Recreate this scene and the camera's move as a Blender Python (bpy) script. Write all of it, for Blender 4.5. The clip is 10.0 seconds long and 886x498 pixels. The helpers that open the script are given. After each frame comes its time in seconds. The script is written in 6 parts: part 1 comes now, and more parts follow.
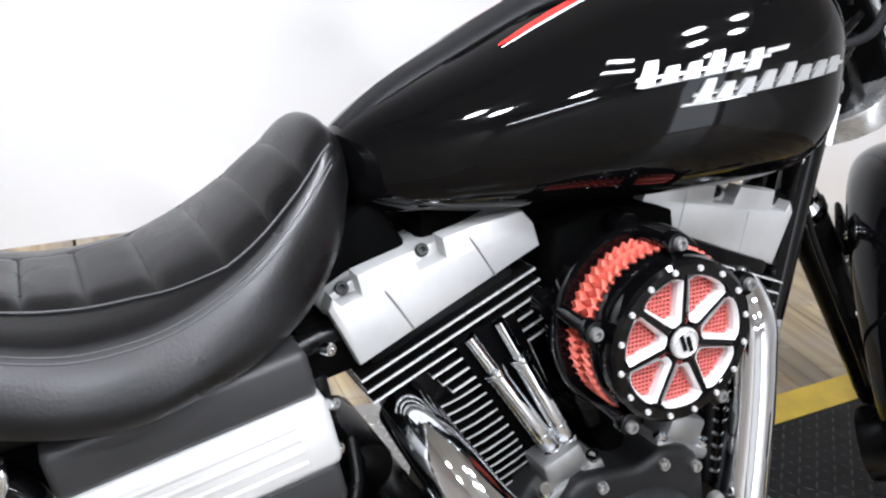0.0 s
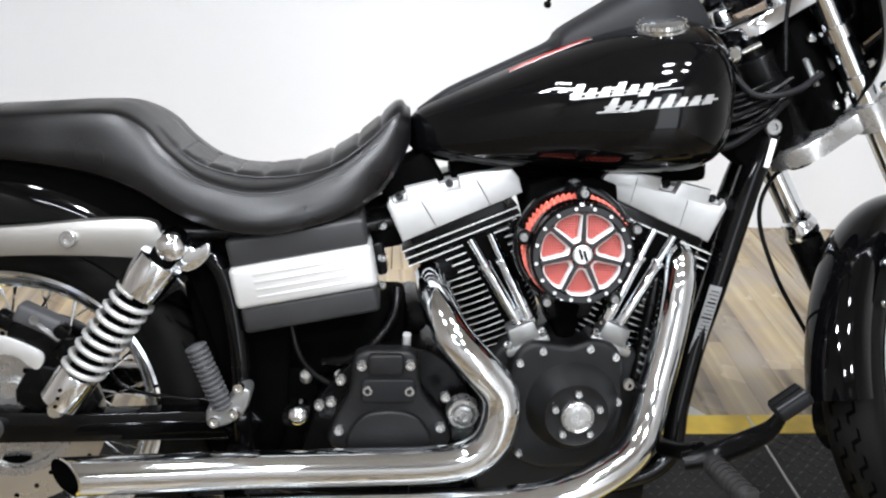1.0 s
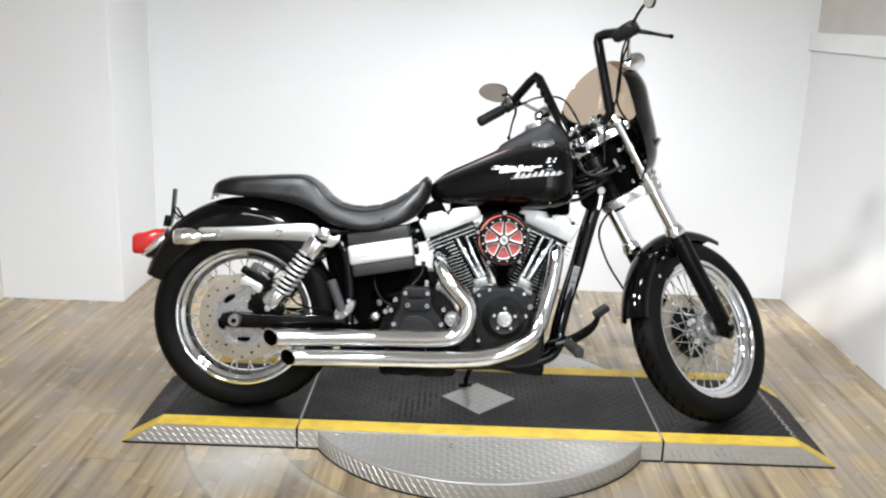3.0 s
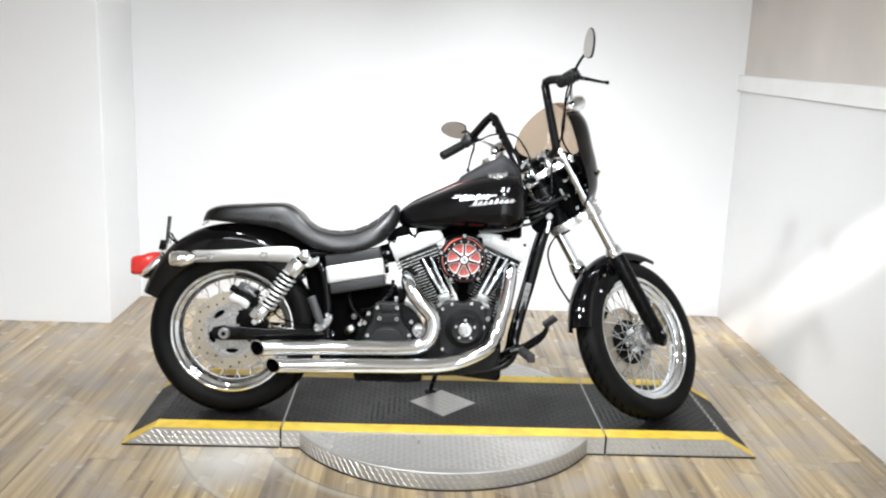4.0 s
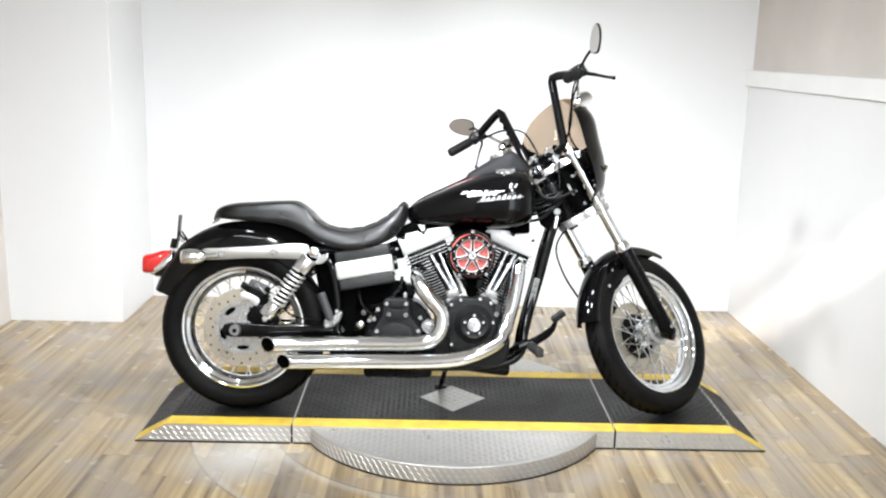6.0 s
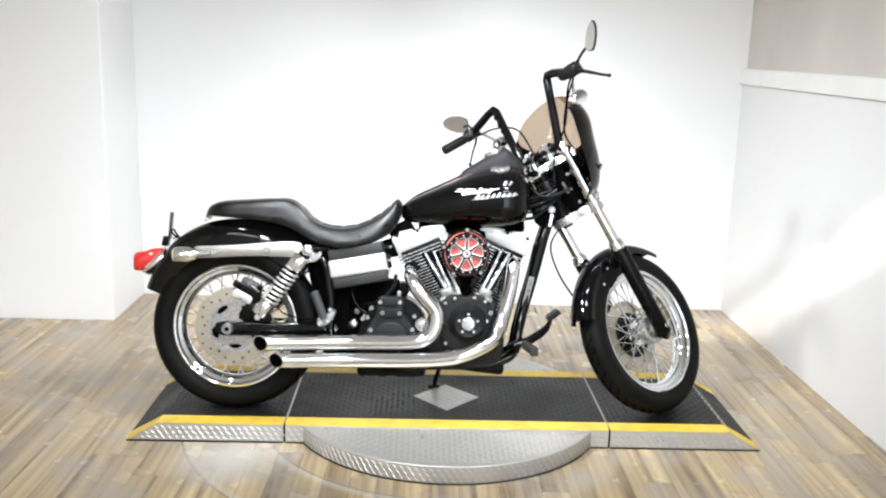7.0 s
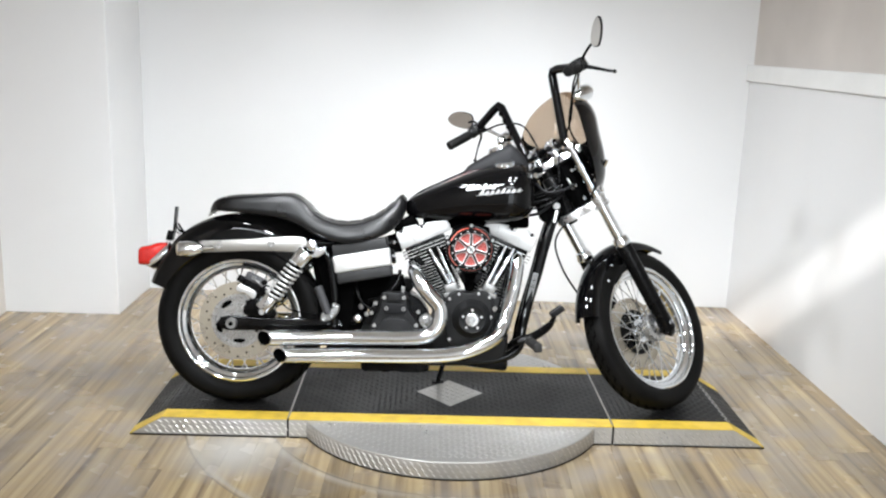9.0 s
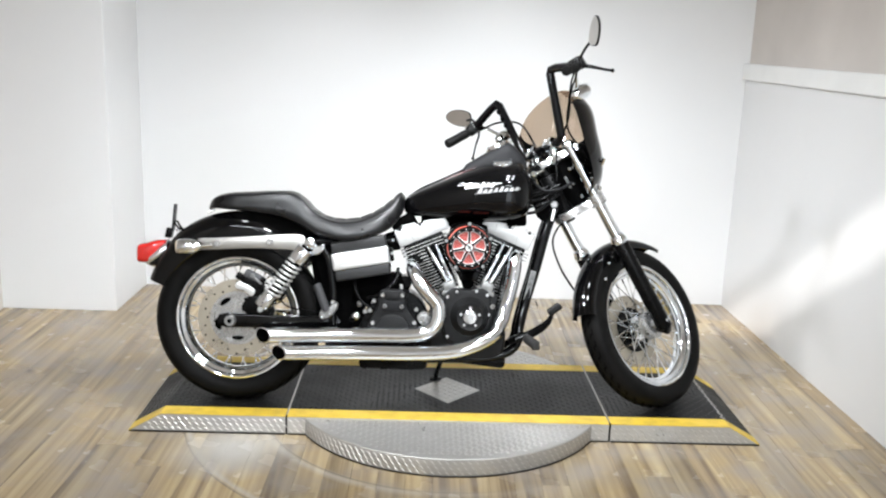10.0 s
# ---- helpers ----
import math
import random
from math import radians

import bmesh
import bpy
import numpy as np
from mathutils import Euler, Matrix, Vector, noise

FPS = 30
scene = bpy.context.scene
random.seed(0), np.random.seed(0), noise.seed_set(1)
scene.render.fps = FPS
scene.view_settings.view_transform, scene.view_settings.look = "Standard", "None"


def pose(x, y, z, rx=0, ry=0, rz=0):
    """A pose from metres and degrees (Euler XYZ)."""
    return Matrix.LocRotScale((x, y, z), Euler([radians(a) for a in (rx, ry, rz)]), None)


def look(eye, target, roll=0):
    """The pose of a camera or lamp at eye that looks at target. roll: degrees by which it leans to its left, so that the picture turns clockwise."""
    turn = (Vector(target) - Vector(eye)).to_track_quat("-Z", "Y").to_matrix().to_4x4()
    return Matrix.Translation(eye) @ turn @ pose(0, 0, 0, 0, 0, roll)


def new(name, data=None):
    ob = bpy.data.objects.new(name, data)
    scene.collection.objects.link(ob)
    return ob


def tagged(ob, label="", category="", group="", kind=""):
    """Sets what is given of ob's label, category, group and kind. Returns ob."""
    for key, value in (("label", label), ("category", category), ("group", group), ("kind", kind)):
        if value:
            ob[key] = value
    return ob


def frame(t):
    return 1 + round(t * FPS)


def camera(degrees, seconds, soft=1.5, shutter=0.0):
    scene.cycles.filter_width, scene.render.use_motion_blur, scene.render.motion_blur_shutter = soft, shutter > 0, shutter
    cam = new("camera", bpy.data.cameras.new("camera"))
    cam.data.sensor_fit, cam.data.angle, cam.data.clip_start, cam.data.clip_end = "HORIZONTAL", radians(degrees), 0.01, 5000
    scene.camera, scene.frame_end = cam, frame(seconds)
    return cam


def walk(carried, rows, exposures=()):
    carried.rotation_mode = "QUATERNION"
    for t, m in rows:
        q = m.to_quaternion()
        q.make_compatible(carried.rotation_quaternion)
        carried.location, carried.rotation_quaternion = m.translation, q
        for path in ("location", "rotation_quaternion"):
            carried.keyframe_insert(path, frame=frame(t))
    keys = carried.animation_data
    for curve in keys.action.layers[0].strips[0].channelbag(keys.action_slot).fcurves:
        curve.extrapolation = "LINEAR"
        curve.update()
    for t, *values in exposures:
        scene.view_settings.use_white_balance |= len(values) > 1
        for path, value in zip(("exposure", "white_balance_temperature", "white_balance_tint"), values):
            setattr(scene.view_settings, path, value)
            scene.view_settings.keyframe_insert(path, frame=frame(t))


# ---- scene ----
cam = camera(52.0, 10.0, 2.2)
PATH = [
    (0, (-0.444, -0.737, 1.18), (0.337, 0.856, 0.256), 2.4),
    (0.5, (-0.369, -1.041, 1.233), (0.066, 0.667, 0.289), 2.4),
    (1, (-0.246, -1.422, 1.286), (-0.105, 0.399, 0.47), 2.3),
    (1.5, (-0.216, -1.879, 1.355), (-0.148, -0.013, 0.638), 0.7),
    (2, (-0.112, -2.339, 1.38), (-0.171, -0.426, 0.799), 0.6),
    (2.2, (-0.1, -2.538, 1.371), (-0.12, -0.61, 0.838), 1.9),
    (3.3, (-0.126, -3.329, 1.501), (-0.142, -1.389, 1.013), 1.9),
    (3.5, (-0.101, -3.429, 1.515), (-0.113, -1.486, 1.044), 2.2),
    (4, (-0.139, -3.564, 1.516), (-0.074, -1.612, 1.086), 2.1),
    (4.5, (-0.145, -3.608, 1.513), (-0.089, -1.653, 1.097), 1.5),
    (5, (-0.137, -3.611, 1.52), (-0.07, -1.656, 1.102), 1.9),
    (5.5, (-0.122, -3.601, 1.512), (-0.09, -1.647, 1.087), 1.4),
    (7, (-0.136, -3.565, 1.502), (-0.078, -1.614, 1.067), 1.7),
    (7.5, (-0.131, -3.556, 1.504), (-0.09, -1.604, 1.068), 1.7),
    (8, (-0.133, -3.552, 1.505), (-0.083, -1.602, 1.062), 1.8),
    (8.5, (-0.138, -3.548, 1.503), (-0.084, -1.601, 1.051), 2.1),
    (9, (-0.129, -3.562, 1.5), (-0.084, -1.612, 1.056), 1.9),
    (9.5, (-0.128, -3.568, 1.505), (-0.082, -1.619, 1.056), 2.0),
    (10, (-0.145, -3.575, 1.512), (-0.087, -1.628, 1.059), 2.1),
]
EXPOSURES = [(0.0, -0.34, 6220, 15), (0.5, -0.36, 6260, 14), (1.0, -0.38, 6320, 13), (2.0, -0.34, 6390, 13), (3.5, -0.15, 6420, 11), (4.5, 0.08, 6420, 11), (5.5, 0.13, 6420, 11), (7.0, 0.08, 6420, 11), (7.5, 0.03, 6420, 11), (9.0, -0.20, 6390, 11), (10.0, -0.17, 6390, 11)]
walk(cam, [(t, look(eye, target, roll)) for t, eye, target, roll in PATH], EXPOSURES)

# ---- world, sun and lamps ----
world = bpy.data.worlds.new("sky")
world.use_nodes = True
scene.world = world
wn, wl = world.node_tree.nodes, world.node_tree.links
sky = wn.new("ShaderNodeTexSky")
sky.sky_type = "NISHITA"
sky.sun_disc = False
SUN_WAY = Vector((0.35, 1.0, -0.62)).normalized()
sky.sun_elevation = math.asin(-SUN_WAY.z)
sky.sun_rotation = math.atan2(-SUN_WAY.x, -SUN_WAY.y)
wl.new(sky.outputs[0], wn["Background"].inputs[0])
wn["Background"].inputs[1].default_value = 0.08

sun = new("sun", bpy.data.lights.new("sun", "SUN"))
sun.data.energy, sun.data.angle, sun.data.color = 5.0, radians(0.9), (1.0, 0.97, 0.92)
sun.matrix_world = look((0, -9, 6), Vector((0, -9, 6)) + SUN_WAY)


# ---- materials ----
def mat(name, color, rough=0.5, metal=0.0, coat=0.0, grain=0.0, grain_scale=300.0, stain=0.0, stain_scale=6.0,
        rough_var=0.0, coat_rough=0.03, spec=0.5, bump_dist=0.001, stretch=(1, 1, 1), dark=None, vary=0.0):
    """A surface with colour variation at two scales, roughness variation and fine relief."""
    m = bpy.data.materials.new(name)
    m.use_nodes = True
    n, l = m.node_tree.nodes, m.node_tree.links
    b = n["Principled BSDF"]
    b.inputs["Base Color"].default_value = (*color, 1)
    b.inputs["Roughness"].default_value = rough
    b.inputs["Metallic"].default_value = metal
    b.inputs["Coat Weight"].default_value = coat
    b.inputs["Coat Roughness"].default_value = coat_rough
    b.inputs["Specular IOR Level"].default_value = spec
    co = n.new("ShaderNodeTexCoord")
    mp = n.new("ShaderNodeMapping")
    mp.inputs["Scale"].default_value = stretch
    l.new(co.outputs["Object"], mp.inputs[0])
    big = n.new("ShaderNodeTexNoise")
    big.inputs["Scale"].default_value, big.inputs["Detail"].default_value = stain_scale, 6
    l.new(mp.outputs[0], big.inputs["Vector"])
    fine = n.new("ShaderNodeTexNoise")
    fine.inputs["Scale"].default_value, fine.inputs["Detail"].default_value = grain_scale, 3
    l.new(mp.outputs[0], fine.inputs["Vector"])
    if stain or vary:
        mix = n.new("ShaderNodeMix")
        mix.data_type = "RGBA"
        mix.inputs["A"].default_value = (*color, 1)
        d = dark or [c * 0.55 for c in color]
        mix.inputs["B"].default_value = (*d, 1)
        ramp = n.new("ShaderNodeMapRange")
        ramp.inputs["From Min"].default_value, ramp.inputs["From Max"].default_value = 0.42, 0.72
        ramp.inputs["To Max"].default_value = max(stain, 0.001)
        l.new(big.outputs["Fac"], ramp.inputs["Value"])
        fac = ramp.outputs[0]
        if vary:
            info = n.new("ShaderNodeObjectInfo")
            add = n.new("ShaderNodeMath")
            add.operation = "MULTIPLY_ADD"
            add.inputs[1].default_value = vary
            l.new(info.outputs["Random"], add.inputs[0])
            l.new(fac, add.inputs[2])
            fac = add.outputs[0]
        l.new(fac, mix.inputs["Factor"])
        l.new(mix.outputs["Result"], b.inputs["Base Color"])
    if rough_var:
        r = n.new("ShaderNodeMapRange")
        r.inputs["From Min"].default_value, r.inputs["From Max"].default_value = 0.3, 0.7
        r.inputs["To Min"].default_value, r.inputs["To Max"].default_value = max(rough - rough_var, 0.01), rough + rough_var
        l.new(big.outputs["Fac"], r.inputs["Value"])
        l.new(r.outputs[0], b.inputs["Roughness"])
    if grain:
        bp = n.new("ShaderNodeBump")
        bp.inputs["Strength"].default_value, bp.inputs["Distance"].default_value = grain, bump_dist
        l.new(fine.outputs["Fac"], bp.inputs["Height"])
        l.new(bp.outputs[0], b.inputs["Normal"])
    return m


GLOSS = mat("gloss_black_paint", (0.0012, 0.0012, 0.0014), 0.05, 0, 0.0, rough_var=0.02, stain=0.3, stain_scale=3, dark=(0.002, 0.002, 0.002), spec=0.25)
CHROME = mat("chrome", (0.865, 0.895, 0.925), 0.06, 1.0, rough_var=0.03, stain=0.2, stain_scale=9, dark=(0.74, 0.755, 0.77))
STAINLESS = mat("brushed_steel", (0.45, 0.44, 0.42), 0.33, 0.9, rough_var=0.08, grain=0.15, grain_scale=500, stretch=(0.05, 1, 1), stain=0.25)
SILVER = mat("silver_powder_coat", (0.42, 0.42, 0.415), 0.38, 0.5, grain=0.10, grain_scale=900, rough_var=0.1, stain=0.4, stain_scale=14)
CAST = mat("cast_aluminium", (0.30, 0.30, 0.295), 0.38, 0.85, grain=0.3, grain_scale=700, stain=0.6, stain_scale=25)
FINEDGE = mat("machined_fin_edge", (0.66, 0.66, 0.65), 0.3, 0.6, rough_var=0.1, stain=0.4, stain_scale=30)
WRINKLE = mat("black_wrinkle_coat", (0.005, 0.005, 0.0053), 0.42, grain=0.5, grain_scale=700, rough_var=0.06, stain=0.5, stain_scale=12, dark=(0.010, 0.010, 0.0099), spec=0.22)
SATIN = mat("satin_black_metal", (0.0015, 0.0015, 0.0016), 0.27, grain=0.08, rough_var=0.08, stain=0.5, stain_scale=14, dark=(0.003, 0.0028, 0.0026), spec=0.11)
PLASTIC = mat("black_moulded_plastic", (0.008, 0.008, 0.0088), 0.5, grain=0.3, grain_scale=1200, rough_var=0.06, stain=0.4, dark=(0.013, 0.013, 0.013), spec=0.12)
RUBBER = mat("tyre_rubber", (0.0035, 0.0034, 0.0033), 0.5, grain=0.25, grain_scale=400, stain=0.6, stain_scale=10, dark=(0.009, 0.0085, 0.008), rough_var=0.08, spec=0.07)
GREYRUBBER = mat("grey_rubber", (0.055, 0.055, 0.058), 0.6, grain=0.2, stain=0.4)
LEATHER = mat("black_leather", (0.0016, 0.0016, 0.0019), 0.32, grain=0.24, grain_scale=330, rough_var=0.10, stain=0.6, stain_scale=9, dark=(0.003, 0.003, 0.0034), spec=0.42)
BOXCOAT = mat("dark_grey_coated_box", (0.017, 0.017, 0.0175), 0.40, grain=0.3, grain_scale=900, rough_var=0.06, stain=0.4, stain_scale=12, dark=(0.025, 0.025, 0.025), spec=0.30)
SEAM = mat("leather_seam_thread", (0.035, 0.035, 0.037), 0.6)
RED = mat("red_filter_gauze", (0.62, 0.125, 0.085), 0.6, grain=0.4, grain_scale=900, stain=0.5, stain_scale=40, dark=(0.36, 0.045, 0.032))
REDMESH = mat("red_wire_mesh", (0.60, 0.14, 0.12), 0.35, metal=0.2, rough_var=0.1, stain=0.3, stain_scale=60)
REDPAINT = mat("red_pinstripe", (0.5, 0.02, 0.015), 0.2, coat=1.0)
WHITEPAINT = mat("white_pinstripe", (0.75, 0.75, 0.75), 0.25, coat=1.0)
DISC = mat("brake_disc_steel", (0.44, 0.40, 0.33), 0.33, 0.75, rough_var=0.1, grain=0.1, stain=0.4, stain_scale=20, dark=(0.33, 0.29, 0.23))
LENS = mat("red_lens", (0.55, 0.014, 0.01), 0.12, coat=1.0, stain=0.5, stain_scale=40)
AMBER = mat("smoked_lens", (0.5, 0.42, 0.33), 0.15, coat=0.6)
MIRROR = mat("mirror_glass", (0.82, 0.80, 0.77), 0.02, 1.0)
YELLOW = mat("yellow_paint", (0.72, 0.50, 0.05), 0.5, grain=0.3, grain_scale=200, stain=0.6, stain_scale=16, dark=(0.45, 0.31, 0.07), rough_var=0.12)
PLATE = mat("diamond_plate_aluminium", (0.48, 0.47, 0.45), 0.44, 0.55, rough_var=0.1, grain=0.2, grain_scale=120, stain=0.5, stain_scale=5, dark=(0.35, 0.335, 0.31))
TREADS = mat("worn_tread_tops", (0.66, 0.65, 0.63), 0.34, 0.85, rough_var=0.08)
DECK = mat("black_deck_paint", (0.005, 0.005, 0.0055), 0.42, grain=0.4, grain_scale=160, stain=0.8, stain_scale=4, dark=(0.018, 0.0175, 0.017), rough_var=0.14, spec=0.17)
DECKTOP = mat("rubbed_tread_paint", (0.007, 0.007, 0.0074), 0.32, grain=0.3, grain_scale=160, stain=0.9, stain_scale=5, dark=(0.026, 0.025, 0.024), rough_var=0.1, spec=0.3)
WALL = mat("white_wall_panel", (0.72, 0.72, 0.722), 0.45, grain=0.06, grain_scale=30, stain=0.18, stain_scale=1.6, dark=(0.64, 0.635, 0.63), rough_var=0.1)
TAN = mat("beige_wall_paint", (0.60, 0.555, 0.515), 0.6, grain=0.1, grain_scale=60, stain=0.25, stain_scale=2)
TRIM = mat("white_painted_cap", (0.78, 0.78, 0.77), 0.4, grain=0.05, stain=0.15, stain_scale=4)
GREY = mat("pale_ceiling", (0.76, 0.74, 0.70), 0.7, stain=0.3, stain_scale=1)
BOUNCEWALL = mat("pale_bounce_wall", (0.80, 0.795, 0.785), 0.6, stain=0.4, stain_scale=1)
# near black: stands in for shade in gaps and holes, also joints
GAPBLACK = mat("near_black_shade_and_parts", (0.0008, 0.0008, 0.0008), 0.8, spec=0.02)
PEGRUBBER = mat("worn_peg_rubber", (0.022, 0.021, 0.0205), 0.55, grain=0.25, stain=0.5, stain_scale=30, spec=0.3)
PAPER = mat("barcode_label", (0.19, 0.19, 0.19), 0.5, stain=0.4, stain_scale=60)
BADGE = mat("satin_badge_metal", (0.44, 0.44, 0.435), 0.36, 0.7, rough_var=0.1, stain=0.4, stain_scale=60)
BAND = mat("pale_brushed_band", (0.66, 0.66, 0.655), 0.30, 0.6, rough_var=0.08, grain=0.12, grain_scale=500, stretch=(0.05, 1, 1), stain=0.2)
# darker copy of the red gauze, for the shade behind the mesh
REDDARK = mat("shaded_red_gauze", (0.13, 0.008, 0.007), 0.7, grain=0.4, grain_scale=900, stain=0.6, stain_scale=40)
BRIGHT = mat("bright_plated_steel", (0.50, 0.50, 0.495), 0.27, 0.9, rough_var=0.08, stain=0.3, stain_scale=60)
BEZEL = mat("machined_bezel", (0.60, 0.595, 0.59), 0.36, 0.25, rough_var=0.08, stain=0.25, stain_scale=90)
PRINT = mat("pale_print", (0.20, 0.20, 0.20), 0.5)
COPPER = mat("heat_tinted_steel", (0.55, 0.47, 0.36), 0.25, 1.0, rough_var=0.1, stain=0.6, stain_scale=18, dark=(0.3, 0.25, 0.2))


def glass(name, color, rough=0.02, tint=0.5):
    """A tinted sheet that lets light straight through and keeps its surface gloss."""
    m = bpy.data.materials.new(name)
    m.use_nodes = True
    n, l = m.node_tree.nodes, m.node_tree.links
    n.remove(n["Principled BSDF"])
    tr = n.new("ShaderNodeBsdfTransparent")
    tr.inputs[0].default_value = (*color, 1)
    gl = n.new("ShaderNodeBsdfGlossy")
    gl.inputs["Roughness"].default_value = rough
    mx = n.new("ShaderNodeMixShader")
    mx.inputs[0].default_value = 0.06
    l.new(tr.outputs[0], mx.inputs[1])
    l.new(gl.outputs[0], mx.inputs[2])
    l.new(mx.outputs[0], n["Material Output"].inputs[0])
    return m


SCREEN = glass("smoked_windscreen", (0.72, 0.64, 0.56))


def lamp_mat(name, strength):
    m = bpy.data.materials.new(name)
    m.use_nodes = True
    b = m.node_tree.nodes["Principled BSDF"]
    b.inputs["Emission Color"].default_value = (1.0, 0.985, 0.96, 1)
    b.inputs["Emission Strength"].default_value = strength
    return m


def floor_material():
    """Weathered vinyl boards: each board gets its own tone, with long grain and grey wear."""
    m = mat("vinyl_board", (0.40, 0.30, 0.185), 0.22, rough_var=0.09)
    n, l = m.node_tree.nodes, m.node_tree.links
    b = n["Principled BSDF"]
    info = n.new("ShaderNodeObjectInfo")
    geo = n.new("ShaderNodeNewGeometry")
    sumr = n.new("ShaderNodeMath")
    sumr.operation = "ADD"
    l.new(info.outputs["Random"], sumr.inputs[0])
    l.new(geo.outputs["Random Per Island"], sumr.inputs[1])
    frac = n.new("ShaderNodeMath")
    frac.operation = "FRACT"
    l.new(sumr.outputs[0], frac.inputs[0])
    co = n.new("ShaderNodeTexCoord")
    mp = n.new("ShaderNodeMapping")
    mp.inputs["Scale"].default_value = (15, 0.32, 1)
    l.new(geo.outputs["Position"], mp.inputs[0])
    off = n.new("ShaderNodeVectorMath")
    off.operation = "ADD"
    comb = n.new("ShaderNodeCombineXYZ")
    mul = n.new("ShaderNodeMath")
    mul.operation = "MULTIPLY"
    mul.inputs[1].default_value = 37.0
    l.new(frac.outputs[0], mul.inputs[0])
    l.new(mul.outputs[0], comb.inputs[0])
    l.new(mul.outputs[0], comb.inputs[2])
    l.new(mp.outputs[0], off.inputs[0])
    l.new(comb.outputs[0], off.inputs[1])
    grain = n.new("ShaderNodeTexNoise")
    grain.inputs["Scale"].default_value, grain.inputs["Detail"].default_value, grain.inputs["Distortion"].default_value = 1.6, 8, 0.6
    l.new(off.outputs[0], grain.inputs["Vector"])
    ramp = n.new("ShaderNodeValToRGB")
    e = ramp.color_ramp.elements
    e[0].position, e[0].color = 0.33, (0.185, 0.135, 0.085, 1)
    e[1].position, e[1].color = 0.72, (0.56, 0.460, 0.285, 1)
    mid = ramp.color_ramp.elements.new(0.5)
    mid.color = (0.375, 0.288, 0.170, 1)
    l.new(grain.outputs["Fac"], ramp.inputs[0])
    tone = n.new("ShaderNodeMix")
    tone.data_type, tone.blend_type = "RGBA", "MULTIPLY"
    tone.inputs["Factor"].default_value = 1
    tramp = n.new("ShaderNodeValToRGB")
    te = tramp.color_ramp.elements
    te[0].position, te[0].color = 0.0, (0.76, 0.76, 0.78, 1)
    te[1].position, te[1].color = 1.0, (1.12, 1.08, 1.0, 1)
    l.new(frac.outputs[0], tramp.inputs[0])
    l.new(ramp.outputs[0], tone.inputs["A"])
    l.new(tramp.outputs[0], tone.inputs["B"])
    wear = n.new("ShaderNodeTexNoise")
    wear.inputs["Scale"].default_value, wear.inputs["Detail"].default_value = 4.5, 6
    l.new(geo.outputs["Position"], wear.inputs["Vector"])
    wr = n.new("ShaderNodeMapRange")
    wr.inputs["From Min"].default_value, wr.inputs["From Max"].default_value, wr.inputs["To Max"].default_value = 0.42, 0.66, 0.62
    l.new(wear.outputs["Fac"], wr.inputs["Value"])
    grey = n.new("ShaderNodeMix")
    grey.data_type = "RGBA"
    grey.inputs["B"].default_value = (0.30, 0.265, 0.235, 1)
    l.new(wr.outputs[0], grey.inputs["Factor"])
    l.new(tone.outputs["Result"], grey.inputs["A"])
    # worn tracks that the turning platform has left, and a pale rubbed patch
    flat = n.new("ShaderNodeVectorMath")
    flat.operation = "MULTIPLY"
    flat.inputs[1].default_value = (1, 1, 0)
    l.new(geo.outputs["Position"], flat.inputs[0])
    far = n.new("ShaderNodeVectorMath")
    far.operation = "LENGTH"
    l.new(flat.outputs[0], far.inputs[0])

    def band(socket, at, half):
        d = n.new("ShaderNodeMath")
        d.operation = "SUBTRACT"
        d.inputs[1].default_value = at
        l.new(socket, d.inputs[0])
        ab = n.new("ShaderNodeMath")
        ab.operation = "ABSOLUTE"
        l.new(d.outputs[0], ab.inputs[0])
        mr = n.new("ShaderNodeMapRange")
        mr.inputs["From Min"].default_value, mr.inputs["From Max"].default_value = half, 0.0
        l.new(ab.outputs[0], mr.inputs["Value"])
        return mr.outputs[0]

    colour = grey.outputs["Result"]
    split = n.new("ShaderNodeSeparateXYZ")
    l.new(geo.outputs["Position"], split.inputs[0])
    rubbed = n.new("ShaderNodeMapRange")
    rubbed.inputs["From Min"].default_value, rubbed.inputs["From Max"].default_value = 0.35, -0.35
    l.new(split.outputs["X"], rubbed.inputs["Value"])
    shift = n.new("ShaderNodeVectorMath")
    shift.operation = "SUBTRACT"
    shift.inputs[1].default_value = (-0.80, -0.46, 0)
    l.new(flat.outputs[0], shift.inputs[0])
    near = n.new("ShaderNodeVectorMath")
    near.operation = "LENGTH"
    l.new(shift.outputs[0], near.inputs[0])
    wob = n.new("ShaderNodeMath")
    wob.operation = "MULTIPLY_ADD"
    wob.inputs[1].default_value = 0.10
    l.new(wear.outputs["Fac"], wob.inputs[0])
    l.new(near.outputs["Value"], wob.inputs[2])
    for socket, at, half, tint, most in ((far.outputs["Value"], 1.045, 0.022, (0.50, 0.47, 0.42), 0.6), (far.outputs["Value"], 1.062, 0.007, (0.13, 0.11, 0.09), 0.7),
                                         (far.outputs["Value"], 0.765, 0.030, (0.52, 0.49, 0.44), 0.5), (far.outputs["Value"], 0.748, 0.006, (0.13, 0.11, 0.09), 0.75),
                                         (wob.outputs[0], 0.0, 0.30, (0.54, 0.515, 0.475), 1.5)):
        lay = n.new("ShaderNodeMix")
        lay.data_type = "RGBA"
        lay.inputs["B"].default_value = (*tint, 1)
        am = n.new("ShaderNodeMath")
        am.operation = "MULTIPLY"
        am.inputs[1].default_value = most
        am.use_clamp = True
        l.new(band(socket, at, half), am.inputs[0])
        fade = n.new("ShaderNodeMath")
        fade.operation = "MULTIPLY"
        l.new(am.outputs[0], fade.inputs[0])
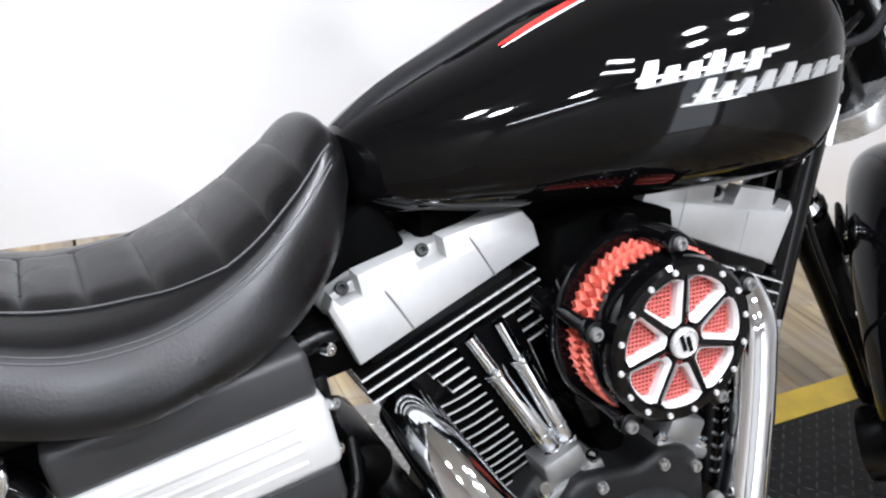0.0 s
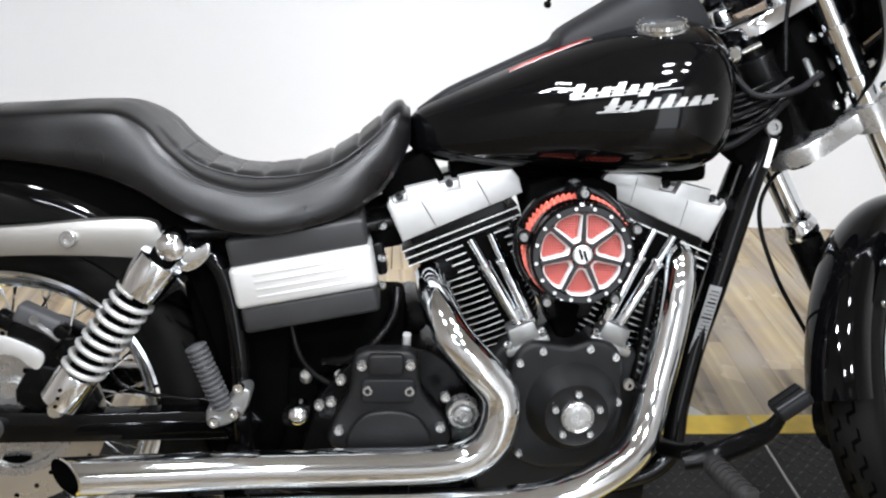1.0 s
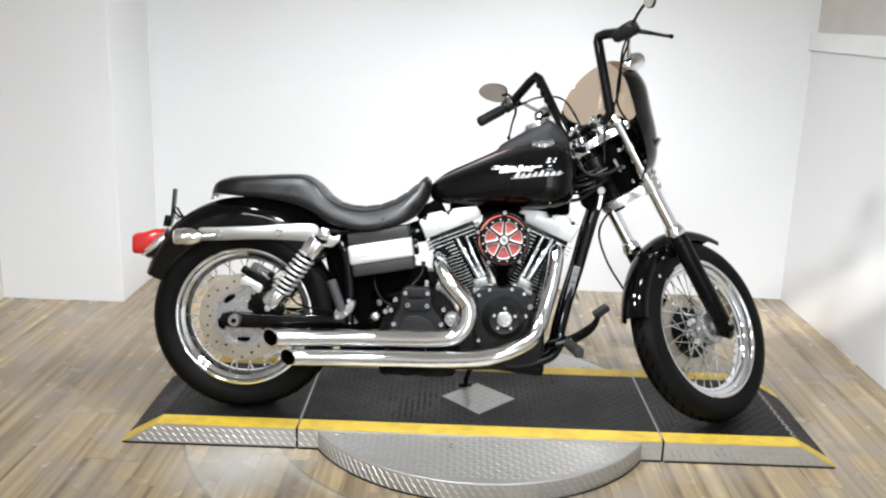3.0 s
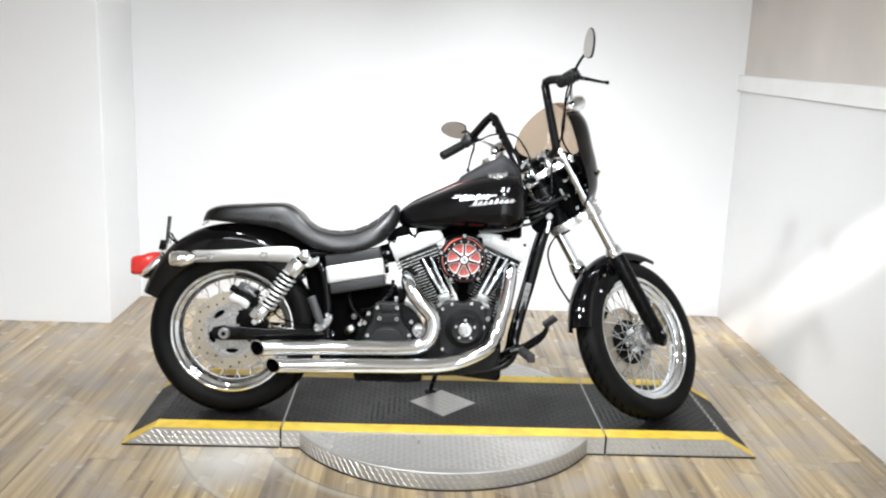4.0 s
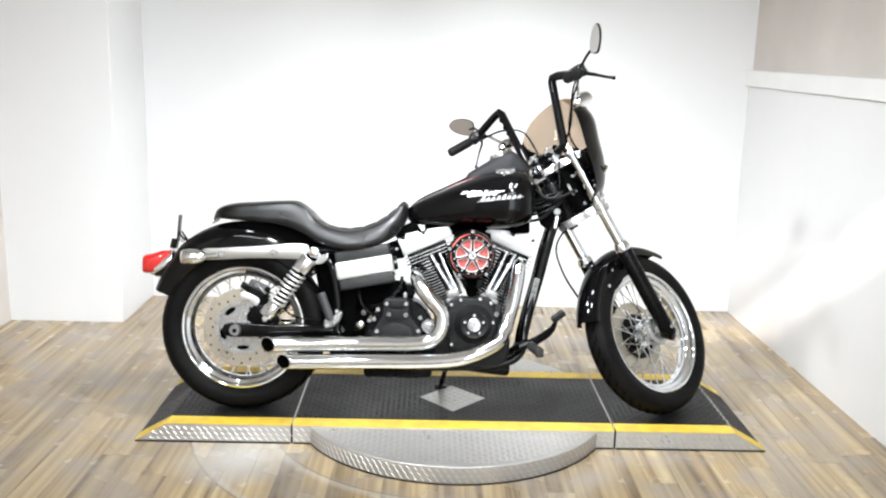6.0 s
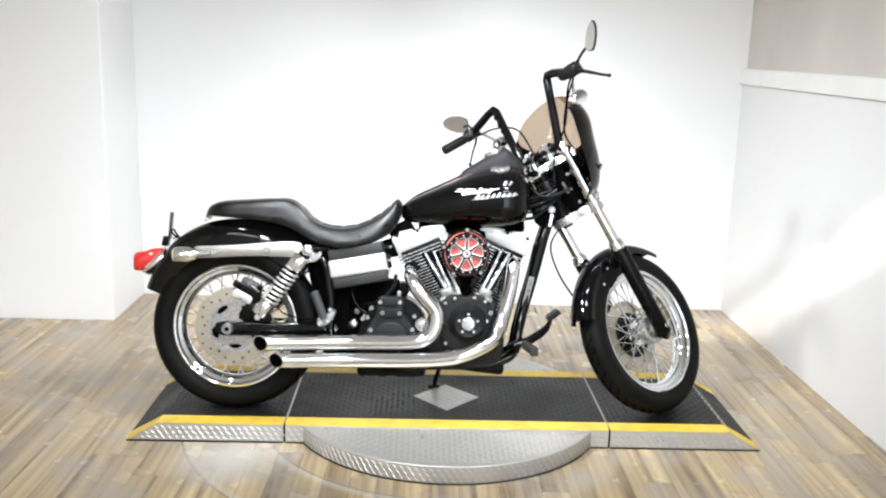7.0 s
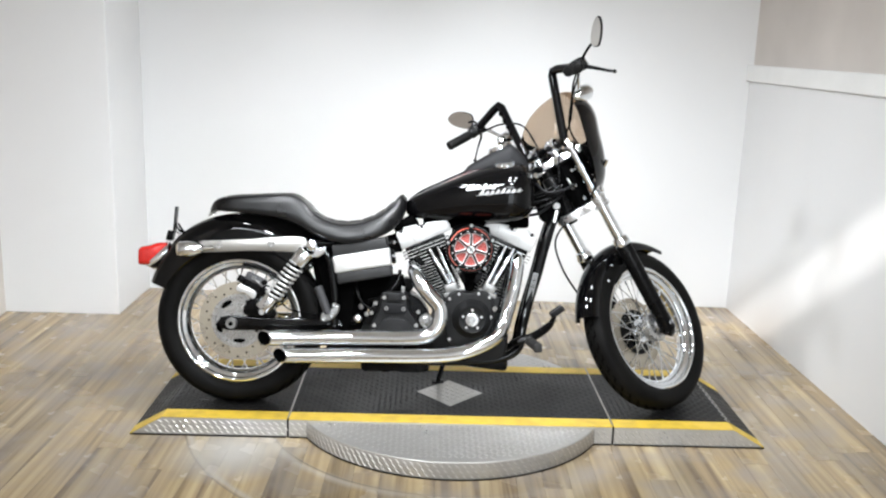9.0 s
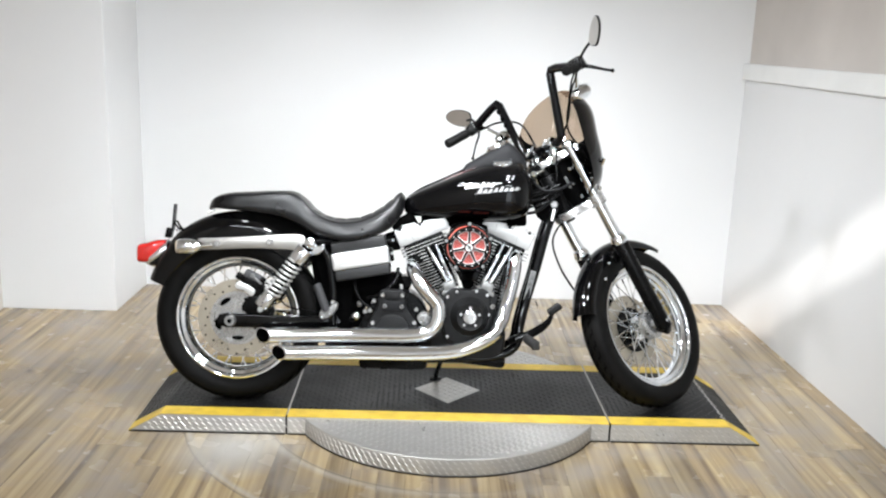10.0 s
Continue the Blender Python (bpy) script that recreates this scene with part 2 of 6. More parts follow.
        l.new(rubbed.outputs[0], fade.inputs[1])
        l.new(fade.outputs[0], lay.inputs["Factor"])
        l.new(colour, lay.inputs["A"])
        colour = lay.outputs["Result"]
    l.new(colour, b.inputs["Base Color"])
    bp = n.new("ShaderNodeBump")
    bp.inputs["Strength"].default_value, bp.inputs["Distance"].default_value = 0.25, 0.002
    l.new(grain.outputs["Fac"], bp.inputs["Height"])
    l.new(bp.outputs[0], b.inputs["Normal"])
    return m


FLOOR_TURN = 88.5
BOARD = floor_material()


# ---- mesh helpers ----
def part(name, bm, material, parent=None, label="", smooth=True, kind=""):
    """Links a bmesh as one mesh object, under a thing or a part if given."""
    me = bpy.data.meshes.new(name)
    bm.normal_update()
    if smooth:
        for f in bm.faces:
            f.smooth = True
        for e in bm.edges:
            if len(e.link_faces) == 2 and e.calc_face_angle(0) > radians(38):
                e.smooth = False
    bm.to_mesh(me)
    bm.free()
    me.materials.append(material)
    ob = new(name, me)
    if parent is not None:
        ob.parent = parent
    return tagged(ob, label, kind=kind)


def twin(name, me, parent, m=None):
    """Another object on the same mesh."""
    ob = new(name, me)
    ob.parent = parent
    if m is not None:
        ob.matrix_local = m
    return ob


def box(bm, size, m=None, bevel=0.0, seg=2):
    r = bmesh.ops.create_cube(bm, size=1, matrix=(m or Matrix()) @ Matrix.Diagonal((*size, 1)))
    if bevel:
        es = list({e for v in r["verts"] for e in v.link_edges})
        bmesh.ops.bevel(bm, geom=es, offset=bevel, segments=seg, affect="EDGES", profile=0.5)
    return bm


def along(p0, p1):
    """A pose at p0 whose z axis looks at p1."""
    d = Vector(p1) - Vector(p0)
    return Matrix.Translation(p0) @ d.to_track_quat("Z", "Y").to_matrix().to_4x4()


def rod(bm, p0, p1, r0, r1=None, seg=16, bevel=0.0):
    r1 = r0 if r1 is None else r1
    d = (Vector(p1) - Vector(p0)).length
    res = bmesh.ops.create_cone(bm, cap_ends=True, segments=seg, radius1=r0, radius2=r1, depth=d, matrix=along(p0, p1) @ Matrix.Translation((0, 0, d / 2)))
    if bevel:
        caps = [f for f in {f for v in res["verts"] for f in v.link_faces} if len(f.verts) > 4]
        es = list({e for f in caps for e in f.edges})
        bmesh.ops.bevel(bm, geom=es, offset=bevel, segments=2, affect="EDGES", profile=0.5)
    return bm


def lathe(bm, profile, m=None, seg=48, closed=False):
    """Turns (radius, height) round the z axis of m."""
    m = m or Matrix()
    rings = []
    for r, h in profile:
        if r < 1e-6:
            rings.append([bm.verts.new(m @ Vector((0, 0, h)))])
        else:
            rings.append([bm.verts.new(m @ Vector((r * math.cos(a), r * math.sin(a), h))) for a in [2 * math.pi * k / seg for k in range(seg)]])
    pairs = list(zip(rings, rings[1:])) + ([(rings[-1], rings[0])] if closed else [])
    for a, b in pairs:
        for k in range(seg):
            k2 = (k + 1) % seg
            vs = [a[k % len(a)], a[k2 % len(a)], b[k2 % len(b)], b[k % len(b)]]
            vs = list(dict.fromkeys(vs))
            if len(vs) > 2:
                bm.faces.new(vs)
    bmesh.ops.recalc_face_normals(bm, faces=bm.faces)
    return bm


def smooth_path(points, n=8):
    """Catmull-Rom through the points."""
    ps = [Vector(p) for p in points]
    ps = [2 * ps[0] - ps[1]] + ps + [2 * ps[-1] - ps[-2]]
    out = []
    for i in range(1, len(ps) - 2):
        for k in range(n):
            t = k / n
            a, b, c, d = ps[i - 1], ps[i], ps[i + 1], ps[i + 2]
            out.append(0.5 * (2 * b + (c - a) * t + (2 * a - 5 * b + 4 * c - d) * t * t + (3 * b - a - 3 * c + d) * t ** 3))
    out.append(ps[-2])
    return out


def pipe(bm, points, r, seg=12, n=8, cap=True, smooth=True, flat=1.0):
    """A tube along a smooth path; r may be a list of radii spread along it."""
    ps = smooth_path(points, n) if smooth else [Vector(p) for p in points]
    rs = r if isinstance(r, (list, tuple)) else [r, r]
    prev, rings = None, []
    for i, p in enumerate(ps):
        t = (ps[min(i + 1, len(ps) - 1)] - ps[max(i - 1, 0)]).normalized()
        if prev is None:
            side = t.orthogonal().normalized()
        else:
            side = (prev - t * prev.dot(t)).normalized()
        prev = side
        up = t.cross(side)
        f = i / (len(ps) - 1) * (len(rs) - 1)
        k = min(int(f), len(rs) - 2)
        rad = rs[k] + (rs[k + 1] - rs[k]) * (f - k)
        rings.append([bm.verts.new(p + rad * (math.cos(a) * side + flat * math.sin(a) * up)) for a in [2 * math.pi * q / seg for q in range(seg)]])
    for a, b in zip(rings, rings[1:]):
        for q in range(seg):
            bm.faces.new((a[q], a[(q + 1) % seg], b[(q + 1) % seg], b[q]))
    if cap:
        bm.faces.new(rings[0][::-1])
        bm.faces.new(rings[-1])
    return bm


def skin(bm, rings, closed=True, caps=True):
    """Joins equal rings of places into a skin."""
    vs = [[bm.verts.new(p) for p in ring] for ring in rings]
    n = len(vs[0])
    for a, b in zip(vs, vs[1:]):
        for q in range(n if closed else n - 1):
            bm.faces.new((a[q], a[(q + 1) % n], b[(q + 1) % n], b[q]))
    if caps and closed:
        bm.faces.new(vs[0][::-1])
        bm.faces.new(vs[-1])
    bmesh.ops.recalc_face_normals(bm, faces=bm.faces)
    return bm


def slab(bm, outline, m, depth, bevel=0.0, seg=2):
    """An outline in the xy plane of m, made depth thick along its z."""
    vs = [bm.verts.new(m @ Vector((x, y, 0))) for x, y in outline]
    f = bm.faces.new(vs)
    r = bmesh.ops.extrude_face_region(bm, geom=[f])
    nv = [v for v in r["geom"] if isinstance(v, bmesh.types.BMVert)]
    off = m.to_3x3() @ Vector((0, 0, depth))
    for v in nv:
        v.co += off
    faces = list({g for v in vs + nv for g in v.link_faces})
    bmesh.ops.recalc_face_normals(bm, faces=faces)
    if bevel:
        top = set(nv)
        es = [e for e in {e for v in nv for e in v.link_edges} if all(v in top for v in e.verts)]
        bmesh.ops.bevel(bm, geom=es, offset=bevel, segments=seg, affect="EDGES", profile=0.5)
    return bm


def rounded(w, h, r, n=5):
    """A rectangle outline with round corners, about the origin."""
    out = []
    for cx, cy, a0 in ((w / 2 - r, h / 2 - r, 0), (-w / 2 + r, h / 2 - r, 90), (-w / 2 + r, -h / 2 + r, 180), (w / 2 - r, -h / 2 + r, 270)):
        for k in range(n + 1):
            a = radians(a0 + 90 * k / n)
            out.append((cx + r * math.cos(a), cy + r * math.sin(a)))
    return out


def smooth_outline(points, n=5):
    """A closed smooth outline through a few corners."""
    ps = [Vector((*p, 0)) for p in points]
    k = len(ps)
    out = []
    for i in range(k):
        a, b, c, d = ps[i - 1], ps[i], ps[(i + 1) % k], ps[(i + 2) % k]
        for j in range(n):
            t = j / n
            q = 0.5 * (2 * b + (c - a) * t + (2 * a - 5 * b + 4 * c - d) * t * t + (3 * b - a - 3 * c + d) * t ** 3)
            out.append((q.x, q.y))
    return out


def lerp_table(rows, x):
    """Interpolates rows of numbers by their first."""
    if x <= rows[0][0]:
        return rows[0][1:]
    for a, b in zip(rows, rows[1:]):
        if x <= b[0]:
            f = (x - a[0]) / (b[0] - a[0])
            return tuple(p + (q - p) * f for p, q in zip(a[1:], b[1:]))
    return rows[-1][1:]


LAMP_Z, LAMP_SPREAD = 2.75, 66.0
LAMPS = [(x, y, w * f, (ax, ay, az)) for y, w in ((-0.65, 8.2), (-1.25, 9.4)) for x, ax, ay, az, f in ((-1.15, 1.50, 1.1, -0.15, 1.25), (0.35, -0.1, 1.2, 0.20, 0.9), (0.80, -1.85, 1.0, 0.20, 1.10))]
LAMPS += [(-0.75, -2.45, 7.5, (-0.55, 0.4, 0.40)), (0.65, -2.45, 7.5, (0.45, 0.4, 0.40))]
TUBES, TUBE_W = [(-1.45, -4.3, 2.75), (0.95, -4.3, 2.75)], (52.0, 52.0)
TUBE_AIM = [(-1.2, -3.1, 0.0), (0.8, -3.1, 0.0)]
DOOR_W = 34.0

# ---- the room ----
def wall(name, label, size, centre, material=WALL, turn=0.0, bevel=0.0):
    return tagged(part(name, box(bmesh.new(), size, pose(*centre, 0, 0, turn), bevel), material, smooth=False), label, "wall", kind="structure")


floor_base = part("floor", box(bmesh.new(), (5.4, 7.6, 0.1), pose(-0.35, -1.4, -0.056)), GAPBLACK, smooth=False)
tagged(floor_base, "weathered brown and grey vinyl board floor", "floor", kind="structure")

BACK_TURN = math.degrees(math.atan2(1.655 - 1.757, 1.70 + 1.757))
back = wall("wall_north", "smooth white panelled wall behind the motorcycle", (3.75, 0.12, 4.4), (-0.03, 1.706 + 0.06, 2.2), WALL, BACK_TURN)
wall("wall_pier", "white wall pier standing out beside the back wall", (0.62, 0.72, 4.4), (-2.076, 1.20 + 0.36, 2.2), WALL, bevel=0.004)
wall("wall_west", "beige painted side wall", (0.12, 6.5, 4.4), (-2.435, -2.05, 2.2), TAN)
wall("wall_east", "white lower side wall panel with a sunlit streak", (0.14, 6.5, 1.34), (1.736 + 0.07, -1.52, 0.67), WALL, 0.6)
cap = part("trim", box(bmesh.new(), (0.17, 6.5, 0.09), pose(1.729 + 0.07, -1.52, 1.386, 0, 0, 0.6), 0.006), TRIM, smooth=False)
tagged(cap, "white painted cap rail on the lower side wall", "trim", kind="structure")
wall("wall_east_upper", "beige painted upper side wall", (0.10, 6.5, 3.0), (1.80, -1.52, 2.92), TAN, 0.6)

# unseen far wall, pale to bounce light, with a high window for the sun
WIN = (-0.80, 0.15, 3.72, 4.08)
DOOR = (0.70, 1.66, 0.04, 2.35)
wall("wall_south_lower", "unseen bounce-light wall", (DOOR[0] + 2.65, 0.14, WIN[2]), ((DOOR[0] - 2.65) / 2, -5.0, WIN[2] / 2), BOUNCEWALL)
wall("wall_south_door_side", "unseen bounce-light wall beside the door", (1.95 - DOOR[1], 0.14, WIN[2]), ((1.95 + DOOR[1]) / 2, -5.0, WIN[2] / 2), BOUNCEWALL)
wall("wall_south_over_door", "unseen bounce-light wall over the door", (DOOR[1] - DOOR[0], 0.14, WIN[2] - DOOR[3]), ((DOOR[0] + DOOR[1]) / 2, -5.0, (WIN[2] + DOOR[3]) / 2), BOUNCEWALL)
daylight = bpy.data.lights.new("door_daylight", "AREA")
daylight.shape, daylight.size, daylight.size_y, daylight.energy, daylight.color = "RECTANGLE", DOOR[1] - DOOR[0], DOOR[3] - DOOR[2], DOOR_W, (0.86, 0.94, 1.0)
day = new("door_daylight", daylight)
day.matrix_world = look(((DOOR[0] + DOOR[1]) / 2, -5.0, (DOOR[2] + DOOR[3]) / 2), ((DOOR[0] + DOOR[1]) / 2, 0, (DOOR[2] + DOOR[3]) / 2))
wall("wall_south_upper", "unseen bounce-light wall above the window", (4.6, 0.14, 4.4 - WIN[3]), (-0.35, -5.0, (4.4 + WIN[3]) / 2), BOUNCEWALL)
wall("wall_south_west", "unseen bounce-light wall beside the window", (WIN[0] + 2.65, 0.14, WIN[3] - WIN[2]), ((WIN[0] - 2.65) / 2, -5.0, (WIN[2] + WIN[3]) / 2), BOUNCEWALL)
wall("wall_south_east", "unseen bounce-light wall beside the window", (1.95 - WIN[1], 0.14, WIN[3] - WIN[2]), ((1.95 + WIN[1]) / 2, -5.0, (WIN[2] + WIN[3]) / 2), BOUNCEWALL)
ceil = part("ceiling", box(bmesh.new(), (4.8, 7.4, 0.1), pose(-0.35, -1.5, 4.45)), GREY, smooth=False)
tagged(ceil, "pale painted ceiling", "ceiling", kind="structure")


# lamps: two rails of round spot lamps above the near side of the platform
def ceiling_lamp(place, target, watts, size):
    lamp_body = new("ceiling_lamp", None)
    tagged(lamp_body, "white round ceiling spot lamp, switched on", "lamp", "ceiling lamps")
    lamp_body.matrix_world = look(place, target)
    bm = lathe(bmesh.new(), [(size * 0.62, 0.0), (size * 0.62, 0.006), (size * 0.55, 0.10), (size * 0.3, 0.13), (0, 0.13)], pose(0, 0, 0.004), 32)
    part("housing", bm, TRIM, lamp_body)
    up = lamp_body.matrix_world.inverted() @ Vector((place[0], place[1], 4.41))
    part("stem", pipe(bmesh.new(), [(0, 0, 0.12), (0, 0, 0.16), up], 0.012, 10, 4, smooth=False), TRIM, lamp_body)
    light = bpy.data.lights.new("ceiling_lamp_light", "AREA")
    light.shape, light.size, light.energy, light.color, light.spread = "DISK", size, watts, (0.94, 0.98, 1.0), radians(LAMP_SPREAD)
    lo = new("bulb", light)
    lo.parent = lamp_body
    return lamp_body


for lx, ly, watts, aim in LAMPS:
    ceiling_lamp((lx, ly, LAMP_Z), aim, watts, 0.19)


# two long tube lamps over the near end of the room
for (tx, ty, tz), tube_w, tube_aim in zip(TUBES, TUBE_W, TUBE_AIM):
    fitting = new("tube_lamp", None)
    tagged(fitting, "long white tube lamp, switched on", "lamp", "tube lamps")
    fitting.matrix_world = look((tx, ty, tz), tube_aim)
    part("reflector", slab(bmesh.new(), rounded(1.34, 0.13, 0.03), pose(0, 0, 0.004), 0.05, 0.01), TRIM, fitting)
    up = fitting.matrix_world.inverted() @ Vector((tx, ty, 4.41))
    part("stem", pipe(bmesh.new(), [(0, 0, 0.05), (0, 0, 0.08), up], 0.012, 10, 4, smooth=False), TRIM, fitting)
    light = bpy.data.lights.new("tube_lamp_light", "AREA")
    light.shape, light.size, light.size_y, light.energy, light.color, light.spread = "RECTANGLE", 1.30, 0.07, tube_w, (0.915, 0.97, 1.0), radians(165)
    lo = new("tube", light)
    lo.parent = fitting


# ---- floor boards ----
def boards():
    ca, sa = math.cos(radians(FLOOR_TURN)), math.sin(radians(FLOOR_TURN))
    W, LEN = 0.096, 0.84
    near, far = [], []
    rng = random.Random(5)
    for j in range(-60, 61):
        shift = rng.random() * LEN
        for i in range(-8, 9):
            u, v = i * LEN + shift, j * W
            x, y = u * ca - v * sa, u * sa + v * ca
            if -2.45 < x < 1.86 and -5.4 < y < 2.2:
                (near if -1.6 < y < 1.35 else far).append((x, y))
    me = None
    for k, (x, y) in enumerate(near):
        if me is None:
            bm = bmesh.new()
            box(bm, (LEN - 0.0007, W - 0.0006, 0.006), None)
            ob = part("board", bm, BOARD, floor_base, smooth=False)
            me = ob.data
        else:
            ob = twin("board", me, floor_base)
        ob.matrix_local = pose(x, y, -0.003 + 0.0003 * ((k * 7) % 3), 0, 0, FLOOR_TURN)
    bm = bmesh.new()
    for x, y in far:
        y0, y1 = max(y - LEN / 2, -5.0), min(y + LEN / 2, 1.83)
        if y1 - y0 > 0.01:
            box(bm, (y1 - y0 - 0.0007, W - 0.0006, 0.006), pose(x, (y0 + y1) / 2, -0.003, 0, 0, FLOOR_TURN))
    part("boards_beyond", bm, BOARD, floor_base, smooth=False, kind="stuff")


# ---- display platform: turntable disc and three ramp sections ----
TOP, Y0, Y1 = 0.075, -0.313, 0.330


def tread_marks(bm, spots, length=0.026, width=0.007, h=0.0016):
    """Raised lozenges of a diamond plate: (place, normal, along)."""
    for p, nrm, al in spots:
        p, nrm, al = Vector(p), Vector(nrm), Vector(al).normalized()
        ac = nrm.cross(al)
        q = [p - al * length / 2, p - ac * width / 2, p + al * length / 2, p + ac * width / 2]
        vs = [bm.verts.new(v) for v in q]
        t0, t1 = bm.verts.new(p - al * length * 0.22 + nrm * h), bm.verts.new(p + al * length * 0.22 + nrm * h)
        bm.faces.new((vs[0], vs[1], t0))
        bm.faces.new((vs[0], t0, vs[3]))
        bm.faces.new((vs[1], vs[2], t1, t0))
        bm.faces.new((vs[3], t0, t1, vs[2]))


def grid_spots(x0, x1, y0, y1, step, place, nrm, a1, a2, keep=None):
    out = []
    nx, ny = int((x1 - x0) / step), int((y1 - y0) / step)
    for i in range(nx):
        for j in range(ny):
            x, y = x0 + (i + 0.5) * step, y0 + (j + 0.5) * step
            if keep and not keep(x, y):
                continue
            out.append((place(x, y), nrm, a1 if (i + j) % 2 else a2))
    return out


D1, D2 = (1, 1, 0), (1, -1, 0)
in_diamond = lambda x, y: abs(x) / 0.137 + abs(y) / 0.140 < 1.06


def ramp_section(label, x0, x1, slope):
    """A ramp section with painted deck, yellow edges and plate skirts. slope: -1 or 1 for a sloped end on that side, 0 for none."""
    thing = tagged(new("ramp_section", None), label, "ramp", "sections of the display platform")
    thing.matrix_world = pose((x0 + x1) / 2, 0, 0)
    inv = thing.matrix_world.inverted()
    # outline along x: top edge and foot
    tx0, tx1 = (x0 + 0.125 if slope < 0 else x0), (x1 - 0.125 if slope > 0 else x1)
    rows = [(x0, 0.004 if slope < 0 else TOP)] + ([(tx0, TOP)] if slope < 0 else []) + ([(tx1, TOP)] if slope > 0 else []) + [(x1, 0.004 if slope > 0 else TOP)]
    bm = bmesh.new()
    rings = []
    for y in (Y0, Y1):
        rings.append([inv @ Vector((x, y, z - 0.002)) for x, z in rows] + [inv @ Vector((x1, y, 0.001)), inv @ Vector((x0, y, 0.001))])
    skin(bm, rings)
    body = part("skirt", bm, PLATE, thing, "bare aluminium diamond plate skirt", smooth=False)

    def sheet(name, ya, yb, material, lift, label=""):
        b = bmesh.new()
        lower = [[inv @ Vector((x, y, z - 0.002 + 0.0005)) for x, z in rows] for y in (ya, yb)]
        upper = [[p + Vector((0, 0, lift)) for p in r] for r in lower]
        n = len(rows)
        skin(b, [[r[k] for r in (lower[0], lower[1], upper[1], upper[0])] for k in range(n)])
        return part(name, b, material, thing, label, smooth=False)

    sheet("deck", Y0 + 0.072, Y1 - 0.072, DECK, 0.002, "worn black painted diamond plate deck")
    sheet("yellow_edge", Y0 - 0.001, Y0 + 0.0715, YELLOW, 0.003, "chipped yellow safety stripe")
    sheet("yellow_edge", Y1 - 0.0715, Y1 + 0.001, YELLOW, 0.003, "chipped yellow safety stripe")
    # raised treads on the deck and stripes
    up = Vector((0, 0, 1))
    place = lambda x, y: inv @ Vector((x, y, TOP + 0.0003))
    keep = (lambda x, y: not in_diamond(x, y)) if slope == 0 else None
    b = bmesh.new()
    tread_marks(b, grid_spots(tx0 + 0.004, tx1 - 0.004, Y0 + 0.074, Y1 - 0.074, 0.0215, place, up, D1, D2, keep), 0.024, 0.0065)
    if slope:
        a, c = (x0, tx0) if slope < 0 else (x1, tx1)
        sl = Vector((c - a, 0, TOP - 0.004))
        nrm = Vector((-sl.z, 0, sl.x)) if sl.x > 0 else Vector((sl.z, 0, -sl.x))
        nrm.normalize()
        dirs = [(sl.normalized() + Vector((0, s, 0))) for s in (1, -1)]
        spots = []
        m = int(sl.length / 0.0215)
        for i in range(m):
            for j in range(int((Y1 - Y0 - 0.148) / 0.0215)):
                f = (i + 0.5) / m
                spots.append((inv @ Vector((a + sl.x * f, Y0 + 0.085 + j * 0.0215, 0.004 + sl.z * f + 0.0005)), nrm, dirs[(i + j) % 2]))
        tread_marks(b, spots, 0.024, 0.0065)
    part("deck_treads", b, DECKTOP, thing, "raised treads rubbed grey", smooth=False, kind="stuff")
    b = bmesh.new()
    for y, nrm in ((Y0 - 0.0008, Vector((0, -1, 0))), (Y1 + 0.0008, Vector((0, 1, 0)))):
        spots = []
        nx = int((x1 - x0) / 0.026)
        for i in range(nx):
            for j in range(3):
                x, z = x0 + (i + 0.5 + 0.5 * (j % 2)) * 0.026, 0.016 + j * 0.0205
                lim = TOP if not slope else min(TOP, TOP * ((x - x0) if slope < 0 else (x1 - x)) / 0.125)
                if z < lim - 0.010 and not (slope == 0 and abs(x) < 0.545):
                    spots.append((inv @ Vector((x, y, z)), nrm, (1, 0, -0.8)))
        tread_marks(b, spots, 0.028, 0.0052, 0.0017)
    part("skirt_treads", b, TREADS, thing, "bright raised treads", smooth=False, kind="stuff")
    # black strips along both base edges paint the contact shadow
    for y in (Y0 - 0.002, Y1 + 0.002):
        part("base_shade_strip", box(bmesh.new(), (x1 - x0 - 0.004, 0.004, 0.0045), inv @ pose((x0 + x1) / 2, y, 0.0030)), GAPBLACK, thing, "thin black strip painting the contact shadow along the base", smooth=False)
    if slope > 0:
        b = bmesh.new()
        tread_marks(b, [(inv @ Vector((tx1 + 0.002, Y0 + 0.085 + 0.0215 * j, TOP + 0.0008)), up, D1 if j % 2 else D2) for j in range(24)], 0.026, 0.008, 0.0016)
        part("worn_crease", b, TREADS, thing, "treads worn bright along the crease", smooth=False, kind="stuff")
    return thing


ramp_section("sloped black ramp section with yellow edges under the rear wheel", -1.229, -0.630, -1)
mid = ramp_section("flat black middle ramp section with yellow edges and a bare diamond", -0.622, 0.622, 0)
ramp_section("sloped black ramp section with yellow edges under the front wheel", 0.630, 1.219, 1)
b = bmesh.new()
vs = [(-0.135, 0), (0, -0.148), (0.137, 0), (0, 0.137)]
slab(b, vs, pose(0, 0, TOP + 0.0006), 0.0016)
part("diamond", b, PLATE, mid, "bare metal diamond left unpainted", smooth=False)
b = bmesh.new()
tread_marks(b, grid_spots(-0.15, 0.15, -0.15, 0.15, 0.0215, lambda x, y: Vector((x, y, TOP + 0.0022)), Vector((0, 0, 1)), D1, D2, lambda x, y: abs(x) / 0.137 + abs(y) / 0.140 < 0.9), 0.024, 0.0065)
part("diamond_treads", b, TREADS, mid, smooth=False, kind="stuff")
